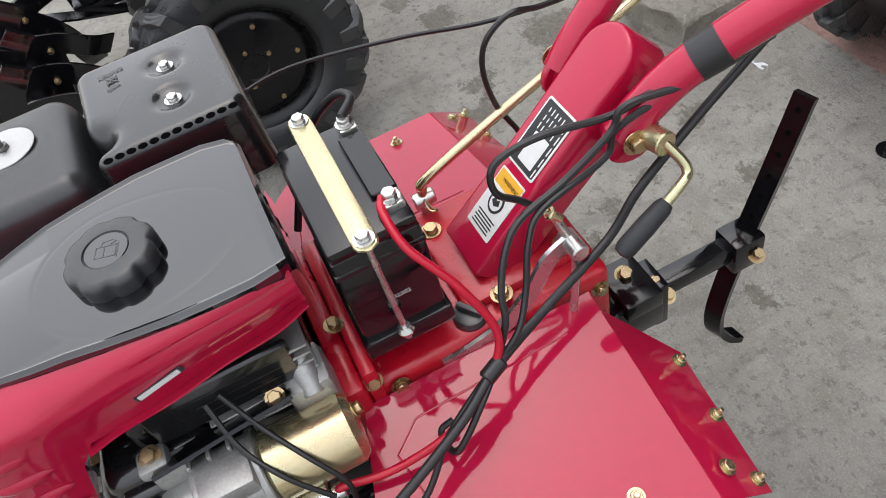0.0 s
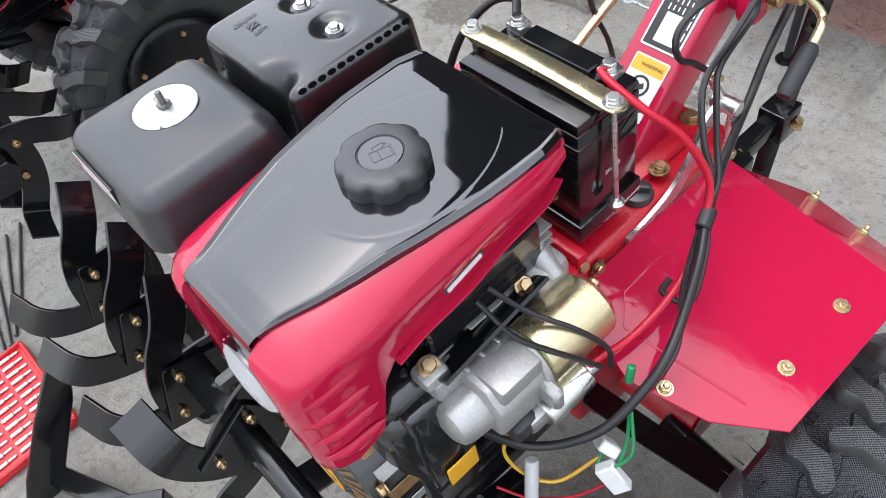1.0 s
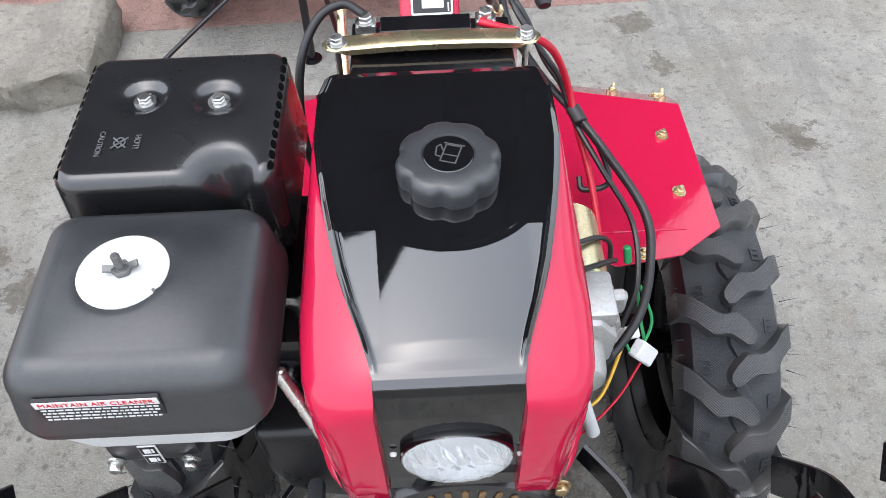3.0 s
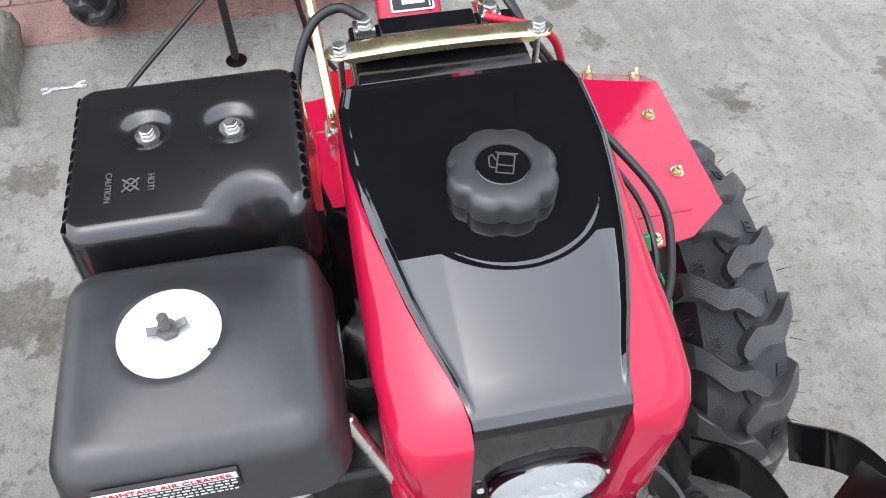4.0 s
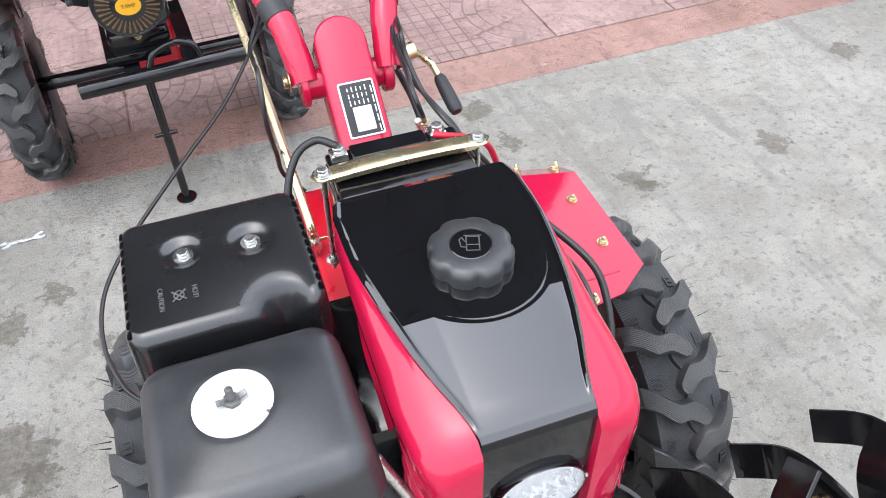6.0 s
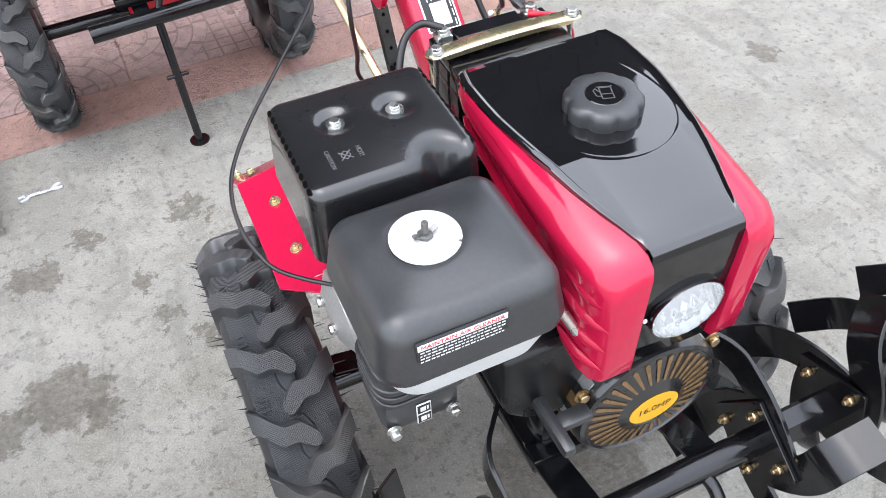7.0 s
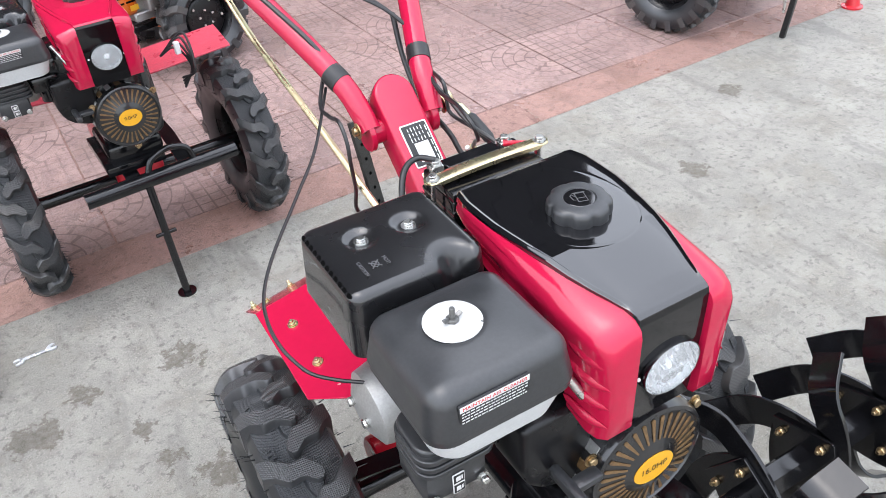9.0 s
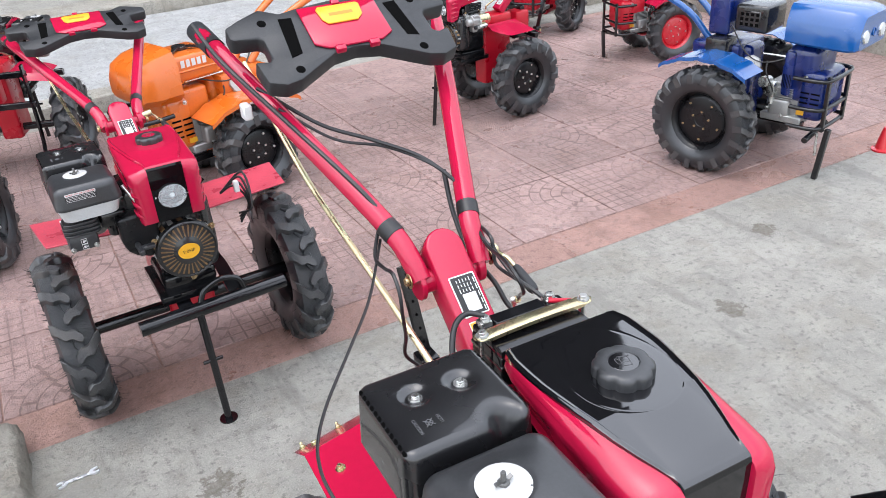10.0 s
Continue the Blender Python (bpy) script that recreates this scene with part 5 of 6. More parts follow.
# ---- front carrier bar with rotary tines ----
carrier = new("tine_carrier")
carrier.parent = tiller
tagged(carrier, "black steel front bar carrying rotary tines")
BY, BZ = -0.408, 0.498
part("cross_tube", join(rod((-0.19, BY, BZ), (0.19, BY, BZ), 0.0195, 22), rod((-0.62, BY, BZ), (-0.175, BY, BZ), 0.024, 6), rod((0.175, BY, BZ), (0.62, BY, BZ), 0.024, 6)), STEEL_BLACK, carrier)
for x in (-0.075, 0.105):
    part("carrier_arm", strap([(x, BY + 0.01, BZ + 0.004), (x, -0.30, 0.470), (x, -0.18, 0.440)], 0.045, 0.006, (1, 0, 0), 0), STEEL_BLACK, carrier)
part("push_loop", tube([(-0.045, BY - 0.01, BZ), (-0.030, BY - 0.035, BZ - 0.012), (0.0, BY - 0.056, BZ - 0.02), (0.055, BY - 0.066, BZ - 0.022), (0.085, BY - 0.055, BZ - 0.018), (0.092, BY - 0.030, BZ - 0.008), (0.088, BY - 0.01, BZ)], 0.0095, 12), STEEL_BLACK, carrier)
part("prop_stand", join(rod((0.02, BY + 0.005, BZ - 0.01), (0.10, BY - 0.017, 0.004), 0.0125, 16), lathe([(0, 0), (0.03, 0), (0.03, 0.004), (0, 0.004)], 20, pose(0.10, BY - 0.017, 0.0)), rod((0.030, BY, BZ - 0.07), (0.022, BY, BZ - 0.02), 0.018, 16)), STEEL_BLACK, carrier, "black tubular prop stand")
part("stand_pin", join(rod((-0.005, BY - 0.005, BZ - 0.045), (0.05, BY - 0.005, BZ - 0.040), 0.004, 8), tube([(0.045, BY, BZ - 0.04), (0.055, BY - 0.01, BZ - 0.03), (0.05, BY - 0.02, BZ - 0.05)], 0.0015, 6)), BRASS, carrier)


def tine_blade(turn, fold=70):
    """A sickle blade cut from flat bar: runs past the hub, sweeps round in its plane, then its end is folded sideways."""
    half_w, thick = 0.0260, 0.006
    rings, y, z, n = [], -0.046, 0.030, 16
    step = 0.152 / n
    for i in range(n + 1):
        a = radians(21 - 42 * (i / n) ** 1.2)
        t, w = Vector((0, math.cos(a), math.sin(a))), Vector((0, -math.sin(a), math.cos(a)))
        rings.append((Vector((0, y, z)), t, w))
        y, z = y + step * t.y, z + step * t.z
    p, t, w = rings[-1]
    side = Vector((turn, 0, 0))
    for i in range(1, 11):
        f = radians(fold) * min(1, i / 8)
        d = t * math.cos(f) + side * math.sin(f)
        p = p + d * (0.0065 if i < 9 else 0.018)
        rings.append((p, d, w))
    out = []
    for p, d, w in rings:
        nrm = d.cross(w)
        out.append([p + w * half_w * u + nrm * thick / 2 * v for u, v in ((-0.97, -1), (0.97, -1), (1, -0.7), (1, 0.7), (0.97, 1), (-0.97, 1), (-1, 0.7), (-1, -0.7))])
    return loft(out)


_tine = {(s, fold): mesh("tine", tine_blade(s, fold), STEEL_BLACK) for s in (-1, 1) for fold in (40, 70)}
_plate = mesh("tine_plate", slab(rounded(0.112, 0.112, 0.006), -0.003, 0.003, 0.001, 1, Euler((0, radians(90), 0)).to_matrix().to_4x4()), STEEL_BLACK)
for side in (-1, 1):
    for k, x in enumerate((0.178, 0.308, 0.440, 0.575)):
        tw = (32, 72, 69, 74)[k]
        share("tine_plate", _plate, carrier, pose(side * x, BY, BZ, tw))
        for j in range(4):
            # rear blades, and most of the innermost ones, are folded inwards; the others outwards
            sgn = -side if j == 3 or (k == 0 and j != 1) else side
            share("tine", _tine[sgn, 40 if j in (0, 3) else 70], carrier, pose(side * (x + 0.0065), BY, BZ, tw + 90 * j))
            a = radians(tw + 90 * j + 133)
            bolt(carrier, (side * (x + 0.0095), BY + 0.051 * math.cos(a), BZ + 0.051 * math.sin(a)), (side, 0, 0), BRASS, 0.0078, 0.0085, 0.0, 0.005)
            bolt(carrier, (side * (x - 0.003), BY + 0.051 * math.cos(a), BZ + 0.051 * math.sin(a)), (-side, 0, 0), BRASS, 0.0074, 0.0075, 0.0, 0.006)

# ---- battery ----
battery = new("battery")
battery.parent = tiller
tagged(battery, "black starter battery under a plated clamp bar")
part("case", rbox((-0.080, -0.036, 0.790), (0.080, 0.052, 0.918), 0.004), STEEL_BLACK, battery)
part("lid", rbox((-0.0785, -0.0345, 0.9155), (0.0785, 0.0505, 0.930), 0.003), STEEL_BLACK, battery)
part("band", rbox((-0.081, -0.037, 0.896), (0.081, 0.053, 0.903), 0.002), STEEL_BLACK, battery)
part("cell_cover", rbox((-0.050, 0.024, 0.9285), (0.040, 0.050, 0.9355), 0.0015, 1), STEEL_BLACK, battery)
for sx in (-1, 1):
    x = -0.064 if sx < 0 else 0.054
    part("terminal", join(rbox((x - 0.010, 0.030, 0.926), (x + 0.010, 0.048, 0.938), 0.0015), moved(hex_bolt(0.0072, 0.0085, 0.0098), pose(x, 0.038, 0.9378, 0, 0, 17 * sx))), ZINC, battery)


def bowed_bar():
    """A pressed clamp strap: rounded ends, turned-down edges, sprung upwards between its bolts."""
    rings = []
    for k in range(41):
        x = -0.104 + 0.208 * k / 40
        bow = 0.0032 * max(0.0, 1 - (x / 0.088) ** 2)
        half = 0.0118 if abs(x) < 0.093 else math.sqrt(max(1e-6, 0.0118 ** 2 - (abs(x) - 0.0922) ** 2))
        lip = 0.0045 * max(0.0, min(1.0, (0.088 - abs(x)) / 0.006))
        z = 0.9405 + bow
        rings.append([(x, -half, z - lip), (x, -half * 0.97, z + 0.0012), (x, -half * 0.88, z + 0.002), (x, half * 0.88, z + 0.002), (x, half * 0.97, z + 0.0012), (x, half, z - lip), (x, half * 0.87, z - lip), (x, half * 0.86, z), (x, -half * 0.86, z), (x, -half * 0.87, z - lip)])
    return loft(rings)


part("clamp_bar", bowed_bar(), GOLD, battery, "yellow-plated clamp bar")
for sx in (-1, 1):
    bolt(battery, (0.09 * sx, 0, 0.9425), (0, 0, 1), ZINC, 0.0068, 0.008, 0.010)
    part("clamp_rod", join(rod((0.09 * sx, 0, 0.943), (0.094 * sx, 0.003, 0.795), 0.0032, 10), lathe([(0, 0), (0.008, 0), (0.009, 0.004), (0.006, 0.009), (0, 0.009)], 12, pose(0.0936 * sx, 0.003, 0.806))), ZINC, battery)
text_curve("202302", 0.0075, WHITE, pose(0.0812, 0.012, 0.845, 90, 0, 90), battery, "date_print", 0.0001)
part("tray", join(rbox((-0.084, -0.040, 0.770), (0.084, 0.056, 0.794), 0.003)), STEEL_BLACK, tiller)



# ---- other machines built from the same castings ----
def copy_parts(names, dst, m, swap=None):
    """Copies of the named parts of the tiller, with their own pieces, under another thing."""
    made = {}
    for child in [c for c in tiller.children if c.name.split(".")[0] in names]:
        for o in (child, *child.children_recursive):
            made[o] = o.copy()
            scene.collection.objects.link(made[o])
            made[o].parent = made.get(o.parent, dst)
            if o is child:
                made[o].matrix_basis = m @ o.matrix_basis
            if swap and o.data and o.data.materials and o.data.materials[0].name in swap:
                made[o].data = recoloured(o.data, swap[o.data.materials[0].name])
    return made


_tinted = {}


def recoloured(data, mat):
    key = (data.name, mat.name)
    if key not in _tinted:
        _tinted[key] = data.copy()
        _tinted[key].materials[0] = mat
    return _tinted[key]


BASE_PARTS = {"hood", "fuel_tank", "headlight", "muffler", "air_cleaner", "gear_case", "column", "handlebar", "dash_panel", "engine", "starter_motor", "recoil_starter", "hitch", "shift_rod"}
FILM = material("red_paint_under_wrapping_film", (0.50, 0.06, 0.09), 0.35, coat=0.4, vary=0.35, scale=14, bump=0.5, bump_scale=30)
ORANGE = material("orange_paint", (0.62, 0.13, 0.012), 0.3, coat=0.6, vary=0.08, scale=8)
BLUE = material("blue_paint", (0.004, 0.075, 0.27), 0.2, coat=0.7, vary=0.08, scale=8)
BLUE_CAST = material("dark_blue_casting", (0.004, 0.015, 0.11), 0.3, coat=0.5, vary=0.12, scale=14)
RIM_RED = material("red_rim_paint", (0.50, 0.008, 0.02), 0.3, coat=0.5, vary=0.1)


def stand(parent, x, y, z_top, lean=0.0):
    part("prop_stand", join(rod((x, y + lean, z_top), (x, y, 0.004), 0.011, 14), lathe([(0, 0), (0.028, 0), (0.028, 0.004), (0, 0.004)], 20, pose(x, y, 0)), rod((x - 0.03, y + lean * 0.5, z_top * 0.55), (x + 0.03, y + lean * 0.5, z_top * 0.55), 0.006, 10)), STEEL_BLACK, parent, "black tubular prop stand")


# the smaller red tiller on the paving
small = thing("power_tiller", "small red power tiller on a prop stand on red paving", "power tiller", (-0.327, 1.605, 0), 3.7)
SC = 0.90
SM = Matrix.Translation((-0.035, -0.04, 0.0)) @ Matrix.Scale(SC, 4)
BARS = {"column", "handlebar", "dash_panel", "shift_rod"}
copy_parts(BASE_PARTS - BARS - {"starter_motor", "hitch", "gear_case", "fuel_tank"}, small, SM)
copy_parts({"fuel_tank"}, small, SM, {"gloss_black_paint": RED})
copy_parts(BARS, small, SM @ Matrix.Translation((0, 0.2, 0.8)) @ Matrix.Rotation(radians(-10), 4, "X") @ Matrix.Translation((0, -0.2, -0.8)))
text_curve("9.0HP", 0.0155, BLACK_INK, SM @ RC @ pose(0, 0, 0.0158), small, "power_rating", 0.0001)
for s, x in ((-1, -0.360), (1, 0.345)):
    wheel(small, x, -0.068, 0.265, s, R=0.265, width=0.115, rim_r=0.13, spin=7 + 5 * s)
part("axle", rod((-0.36, -0.068, 0.265), (0.35, -0.068, 0.265), 0.02, 16), STEEL_BLACK, small)
part("gear_case", join(rbox((-0.075, -0.10, 0.22), (0.075, 0.17, 0.66), 0.015, 3), rbox((-0.09, -0.09, 0.64), (0.09, 0.20, 0.675), 0.006, 2)), RED_CAST, small, "red painted cast gear case")
part("bumper_tube", join(rod((-0.20, -0.345, 0.375), (0.24, -0.335, 0.375), 0.022, 18)), STEEL_BLACK, small)
for x in (-0.06, 0.09):
    part("bumper_arm", strap([(x, -0.335, 0.385), (x, -0.20, 0.42), (x, -0.05, 0.42)], 0.04, 0.006, (1, 0, 0), 0), STEEL_BLACK, small)
part("bumper_loop", tube([(-0.02, -0.335, 0.39), (0.0, -0.33, 0.425), (0.05, -0.33, 0.445), (0.10, -0.33, 0.43), (0.115, -0.335, 0.39)], 0.009, 10), STEEL_BLACK, small)
stand(small, -0.030, -0.395, 0.38, 0.05)
for s in (-1, 1):
    part("fender", slab([(0.10 * s, 0.10), (0.44 * s, 0.06), (0.42 * s, -0.13), (0.10 * s, -0.10)][:: s], 0.555, 0.560, 0.001, 1, pose(0, 0, 0, 0, -6 * s, 0)), FILM, small, "fender still wrapped in crinkled film")
part("loose_wiring", join(*[tube([(0.13, -0.22, 0.66), (0.17 + 0.01 * k, -0.24, 0.68 + 0.012 * k), (0.20, -0.25 - 0.01 * k, 0.62), (0.17, -0.24, 0.56 + 0.01 * k)], 0.0035, 6) for k in range(4)]), CABLE, small)
part("plug", rbox((0.165, -0.26, 0.665), (0.18, -0.245, 0.70), 0.002, 1), WHITE, small)

# red tiller whose rear and wheel show beyond, and one further left
for at, turn, spin, sc, tr in (((1.788, 3.196, 0), -82, 5, 0.77, 0.23), ((-1.20, 2.93, 0), 168, 9, 0.78, 0.31), ((-0.74, 4.05, 0), 163, 2, 0.80, 0.32)):
    t2 = thing("power_tiller", "red power tiller parked on red paving", "power tiller", at, turn, "parked red tillers")
    rw = round(0.30 * sc, 3)
    copy_parts(BASE_PARTS - {"gear_case"}, t2, Matrix.Scale(sc, 4))
    part("gear_case", join(rbox((-0.065 * sc, -0.06 * sc, rw - 0.05), (0.065 * sc, 0.20 * sc, 0.74 * sc), 0.015, 3), rbox((-0.075 * sc, -0.07 * sc, 0.64 * sc), (0.075 * sc, 0.20 * sc, 0.745 * sc), 0.01, 2)), RED_CAST, t2)
    frame_h = part("hitch_frame", join(rbox((-0.22, 0.30, 0.40), (0.10, 0.33, 0.43), 0.003, 1), rbox((-0.20, 0.26, 0.55), (0.02, 0.29, 0.58), 0.003, 1)), STEEL_BLACK, t2)
    part("tine_shank", strap([(-0.20, 0.315, 0.62), (-0.20, 0.315, 0.40), (-0.20, 0.33, 0.22), (-0.20, 0.38, 0.12)], 0.036, 0.010, (0, 1, 0), 4), STEEL_BLACK, frame_h)
    part("hitch_head", rbox((-0.05, 0.20, 0.42), (0.05, 0.30, 0.56), 0.012, 2), RED_CAST, frame_h)
    for s in (-1, 1):
        wheel(t2, tr * s, 0.105, rw, s, R=rw, width=0.12, rim_r=round(rw * 0.5, 3), spin=spin)
    part("axle", rod((-tr, 0.105, rw), (tr, 0.105, rw), 0.02, 16), STEEL_BLACK, t2)
    for s in (-1, 1):
        fd2 = part("fender", fender(s), RED, t2)
        fd2.scale = (sc, sc, sc * 0.95)
    stand(t2, 0.0, -0.40, 0.40, 0.05)
    part("bumper_tube", join(rod((-0.2, -0.37, 0.40), (0.2, -0.37, 0.40), 0.02, 16), strap([(-0.08, -0.37, 0.40), (-0.08, -0.1, 0.40)], 0.04, 0.006, (1, 0, 0), 0), strap([(0.08, -0.37, 0.40), (0.08, -0.1, 0.40)], 0.04, 0.006, (1, 0, 0), 0)), STEEL_BLACK, t2)


def arched(x0, x1, y0, y1, z, drop, ribs=0):
    """A fender: a sheet arched over the wheel, with pressed ribs across it."""
    n, rings = 28, []
    for i in range(n + 1):
        u = i / n
        y = y0 + (y1 - y0) * u
        h = z - drop * (2 * u - 1) ** 2 + (0.006 * max(0, math.sin(u * ribs * 2 * math.pi)) if ribs else 0)
        rings.append([(x0, y, h), (x1, y, h), (x1, y, h - 0.02), (x1 - 0.003 * (1 if x1 > x0 else -1), y, h - 0.02), (x1 - 0.003 * (1 if x1 > x0 else -1), y, h - 0.003), (x0, y, h - 0.003)])
    return loft(rings)


def engine_dress(ob, R, paint, s, y0):
    """Petrol engine details on the side that is turned outwards (s = side)."""
    eng = new("engine")
    eng.parent = ob
    tagged(eng, "small petrol engine with bright castings")
    part("crankcase", join(rbox((-0.10, y0 - 0.22, R + 0.02), (0.10, y0, R + 0.20), 0.02, 3), rbox((-0.13, y0 - 0.20, R - 0.01), (0.13, y0 + 0.02, R + 0.03), 0.006, 1)), ALU, eng)
    part("fan_shroud", join(rbox((-0.125, y0 - 0.30, R + 0.02), (0.125, y0 - 0.16, R + 0.28), 0.035, 3), rbox((0.06 * s - 0.06, y0 - 0.20, R + 0.16), (0.06 * s + 0.06, y0 - 0.06, R + 0.30), 0.02, 3)), paint, eng)
    # slots are black blocks on the shroud, painting the dark inside
    for i in range(4):
        for j in range(2):
            part("shroud_slot", rbox((-0.003, -0.022, -0.004), (0.003, 0.022, 0.004), 0.001, 1, pose(0.1255 * s, y0 - 0.255 + 0.055 * j, R + 0.09 + 0.026 * i)), HOLE_SHADE, eng, smooth=False)
    part("carburettor", join(rod((0.10 * s, y0 + 0.01, R + 0.19), (0.165 * s, y0 + 0.01, R + 0.20), 0.030, 18), rbox((0.125 * s - 0.025, y0 - 0.05, R + 0.12), (0.125 * s + 0.025, y0 + 0.0, R + 0.20), 0.010, 2), rod((0.13 * s, y0 - 0.03, R + 0.08), (0.13 * s, y0 - 0.03, R + 0.13), 0.018, 14)), ZINC, eng, "bright carburettor")
    part("cover_cap", lathe([(0, 0.030), (0.022, 0.030), (0.026, 0.024), (0.050, 0.020), (0.055, 0.010), (0.052, 0), (0, 0)], 8, up_along((0.15 * s, y0 + 0.09, R + 0.27), (s, -0.15, 0.45))), ALU, eng, "round bright cover")
    part("valve_cover", rbox((0.09 * s - 0.04, y0 - 0.13, R + 0.02), (0.09 * s + 0.055, y0 - 0.02, R + 0.11), 0.014, 3), ALU, eng)
    for q in range(6):
        part("fin", rbox((0.08 * s - 0.05, y0 - 0.14, R + 0.115 + 0.011 * q), (0.08 * s + 0.06, y0 - 0.03, R + 0.118 + 0.011 * q), 0.001, 1), ALU, eng)
    for dy, dz in ((-0.02, 0.06), (-0.10, 0.03), (0.0, 0.14), (-0.20, 0.25)):
        bolt(eng, (0.14 * s, y0 + dy, R + dz), (s, 0, 0), ZINC, 0.008, 0.010, 0.012)
    part("fuel_pipe", tube([(0.12 * s, y0 + 0.02, R + 0.30), (0.16 * s, y0 - 0.0, R + 0.25), (0.155 * s, y0 - 0.04, R + 0.17), (0.12 * s, y0 - 0.03, R + 0.12)], 0.004, 8), CABLE, eng)
    part("control_wire", tube([(0.10 * s, y0 + 0.25, R + 0.45), (0.17 * s, y0 + 0.12, R + 0.34), (0.16 * s, y0 + 0.02, R + 0.30), (0.08 * s, y0 - 0.10, R + 0.33)], 0.0035, 8), CABLE, eng)
    part("link_rod", rod((0.10 * s, y0 - 0.16, R + 0.33), (0.12 * s, y0 + 0.05, R + 0.335), 0.005, 10), ZINC, eng)
    part("warning_decal", rbox((-0.001, -0.02, -0.012), (0.001, 0.02, 0.012), 0, 1, pose(0.1262 * s, y0 - 0.19, R + 0.06)), YELLOW, eng, smooth=False)
    return eng


def chassis(label, at, turn, paint, cast, rim_mat, R, tr, s, group="", fy=0.0):
    """Wheels, arched fenders, gear case, tube bumper and bars of a larger tiller."""
    ob = thing("power_tiller", label, "power tiller", at, turn, group)
    for k in (-1, 1):
        wheel(ob, tr * k, 0.0, R, k, R=R, width=0.15, rim_r=R * 0.56, rim_mat=rim_mat, spin=6 * k)
        part("fender", arched((tr - 0.13) * k, (tr + 0.06) * k, 0.26, -0.24, 2 * R + 0.055, 0.07, 5), paint, ob, "ribbed arched fender")
    part("axle", rod((-tr, 0, R), (tr, 0, R), 0.03, 16), STEEL_BLACK, ob)
    part("gear_case", join(rbox((-0.085, -0.10, R - 0.09), (0.085, 0.12, R + 0.35), 0.03, 3), rbox((-0.15, -0.06, R + 0.25), (0.15, 0.22, R + 0.36), 0.02, 2), rod((-0.22, 0, R), (0.22, 0, R), 0.055, 20)), cast, ob)
    for k in range(5):
        bolt(ob, (0.09 * s, -0.07 + 0.045 * (k % 3), R + 0.02 + 0.07 * k), (s, 0, 0), ZINC, 0.008, 0.010, 0.012)
    for k in (-1, 1):
        part("frame_rail", rbox((0.11 * k - 0.015, fy - 0.40, R - 0.02), (0.11 * k + 0.015, 0.0, R + 0.01), 0.003, 1), STEEL_BLACK, ob)
        part("handlebar", tube([(0.07 * k, 0.16, R + 0.36), (0.10 * k, 0.33, R + 0.52), (0.20 * k, 0.76, R + 0.72), (0.24 * k, 0.96, R + 0.78)], 0.018, 14), paint, ob)
    for zz, yy in ((0.00, fy - 0.50), (0.10, fy - 0.50), (0.25, fy - 0.51)):
        part("bumper_rail", tube([(-0.17, fy - 0.34, R + zz), (-0.17, yy + 0.05, R + zz), (-0.12, yy, R + zz), (0.12, yy, R + zz), (0.17, yy + 0.05, R + zz), (0.17, fy - 0.34, R + zz)], 0.011, 10), STEEL_BLACK, ob)
    for x in (-0.12, 0.12):
        part("bumper_post", rbox((x - 0.012, fy - 0.512, R - 0.02), (x + 0.012, fy - 0.494, R + 0.27), 0.003, 1), STEEL_BLACK, ob)
    part("tow_tube", rod((-0.21, fy - 0.46, R - 0.05), (0.03, fy - 0.46, R - 0.02), 0.016, 14), STEEL_BLACK, ob)
    part("prop_leg", rbox((-0.014, -0.014, 0), (0.014, 0.014, R - 0.01), 0.003, 1, pose(-0.10, fy - 0.50, 0.0, 5, 3, 0)), STEEL_BLACK, ob, "black square prop leg")
    part("leg_spring", rod((-0.125, fy - 0.49, R - 0.15), (-0.125, fy - 0.485, R - 0.03), 0.007, 10), ZINC, ob)
    return ob


def lamp_hood(ob, paint, y0, y1, z0, z1, w):
    """A boxy front hood with a bevelled face and two round lamps in shallow recesses."""
    rings = []
    for u, ww, za, zb in ((0.0, 0.90, 0.06, 0.86), (0.05, 0.97, 0.01, 0.94), (0.18, 1.0, 0.0, 1.0), (0.7, 1.0, 0.02, 1.04), (1.0, 0.94, 0.05, 1.03)):
        y, a, b, x = y0 + (y1 - y0) * u, z0 + (z1 - z0) * za, z0 + (z1 - z0) * zb, w * ww
        rings.append([(px * x, y, a + (b - a) * pz) for px, pz in ((0.93, 0), (1.0, 0.06), (1.0, 0.55), (0.96, 0.62), (0.82, 0.93), (0.70, 1.0), (-0.70, 1.0), (-0.82, 0.93), (-0.96, 0.62), (-1.0, 0.55), (-1.0, 0.06), (-0.93, 0))])
    hd = part("hood", loft(rings), paint, ob, "boxy painted hood with twin lamps")
    for k in (-1, 1):
        lm = up_along((k * w * 0.56, y0 - 0.001, z0 + (z1 - z0) * 0.36), (0, -1, 0.08))
        part("lamp", lathe([(0, 0.001), (0.016, 0.002), (0.026, 0.006), (0.031, 0.007), (0.033, 0.003), (0.033, -0.006)], 24, lm), ZINC, hd, "round clear lamp")
        part("lamp_lens", lathe([(0, 0.006), (0.012, 0.0055), (0.022, 0.0035), (0.026, 0.002)], 20, lm @ pose(0, 0, 0.004)), CLEAR_GREY, hd)
    part("hood_badge", lathe([(0.020, 0.0), (0.021, 0.004), (0.0185, 0.005), (0.017, 0.0)], 24, up_along((0, y0, z0 + (z1 - z0) * 0.40), (0, -1, 0.08))), paint, hd)
    return hd


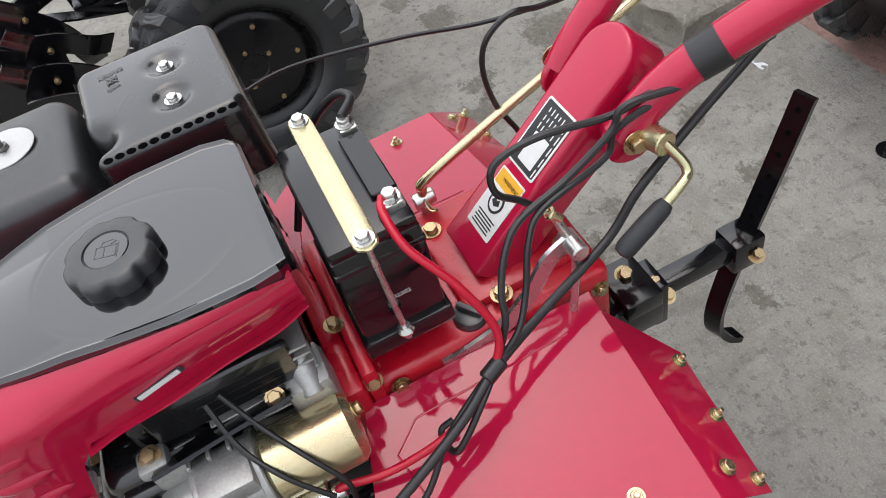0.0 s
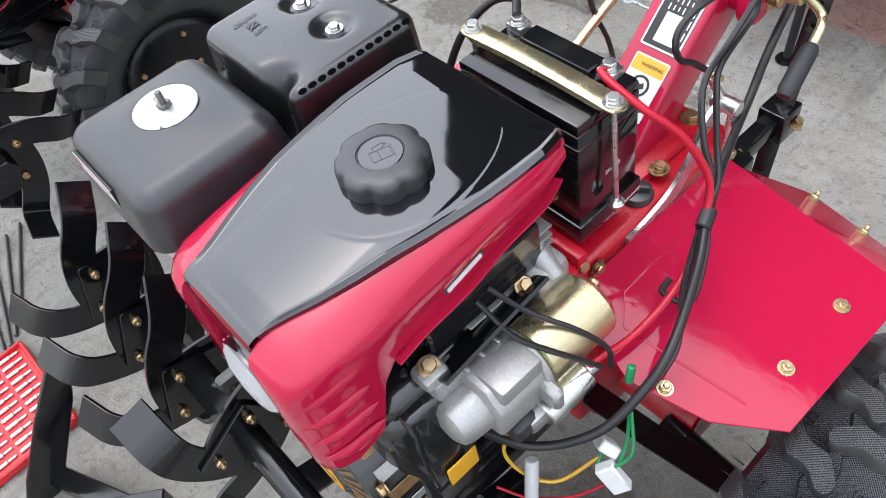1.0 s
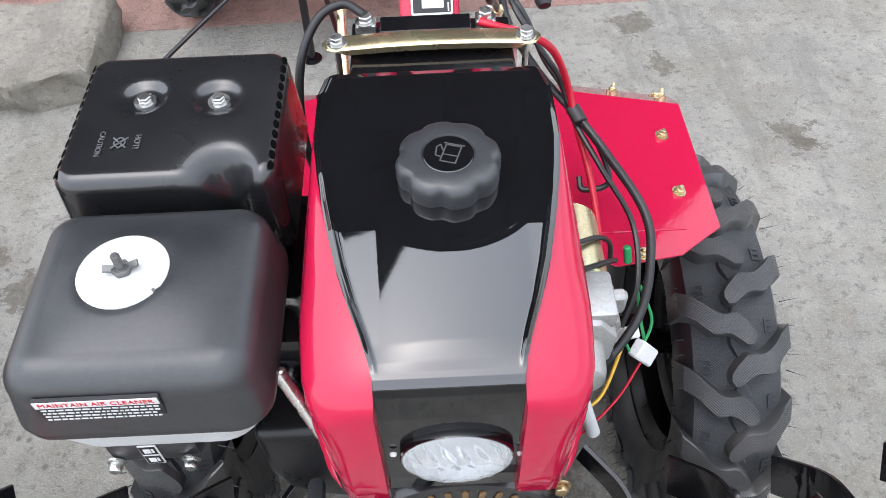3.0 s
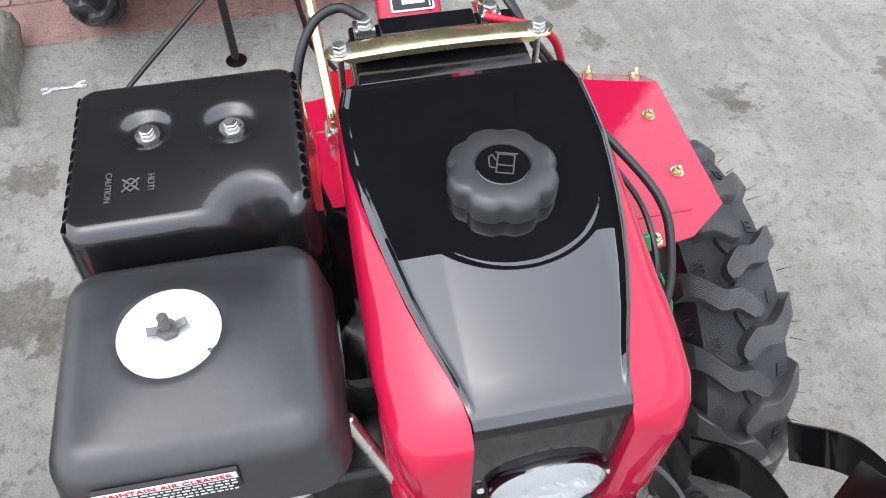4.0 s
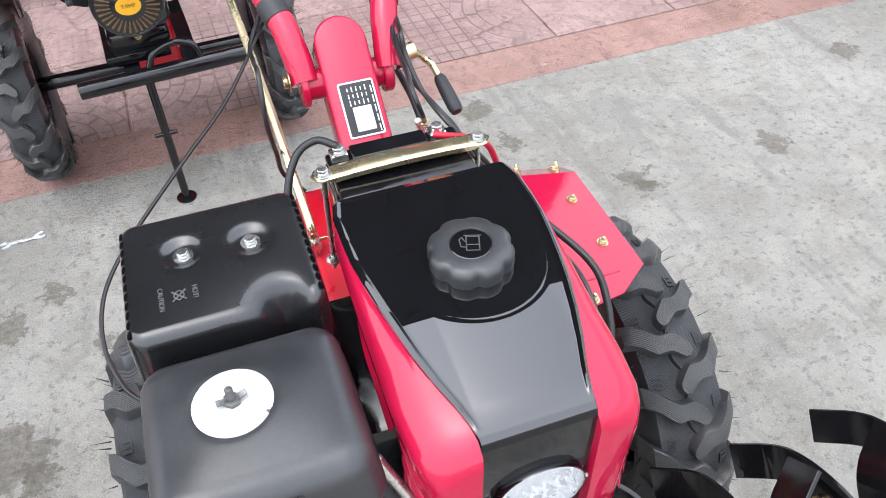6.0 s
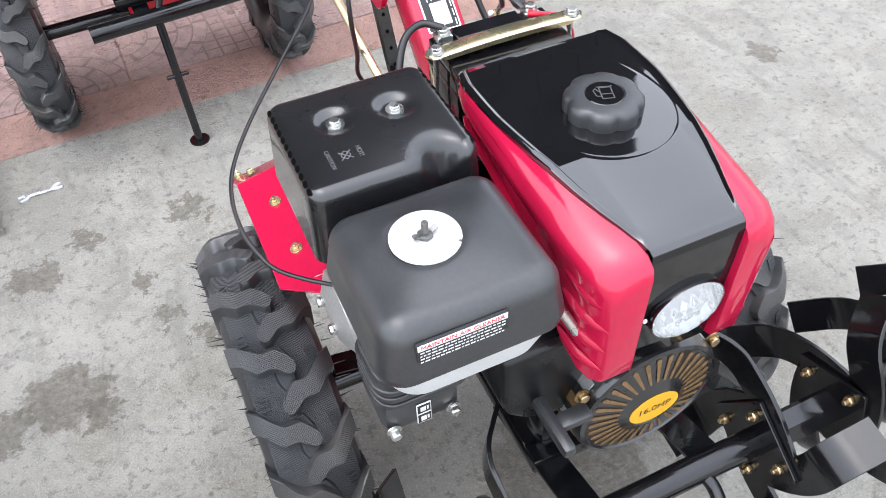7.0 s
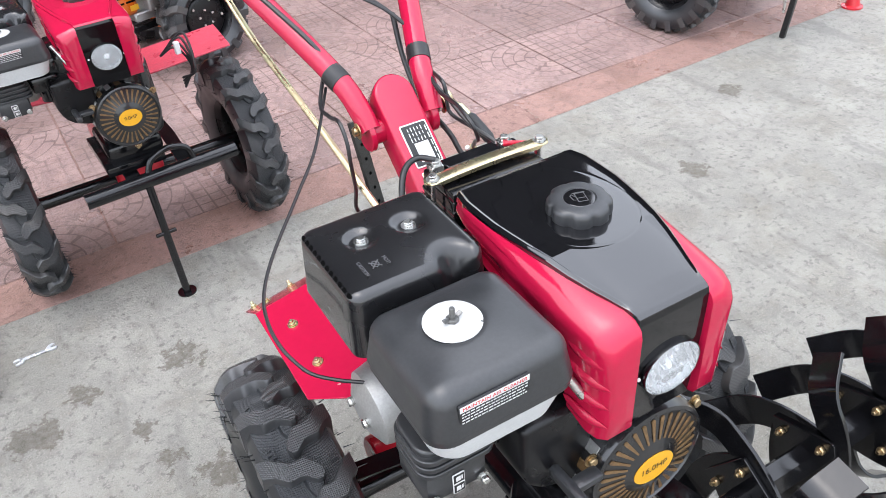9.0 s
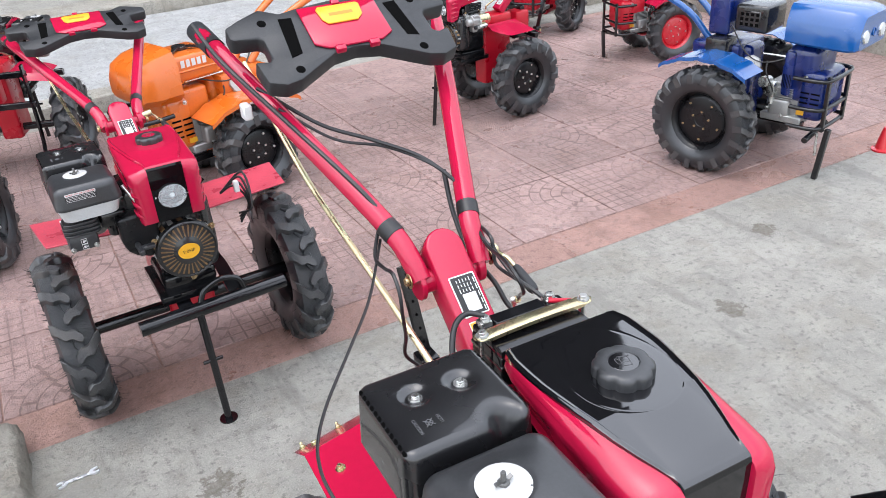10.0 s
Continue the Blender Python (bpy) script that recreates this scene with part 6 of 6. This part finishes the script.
RB = 0.29
blue = chassis("blue power tiller with twin lamps and tube bumper", (2.462, 1.895, 0), 16, BLUE, BLUE_CAST, RIM_BLACK, RB, 0.35, -1, fy=-0.04)
engine_dress(blue, RB, BLUE_CAST, -1, -0.23)
lamp_hood(blue, BLUE, -0.66, -0.30, RB + 0.41, RB + 0.60, 0.175)
part("fan_shroud", join(rbox((-0.12, -0.47, RB + 0.10), (0.14, -0.30, RB + 0.40), 0.05, 4), rbox((-0.135, -0.36, RB + 0.13), (0.12, -0.30, RB + 0.37), 0.02, 2)), BLUE_CAST, blue, "dark blue rounded fan shroud")
# black strips paint the dark of the slots, here and on the silencer
for j in range(6):
    part("shroud_slot", rbox((-0.137, -0.352 + 0.008 * j, RB + 0.18), (-0.1345, -0.349 + 0.008 * j, RB + 0.25), 0.0005, 1), HOLE_SHADE, blue, smooth=False)
part("silencer", join(rbox((-0.16, -0.20, RB + 0.44), (0.05, -0.02, RB + 0.58), 0.018, 3), rbox((-0.165, -0.16, RB + 0.47), (-0.155, -0.06, RB + 0.55), 0.004, 1)), SATIN, blue, "black boxed silencer")
for i in range(3):
    for j in range(4):
        part("silencer_slot", rbox((-0.168, -0.155 + 0.028 * j, RB + 0.475 + 0.026 * i), (-0.1645, -0.138 + 0.028 * j, RB + 0.490 + 0.026 * i), 0.001, 1), HOLE_SHADE, blue, smooth=False)
part("side_tank", rbox((-0.14, 0.02, RB + 0.40), (0.10, 0.14, RB + 0.62), 0.02, 3), BLUE_CAST, blue)
part("tool_box", rbox((-0.22, -0.02, RB + 0.30), (-0.10, 0.10, RB + 0.40), 0.006, 2), SATIN, blue, "black box behind the engine")

orange = chassis("orange power tiller with boxed fuel tank on red paving", (0.196, 3.10, 0), -72, ORANGE, ORANGE, RIM_BLACK, 0.22, 0.26, 1)
engine_dress(orange, 0.255, ORANGE, 1, -0.06)
tank_o = part("fuel_tank", join(rbox((-0.13, -0.27, 0.545), (0.13, -0.02, 0.665), 0.022, 3), rbox((-0.138, -0.278, 0.590), (0.138, -0.012, 0.600), 0.004, 1)), ORANGE, orange, "orange boxed fuel tank")
part("tank_strap", strap([(0.10, -0.26, 0.667), (0.02, -0.14, 0.680), (0.10, -0.03, 0.668)], 0.018, 0.010, (1, 0, 0), 4), SATIN, tank_o)
part("tank_cap", lathe([(0.034, 0), (0.036, 0.004), (0.036, 0.016), (0.030, 0.020), (0, 0.020)], 20, pose(0.0, -0.14, 0.664)), SATIN, tank_o)
for k in range(5):
    part("lettering_bar", rbox((0.1302, -0.215 + 0.028 * k, 0.612), (0.1312, -0.196 + 0.028 * k, 0.645), 0, 1), WHITE, tank_o, smooth=False)
rings_o = [[(x * w, y, z0 + (z1 - z0) * h) for x, h in ((0.13, 0), (0.16, 0.15), (0.16, 0.7), (0.13, 0.95), (0.08, 1.0), (-0.08, 1.0), (-0.13, 0.95), (-0.16, 0.7), (-0.16, 0.15), (-0.13, 0))] for y, w, z0, z1 in ((-0.47, 0.8, 0.55, 0.66), (-0.45, 0.95, 0.53, 0.70), (-0.38, 1.05, 0.52, 0.735), (-0.27, 1.08, 0.52, 0.755))]
tank_o.matrix_basis = Matrix.Translation((0, -0.02, 0.045))
part("front_hood", loft(rings_o), ORANGE, orange, "orange front hood")
part("rear_shield", rbox((-0.16, 0.02, 0.50), (0.17, 0.20, 0.535), 0.008, 2), ORANGE, orange)

redr = chassis("red power tiller with red wheel rims", (3.385, 3.50, 0), -101, RED, RED_CAST, RIM_RED, 0.27, 0.27, 1)
engine_dress(redr, 0.27, RED_CAST, 1, -0.16)
lamp_hood(redr, RED, -0.45, -0.10, 0.68, 0.86, 0.17)
redb = chassis("red power tiller parked at the back", (3.20, 4.65, 0), -60, RED, RED_CAST, RIM_BLACK, 0.26, 0.30, -1)
engine_dress(redb, 0.26, RED_CAST, -1, -0.16)
lamp_hood(redb, RED, -0.45, -0.10, 0.66, 0.84, 0.17)

for ob, size in ((blue, 0.88), (redr, 0.76), (redb, 0.78)):
    ob.matrix_world = ob.matrix_world @ Matrix.Scale(size, 4)

# ---- paving, kerb, road ----
PA = radians(1.6)
PO = Vector((-0.955, 1.372))


def on_paving(u, v):
    return (PO.x + u * math.cos(PA) - v * math.sin(PA), PO.y + u * math.sin(PA) + v * math.cos(PA))


pavement = new("pavement", mesh("pavement", slab([on_paving(-3.0, 0.0), on_paving(9.0, 0.0), on_paving(9.0, 3.4), on_paving(-3.0, 3.1)], 0.0005, 0.002, 0, 1), PAVING, False))
tagged(pavement, "red concrete paving with a smooth worn border", "pavement", kind="structure")
tile_me = mesh("paving_tile", slab([(-0.247, -0.247), (0.247, -0.247), (0.247, 0.247), (-0.247, 0.247)], 0.0, 0.005, 0.0025, 1, top_only=True), TILE)
for i in range(22):
    for j in range(6):
        x, y = on_paving(-2.0 + 0.5 * i + 0.25, 0.20 + 0.5 * j + 0.25)
        rr = random.Random(i * 31 + j)
        share("paving_tile", tile_me, pavement, pose(x, y, 0.002 + rr.uniform(0, 0.0012), rr.uniform(-0.15, 0.15), rr.uniform(-0.15, 0.15), math.degrees(PA) + rr.choice((0, 90, 180, 270))))
kerb = new("kerb", mesh("kerb", rbox((-8, 4.72, -0.05), (14, 4.95, 0.11), 0.012, 2, pose(0, 0, 0, 0, 0, 5)), PLAIN_CONCRETE))
tagged(kerb, "worn concrete kerb along the road", "kerb", kind="structure")
road = new("road", mesh("road", rbox((-30, 4.96, -0.05), (40, 7.7, 0.004), 0, 1, pose(0, 0, 0, 0, 0, 5)), ASPHALT))
tagged(road, "pale worn asphalt street", "road", kind="structure")
kerb2 = new("kerb", mesh("kerb_far", rbox((-30, 7.71, -0.05), (40, 8.3, 0.13), 0.012, 2, pose(0, 0, 0, 0, 0, 5)), PLAIN_CONCRETE))
tagged(kerb2, "concrete kerb across the road", "kerb", kind="structure")

bank = new("wall_side", mesh("wall_side", rbox((4.35, 1.6, -0.05), (4.75, 9.0, 0.42), 0.02, 2, pose(0, 0, 0, 0, 0, -2)), PLAIN_CONCRETE))
tagged(bank, "low rough concrete retaining wall beside the paving", "wall", kind="structure")

# unseen dark block added for the dark reflection in the tank; form guessed
FACADE = material("dark_block_facade", (0.016, 0.015, 0.014), 0.85, vary=0.25, scale=0.8, spec=0.2)


def unseen_block(at, turn, x0, x1, high):
    """An unseen tall block of guessed form, with a flat roof and rows of windows on the face towards the yard."""
    ob = thing("apartment_building", "unseen tall dark block added to be mirrored in the tank", "building", at, turn, "blocks round the yard")
    part("wall", rbox((x0, 0, 0), (x1, 10, high), 0.05, 1), FACADE, ob)
    part("roof", rbox((x0 - 0.3, -0.3, high), (x1 + 0.3, 10.3, high + 0.4), 0.05, 1), SATIN, ob)
    for i in range(int((x1 - x0 - 2) / 3.9)):
        for j in range(int((high - 1) / 2.9)):
            share("window", win, ob, pose(x0 + 2.8 + 3.9 * i, 0, 2.0 + 2.9 * j))
    return ob


win = mesh("window", rbox((-0.7, -0.06, -0.8), (0.7, 0.02, 0.8), 0.02, 1), FACADE)
unseen_block((-6.2, 19.0, 0), 18, -14.5, 34, 41.0)


# ---- cables of the tiller ----
part("wiring_harness", join(
    tube([(0.10, 0.46, 1.0), (0.088, 0.407, 0.935), (0.085, 0.345, 0.880), (0.098, 0.272, 0.838), (0.108, 0.228, 0.800), (0.138, 0.140, 0.788), (0.171, 0.066, 0.787), (0.198, 0.015, 0.775), (0.228, -0.060, 0.762), (0.232, -0.105, 0.738), (0.216, -0.157, 0.697), (0.165, -0.205, 0.668), (0.118, -0.248, 0.735), (0.080, -0.268, 0.800)], 0.0050, 10),
    rod((0.176, 0.052, 0.785), (0.168, 0.074, 0.790), 0.0085, 14)), CABLE, tiller, "taped black wiring loom")
part("branch_cable", tube([(0.1, 0.40, 0.957), (0.09, 0.332, 0.936), (0.080, 0.262, 0.937), (0.080, 0.244, 0.9135), (0.085, 0.191, 0.8875), (0.095, 0.137, 0.8775), (0.11, 0.111, 0.862), (0.13, 0.093, 0.837), (0.145, 0.086, 0.8155), (0.158, 0.066, 0.786), (0.182, 0.035, 0.770), (0.197, -0.005, 0.737), (0.167, -0.010, 0.730), (0.164, 0.005, 0.735)], 0.0036, 8), CABLE, tiller)
part("branch_cable", tube([(0.094, 0.402, 0.950), (0.083, 0.332, 0.931), (0.078, 0.254, 0.9135), (0.080, 0.237, 0.8855), (0.095, 0.161, 0.8776), (0.11, 0.1355, 0.861), (0.13, 0.116, 0.82), (0.15, 0.093, 0.797), (0.160, 0.058, 0.778), (0.187, -0.005, 0.755), (0.217, -0.055, 0.720), (0.214, -0.12, 0.695), (0.197, -0.15, 0.655)], 0.0034, 8), CABLE, tiller)
part("looped_cable", tube([(0.1, 0.4016, 0.965), (0.085, 0.341, 0.9465), (0.075, 0.289, 0.932), (0.070, 0.251, 0.923), (0.062, 0.186, 0.930), (0.058, 0.147, 0.924), (0.060, 0.130, 0.911), (0.066, 0.131, 0.890), (0.072, 0.149, 0.876), (0.080, 0.171, 0.853)], 0.0036, 8), CABLE, tiller)
part("cable_end", join(rod((0.079, 0.168, 0.856), (0.084, 0.183, 0.838), 0.0048, 10), rod((0.080, 0.172, 0.851), (0.0812, 0.1755, 0.847), 0.0075, 6)), GOLD, tiller)
part("positive_cable", tube([(0.054, 0.036, 0.938), (0.070, 0.030, 0.936), (0.105, 0.034, 0.920), (0.135, 0.060, 0.880), (0.158, 0.078, 0.820), (0.170, 0.055, 0.775), (0.182, 0.005, 0.742), (0.182, -0.060, 0.728), (0.174, -0.110, 0.730), (0.170, -0.122, 0.722)], 0.0042, 10), CABLE_RED, tiller, "thick red battery cable")
part("earth_cable", tube([(-0.064, 0.037, 0.944), (-0.085, 0.055, 0.945), (-0.112, 0.045, 0.935), (-0.132, 0.015, 0.90), (-0.135, -0.02, 0.84), (-0.12, -0.05, 0.78)], 0.0046, 10), CABLE, tiller)
part("throttle_cable", tube([(-0.070, 0.40, 0.965), (-0.115, 0.335, 0.925), (-0.12, 0.285, 0.924), (-0.12, 0.2486, 0.931), (-0.123, 0.2185, 0.909), (-0.125, 0.21, 0.870), (-0.12, 0.2168, 0.82), (-0.115, 0.2386, 0.765), (-0.09, 0.225, 0.735)], 0.0034, 8), CABLE, tiller)
part("clutch_cable", tube([(-0.09, 0.365, 0.935), (-0.166, 0.248, 0.899), (-0.234, 0.168, 0.878), (-0.307, 0.092, 0.848), (-0.345, 0.037, 0.832), (-0.359, -0.008, 0.822), (-0.360, -0.050, 0.812), (-0.352, -0.083, 0.803), (-0.340, -0.107, 0.796), (-0.315, -0.130, 0.791), (-0.285, -0.154, 0.789), (-0.22, -0.20, 0.775)], 0.0026, 8), CABLE, tiller, "thin cable to the carburettor")
part("bridge_cable", tube([(-0.19, 0.68, 1.16), (-0.10, 0.60, 1.09), (-0.02, 0.53, 1.06), (0.05, 0.46, 1.03), (0.095, 0.39, 0.985)], 0.004, 8), CABLE, tiller)
part("bridge_cable", tube([(-0.17, 0.62, 1.13), (-0.08, 0.58, 1.06), (0.0, 0.52, 1.045), (0.06, 0.44, 1.02), (0.097, 0.38, 0.98)], 0.003, 8), CABLE, tiller)
part("bar_cable", tube([(-0.255, 0.86, 1.26), (-0.23, 0.76, 1.20), (-0.165, 0.59, 1.11), (-0.10, 0.42, 1.02), (-0.075, 0.36, 0.97)], 0.0045, 8), CABLE, tiller)
part("bar_cable", tube([(0.24, 0.78, 1.22), (0.205, 0.68, 1.12), (0.14, 0.50, 1.02), (0.10, 0.40, 0.96)], 0.004, 8), CABLE, tiller)
part("plug", rbox((-0.228, 0.66, 1.105), (-0.210, 0.69, 1.135), 0.003, 1), WHITE, tiller, "white wiring plug")
part("starter_lead", tube([(0.10, -0.17, 0.845), (0.13, -0.15, 0.812), (0.165, -0.125, 0.790), (0.185, -0.105, 0.755), (0.190, -0.105, 0.725)], 0.0028, 8), CABLE, tiller)
part("starter_lead", tube([(0.10, -0.185, 0.840), (0.135, -0.175, 0.806), (0.170, -0.15, 0.782), (0.19, -0.12, 0.745)], 0.0028, 8), CABLE, tiller)
GREEN = material("green_insulation", (0.01, 0.22, 0.07), 0.4, vary=0.1)
WIRE_Y = material("yellow_wire", (0.62, 0.36, 0.03), 0.4, vary=0.1)
part("wiring_plug", rbox((-0.011, -0.007, -0.02), (0.011, 0.007, 0.02), 0.002, 1, pose(0.204, -0.140, 0.622, 30, 25, 20)), WHITE, tiller, "white plastic plug")
part("wiring_plug", rbox((-0.011, -0.007, -0.02), (0.011, 0.007, 0.02), 0.002, 1, pose(0.228, -0.158, 0.610, -20, -30, 50)), WHITE, tiller, "white plastic plug")
part("green_wire", join(tube([(0.215, -0.12, 0.69), (0.222, -0.13, 0.65), (0.228, -0.15, 0.625)], 0.002, 6), tube([(0.218, -0.12, 0.69), (0.235, -0.14, 0.645), (0.215, -0.165, 0.62), (0.205, -0.15, 0.625)], 0.0018, 6), rod((0.200, -0.100, 0.735), (0.203, -0.107, 0.715), 0.0045, 10)), GREEN, tiller)
part("yellow_wire", tube([(0.205, -0.15, 0.615), (0.18, -0.19, 0.575), (0.15, -0.21, 0.575), (0.13, -0.22, 0.62), (0.135, -0.205, 0.68)], 0.0022, 6), WIRE_Y, tiller)
part("red_wire", tube([(0.225, -0.165, 0.60), (0.20, -0.19, 0.565), (0.16, -0.22, 0.545), (0.13, -0.24, 0.56)], 0.0016, 6), CABLE_RED, tiller)
part("capacitor", rod((0.150, -0.20, 0.60), (0.168, -0.225, 0.545), 0.008, 14), CLEAR_GREY, tiller)
part("yellow_tag", rbox((0.116, -0.285, 0.624), (0.1185, -0.245, 0.660), 0.001, 1), YELLOW, tiller)
text_curve("16.0HP", 0.0155, BLACK_INK, RC @ pose(0, 0, 0.0158, 0, 0, 0), recoil, "power_rating", 0.0001)

# where each assembly sits against the frame of the machine
SEAT = {
    "muffler": (0.001, -0.002, 0.011), "air_cleaner": (0.002, -0.003, 0.018), "recoil_starter": (-0.004, -0.005, -0.003), "starter_motor": (-0.008, -0.004, -0.002),
    "engine": (-0.008, 0.0, -0.006), "gear_case": (-0.009, -0.004, -0.014), "column": (-0.0115, -0.0035, -0.0175), 
    "hitch": (-0.012, -0.027, -0.005), "tine_carrier": (0.0, 0.0025, -0.009), "battery": (0.0, 0.0, -0.003), "fuel_tank": (0.0, 0.0, -0.001), "hood": (0.0, 0.0, -0.001),
    "wiring_harness": (-0.008, -0.005, -0.005), "positive_cable": (-0.006, -0.004, -0.004), "starter_lead": (-0.008, -0.004, -0.002),
}
for child in tiller.children:
    kind = child.name.split(".")[0]
    if kind == "fender":
        side = -1 if child.bound_box[0][0] < -0.2 else 1
        child.matrix_basis = Matrix.Translation((-0.0095 * side, -0.006, -0.013))
    elif kind == "dash_panel":
        child.matrix_basis = Matrix.Translation((-0.004, -0.008, 0.002)) @ Matrix.Diagonal((0.89, 1, 1, 1))
    elif kind == "handlebar":
        child.matrix_basis = Matrix.Translation((-0.0105, 0.270, 0.880)) @ Matrix.Rotation(radians(-2.0), 4, "Z") @ Matrix.Translation((0, -0.277, -0.884))
    elif kind in SEAT:
        child.matrix_basis = Matrix.Translation(SEAT[kind]) @ child.matrix_basis


# ---- the tiller beside it ----
neighbour = copy_thing(tiller, pose(-1.605, -0.03, 0))
tagged(neighbour, "red power tiller with black tines parked alongside", "power tiller")

# ---- things on the ground ----
CASE_RED = material("red_case_plastic", (0.55, 0.02, 0.025), 0.4, vary=0.1, scale=12)
case = thing("socket_set", "open red plastic case of socket bits", "tool case", (-0.955, -0.745, 0), 2)
part("tray", join(rbox((-0.15, -0.10, 0.0), (0.15, 0.10, 0.018), 0.006, 2), rbox((-0.15, -0.10, 0.012), (-0.138, 0.10, 0.026), 0.004, 1), rbox((0.138, -0.10, 0.012), (0.15, 0.10, 0.026), 0.004, 1), rbox((-0.15, 0.09, 0.012), (0.15, 0.10, 0.026), 0.004, 1)), CASE_RED, case)
part("lid", rbox((-0.15, -0.31, 0.0), (0.15, -0.108, 0.022), 0.006, 2), CASE_RED, case)
bit = mesh("socket_bit", join(rod((0, 0, 0), (0, 0.03, 0), 0.005, 10), rod((0, 0.03, 0), (0, 0.05, 0), 0.0032, 8)), ZINC)
for i in range(11):
    for j in range(3):
        share("socket_bit", bit, case, pose(-0.125 + 0.025 * i, -0.085 + 0.058 * j, 0.021))

plough = thing("plough_blade", "tall black steel ridger blade leaning upright with a welded bracket", "plough blade", (-0.70, -0.70, 0))


def leaning_blade():
    """A tapering plate that stands on its lower edge and leans; outline in its own plane, rounded at the tip."""
    outline = [(-0.120, 0.0), (-0.030, 0.0), (0.002, 0.06), (0.100, 0.20), (0.134, 0.270), (0.142, 0.305), (0.134, 0.320), (0.112, 0.314), (0.020, 0.205), (-0.070, 0.085)]
    return slab(outline, -0.004, 0.004, 0.002, 1, Matrix(((0, 0, 1, 0), (1, 0, 0, 0), (0, 1, 0, 0), (0, 0, 0, 1))))


part("blade", leaning_blade(), STEEL_BLACK, plough)
part("shank", rbox((0.0, -0.020, 0.0), (0.185, 0.022, 0.045), 0.003, 1, pose(-0.005, -0.028, 0.0, 0, 0, 24)), STEEL_BLACK, plough)
part("bracket", rbox((-0.075, -0.012, 0.0), (0.085, 0.012, 0.055), 0.003, 1, pose(0.155, 0.045, 0.0, 0, 0, 55)), STEEL_BLACK, plough)

STEEL_ROD = material("dull_steel_rod", (0.10, 0.098, 0.095), 0.4, metal=0.6, vary=0.3, scale=30)
for k, (x, y, a, ln) in enumerate(((0.30, -0.525, -78, 0.24), (0.345, -0.505, -76, 0.27), (0.435, -0.515, -74, 0.30), (0.519, -0.508, -79, 0.33), (0.555, -0.512, -80, 0.34), (0.592, -0.516, -81, 0.34), (0.25, -0.55, -70, 0.22))):
    r = thing("steel_rod", "thin dark steel rod lying on concrete", "steel rod", (x, y, 0.005), a, "loose rods")
    part("shaft", rod((0, 0, 0), (ln, 0, 0), 0.005, 10), STEEL_ROD, r)
for k in range(7):
    r = thing("steel_rod", "thin dark steel rod lying on concrete", "steel rod", (-1.50 + 0.012 * k, -0.50 - 0.045 * k, 0.005), 4 * k - 22, "loose rods")
    part("shaft", rod((0, 0, 0), (0.36, 0, 0), 0.005, 10), STEEL_ROD, r)

BRIGHT = material("bright_chrome_steel", (0.78, 0.80, 0.82), 0.3, metal=0.6, vary=0.08, scale=30)
spanner = thing("spanner", "bright double open-ended spanner on concrete", "spanner", (-0.776, 1.180, 0), 2)
jaw = [(0.0, -0.005), (0.010, -0.0125), (0.024, -0.012), (0.029, -0.007), (0.016, -0.0045), (0.013, 0.0), (0.016, 0.0045), (0.029, 0.007), (0.024, 0.012), (0.010, 0.0125), (0.0, 0.005)]
part("handle", rbox((-0.034, -0.0050, 0.001), (0.034, 0.0050, 0.0065), 0.0015, 1), BRIGHT, spanner)
for e in (0, 180):
    part("jaw", slab(jaw, 0.0, 0.0075, 0.001, 1, pose(0, 0, 0, 0, 0, e) @ pose(0.030, 0, 0, 0, 0, 15)), BRIGHT, spanner)

lump = thing("concrete_lump", "broken block of rough brownish concrete", "concrete lump", (-1.11, 1.24, 0), 6)
lb = rbox((-0.24, -0.20, -0.02), (0.20, 0.14, 0.105), 0.008, 1)
bmesh.ops.subdivide_edges(lb, edges=[e for e in lb.edges if e.calc_length() > 0.05], cuts=14, use_grid_fill=True)
for v in lb.verts:
    v.co += Vector((0.030, 0.030, 0.018)) * noise.noise(v.co * 9) + Vector((0.010, 0.010, 0.006)) * noise.noise(v.co * 38)
    v.co.x += 0.25 * (0.1 - v.co.z) if v.co.x > 0.1 else 0
part("lump", lb, PLAIN_CONCRETE, lump)
# red conical vessel, simplified to a plain cone
cone = thing("traffic_cone", "small red conical vessel on the yard", "cone", (3.05, 1.46, 0))
part("shell", lathe([(0.05, 0.0), (0.05, 0.008), (0.034, 0.012), (0.012, 0.12), (0, 0.12)], 20), RIM_RED, cone)
rnd = random.Random(11)
pebbles = bmesh.new()
for k in range(900):
    a, d = rnd.uniform(0, 2 * math.pi), rnd.uniform(0.4, 3.2)
    x, y = d * math.cos(a), d * math.sin(a)
    if y > 1.4:
        continue
    r = rnd.uniform(0.0012, 0.0045)
    vs = [pebbles.verts.new((x + r * p[0], y + r * p[1], max(0, r * p[2] * 0.8))) for p in ((1, 0, 0), (0, 1, 0), (-1, 0, 0), (0, -1, 0), (0.2, 0.1, 1))]
    for i in range(4):
        pebbles.faces.new((vs[i], vs[(i + 1) % 4], vs[4]))
grit = new("grit", mesh("grit", pebbles, PLAIN_CONCRETE))
tagged(grit, "scattered grit and small stones on the concrete", "grit", kind="stuff")
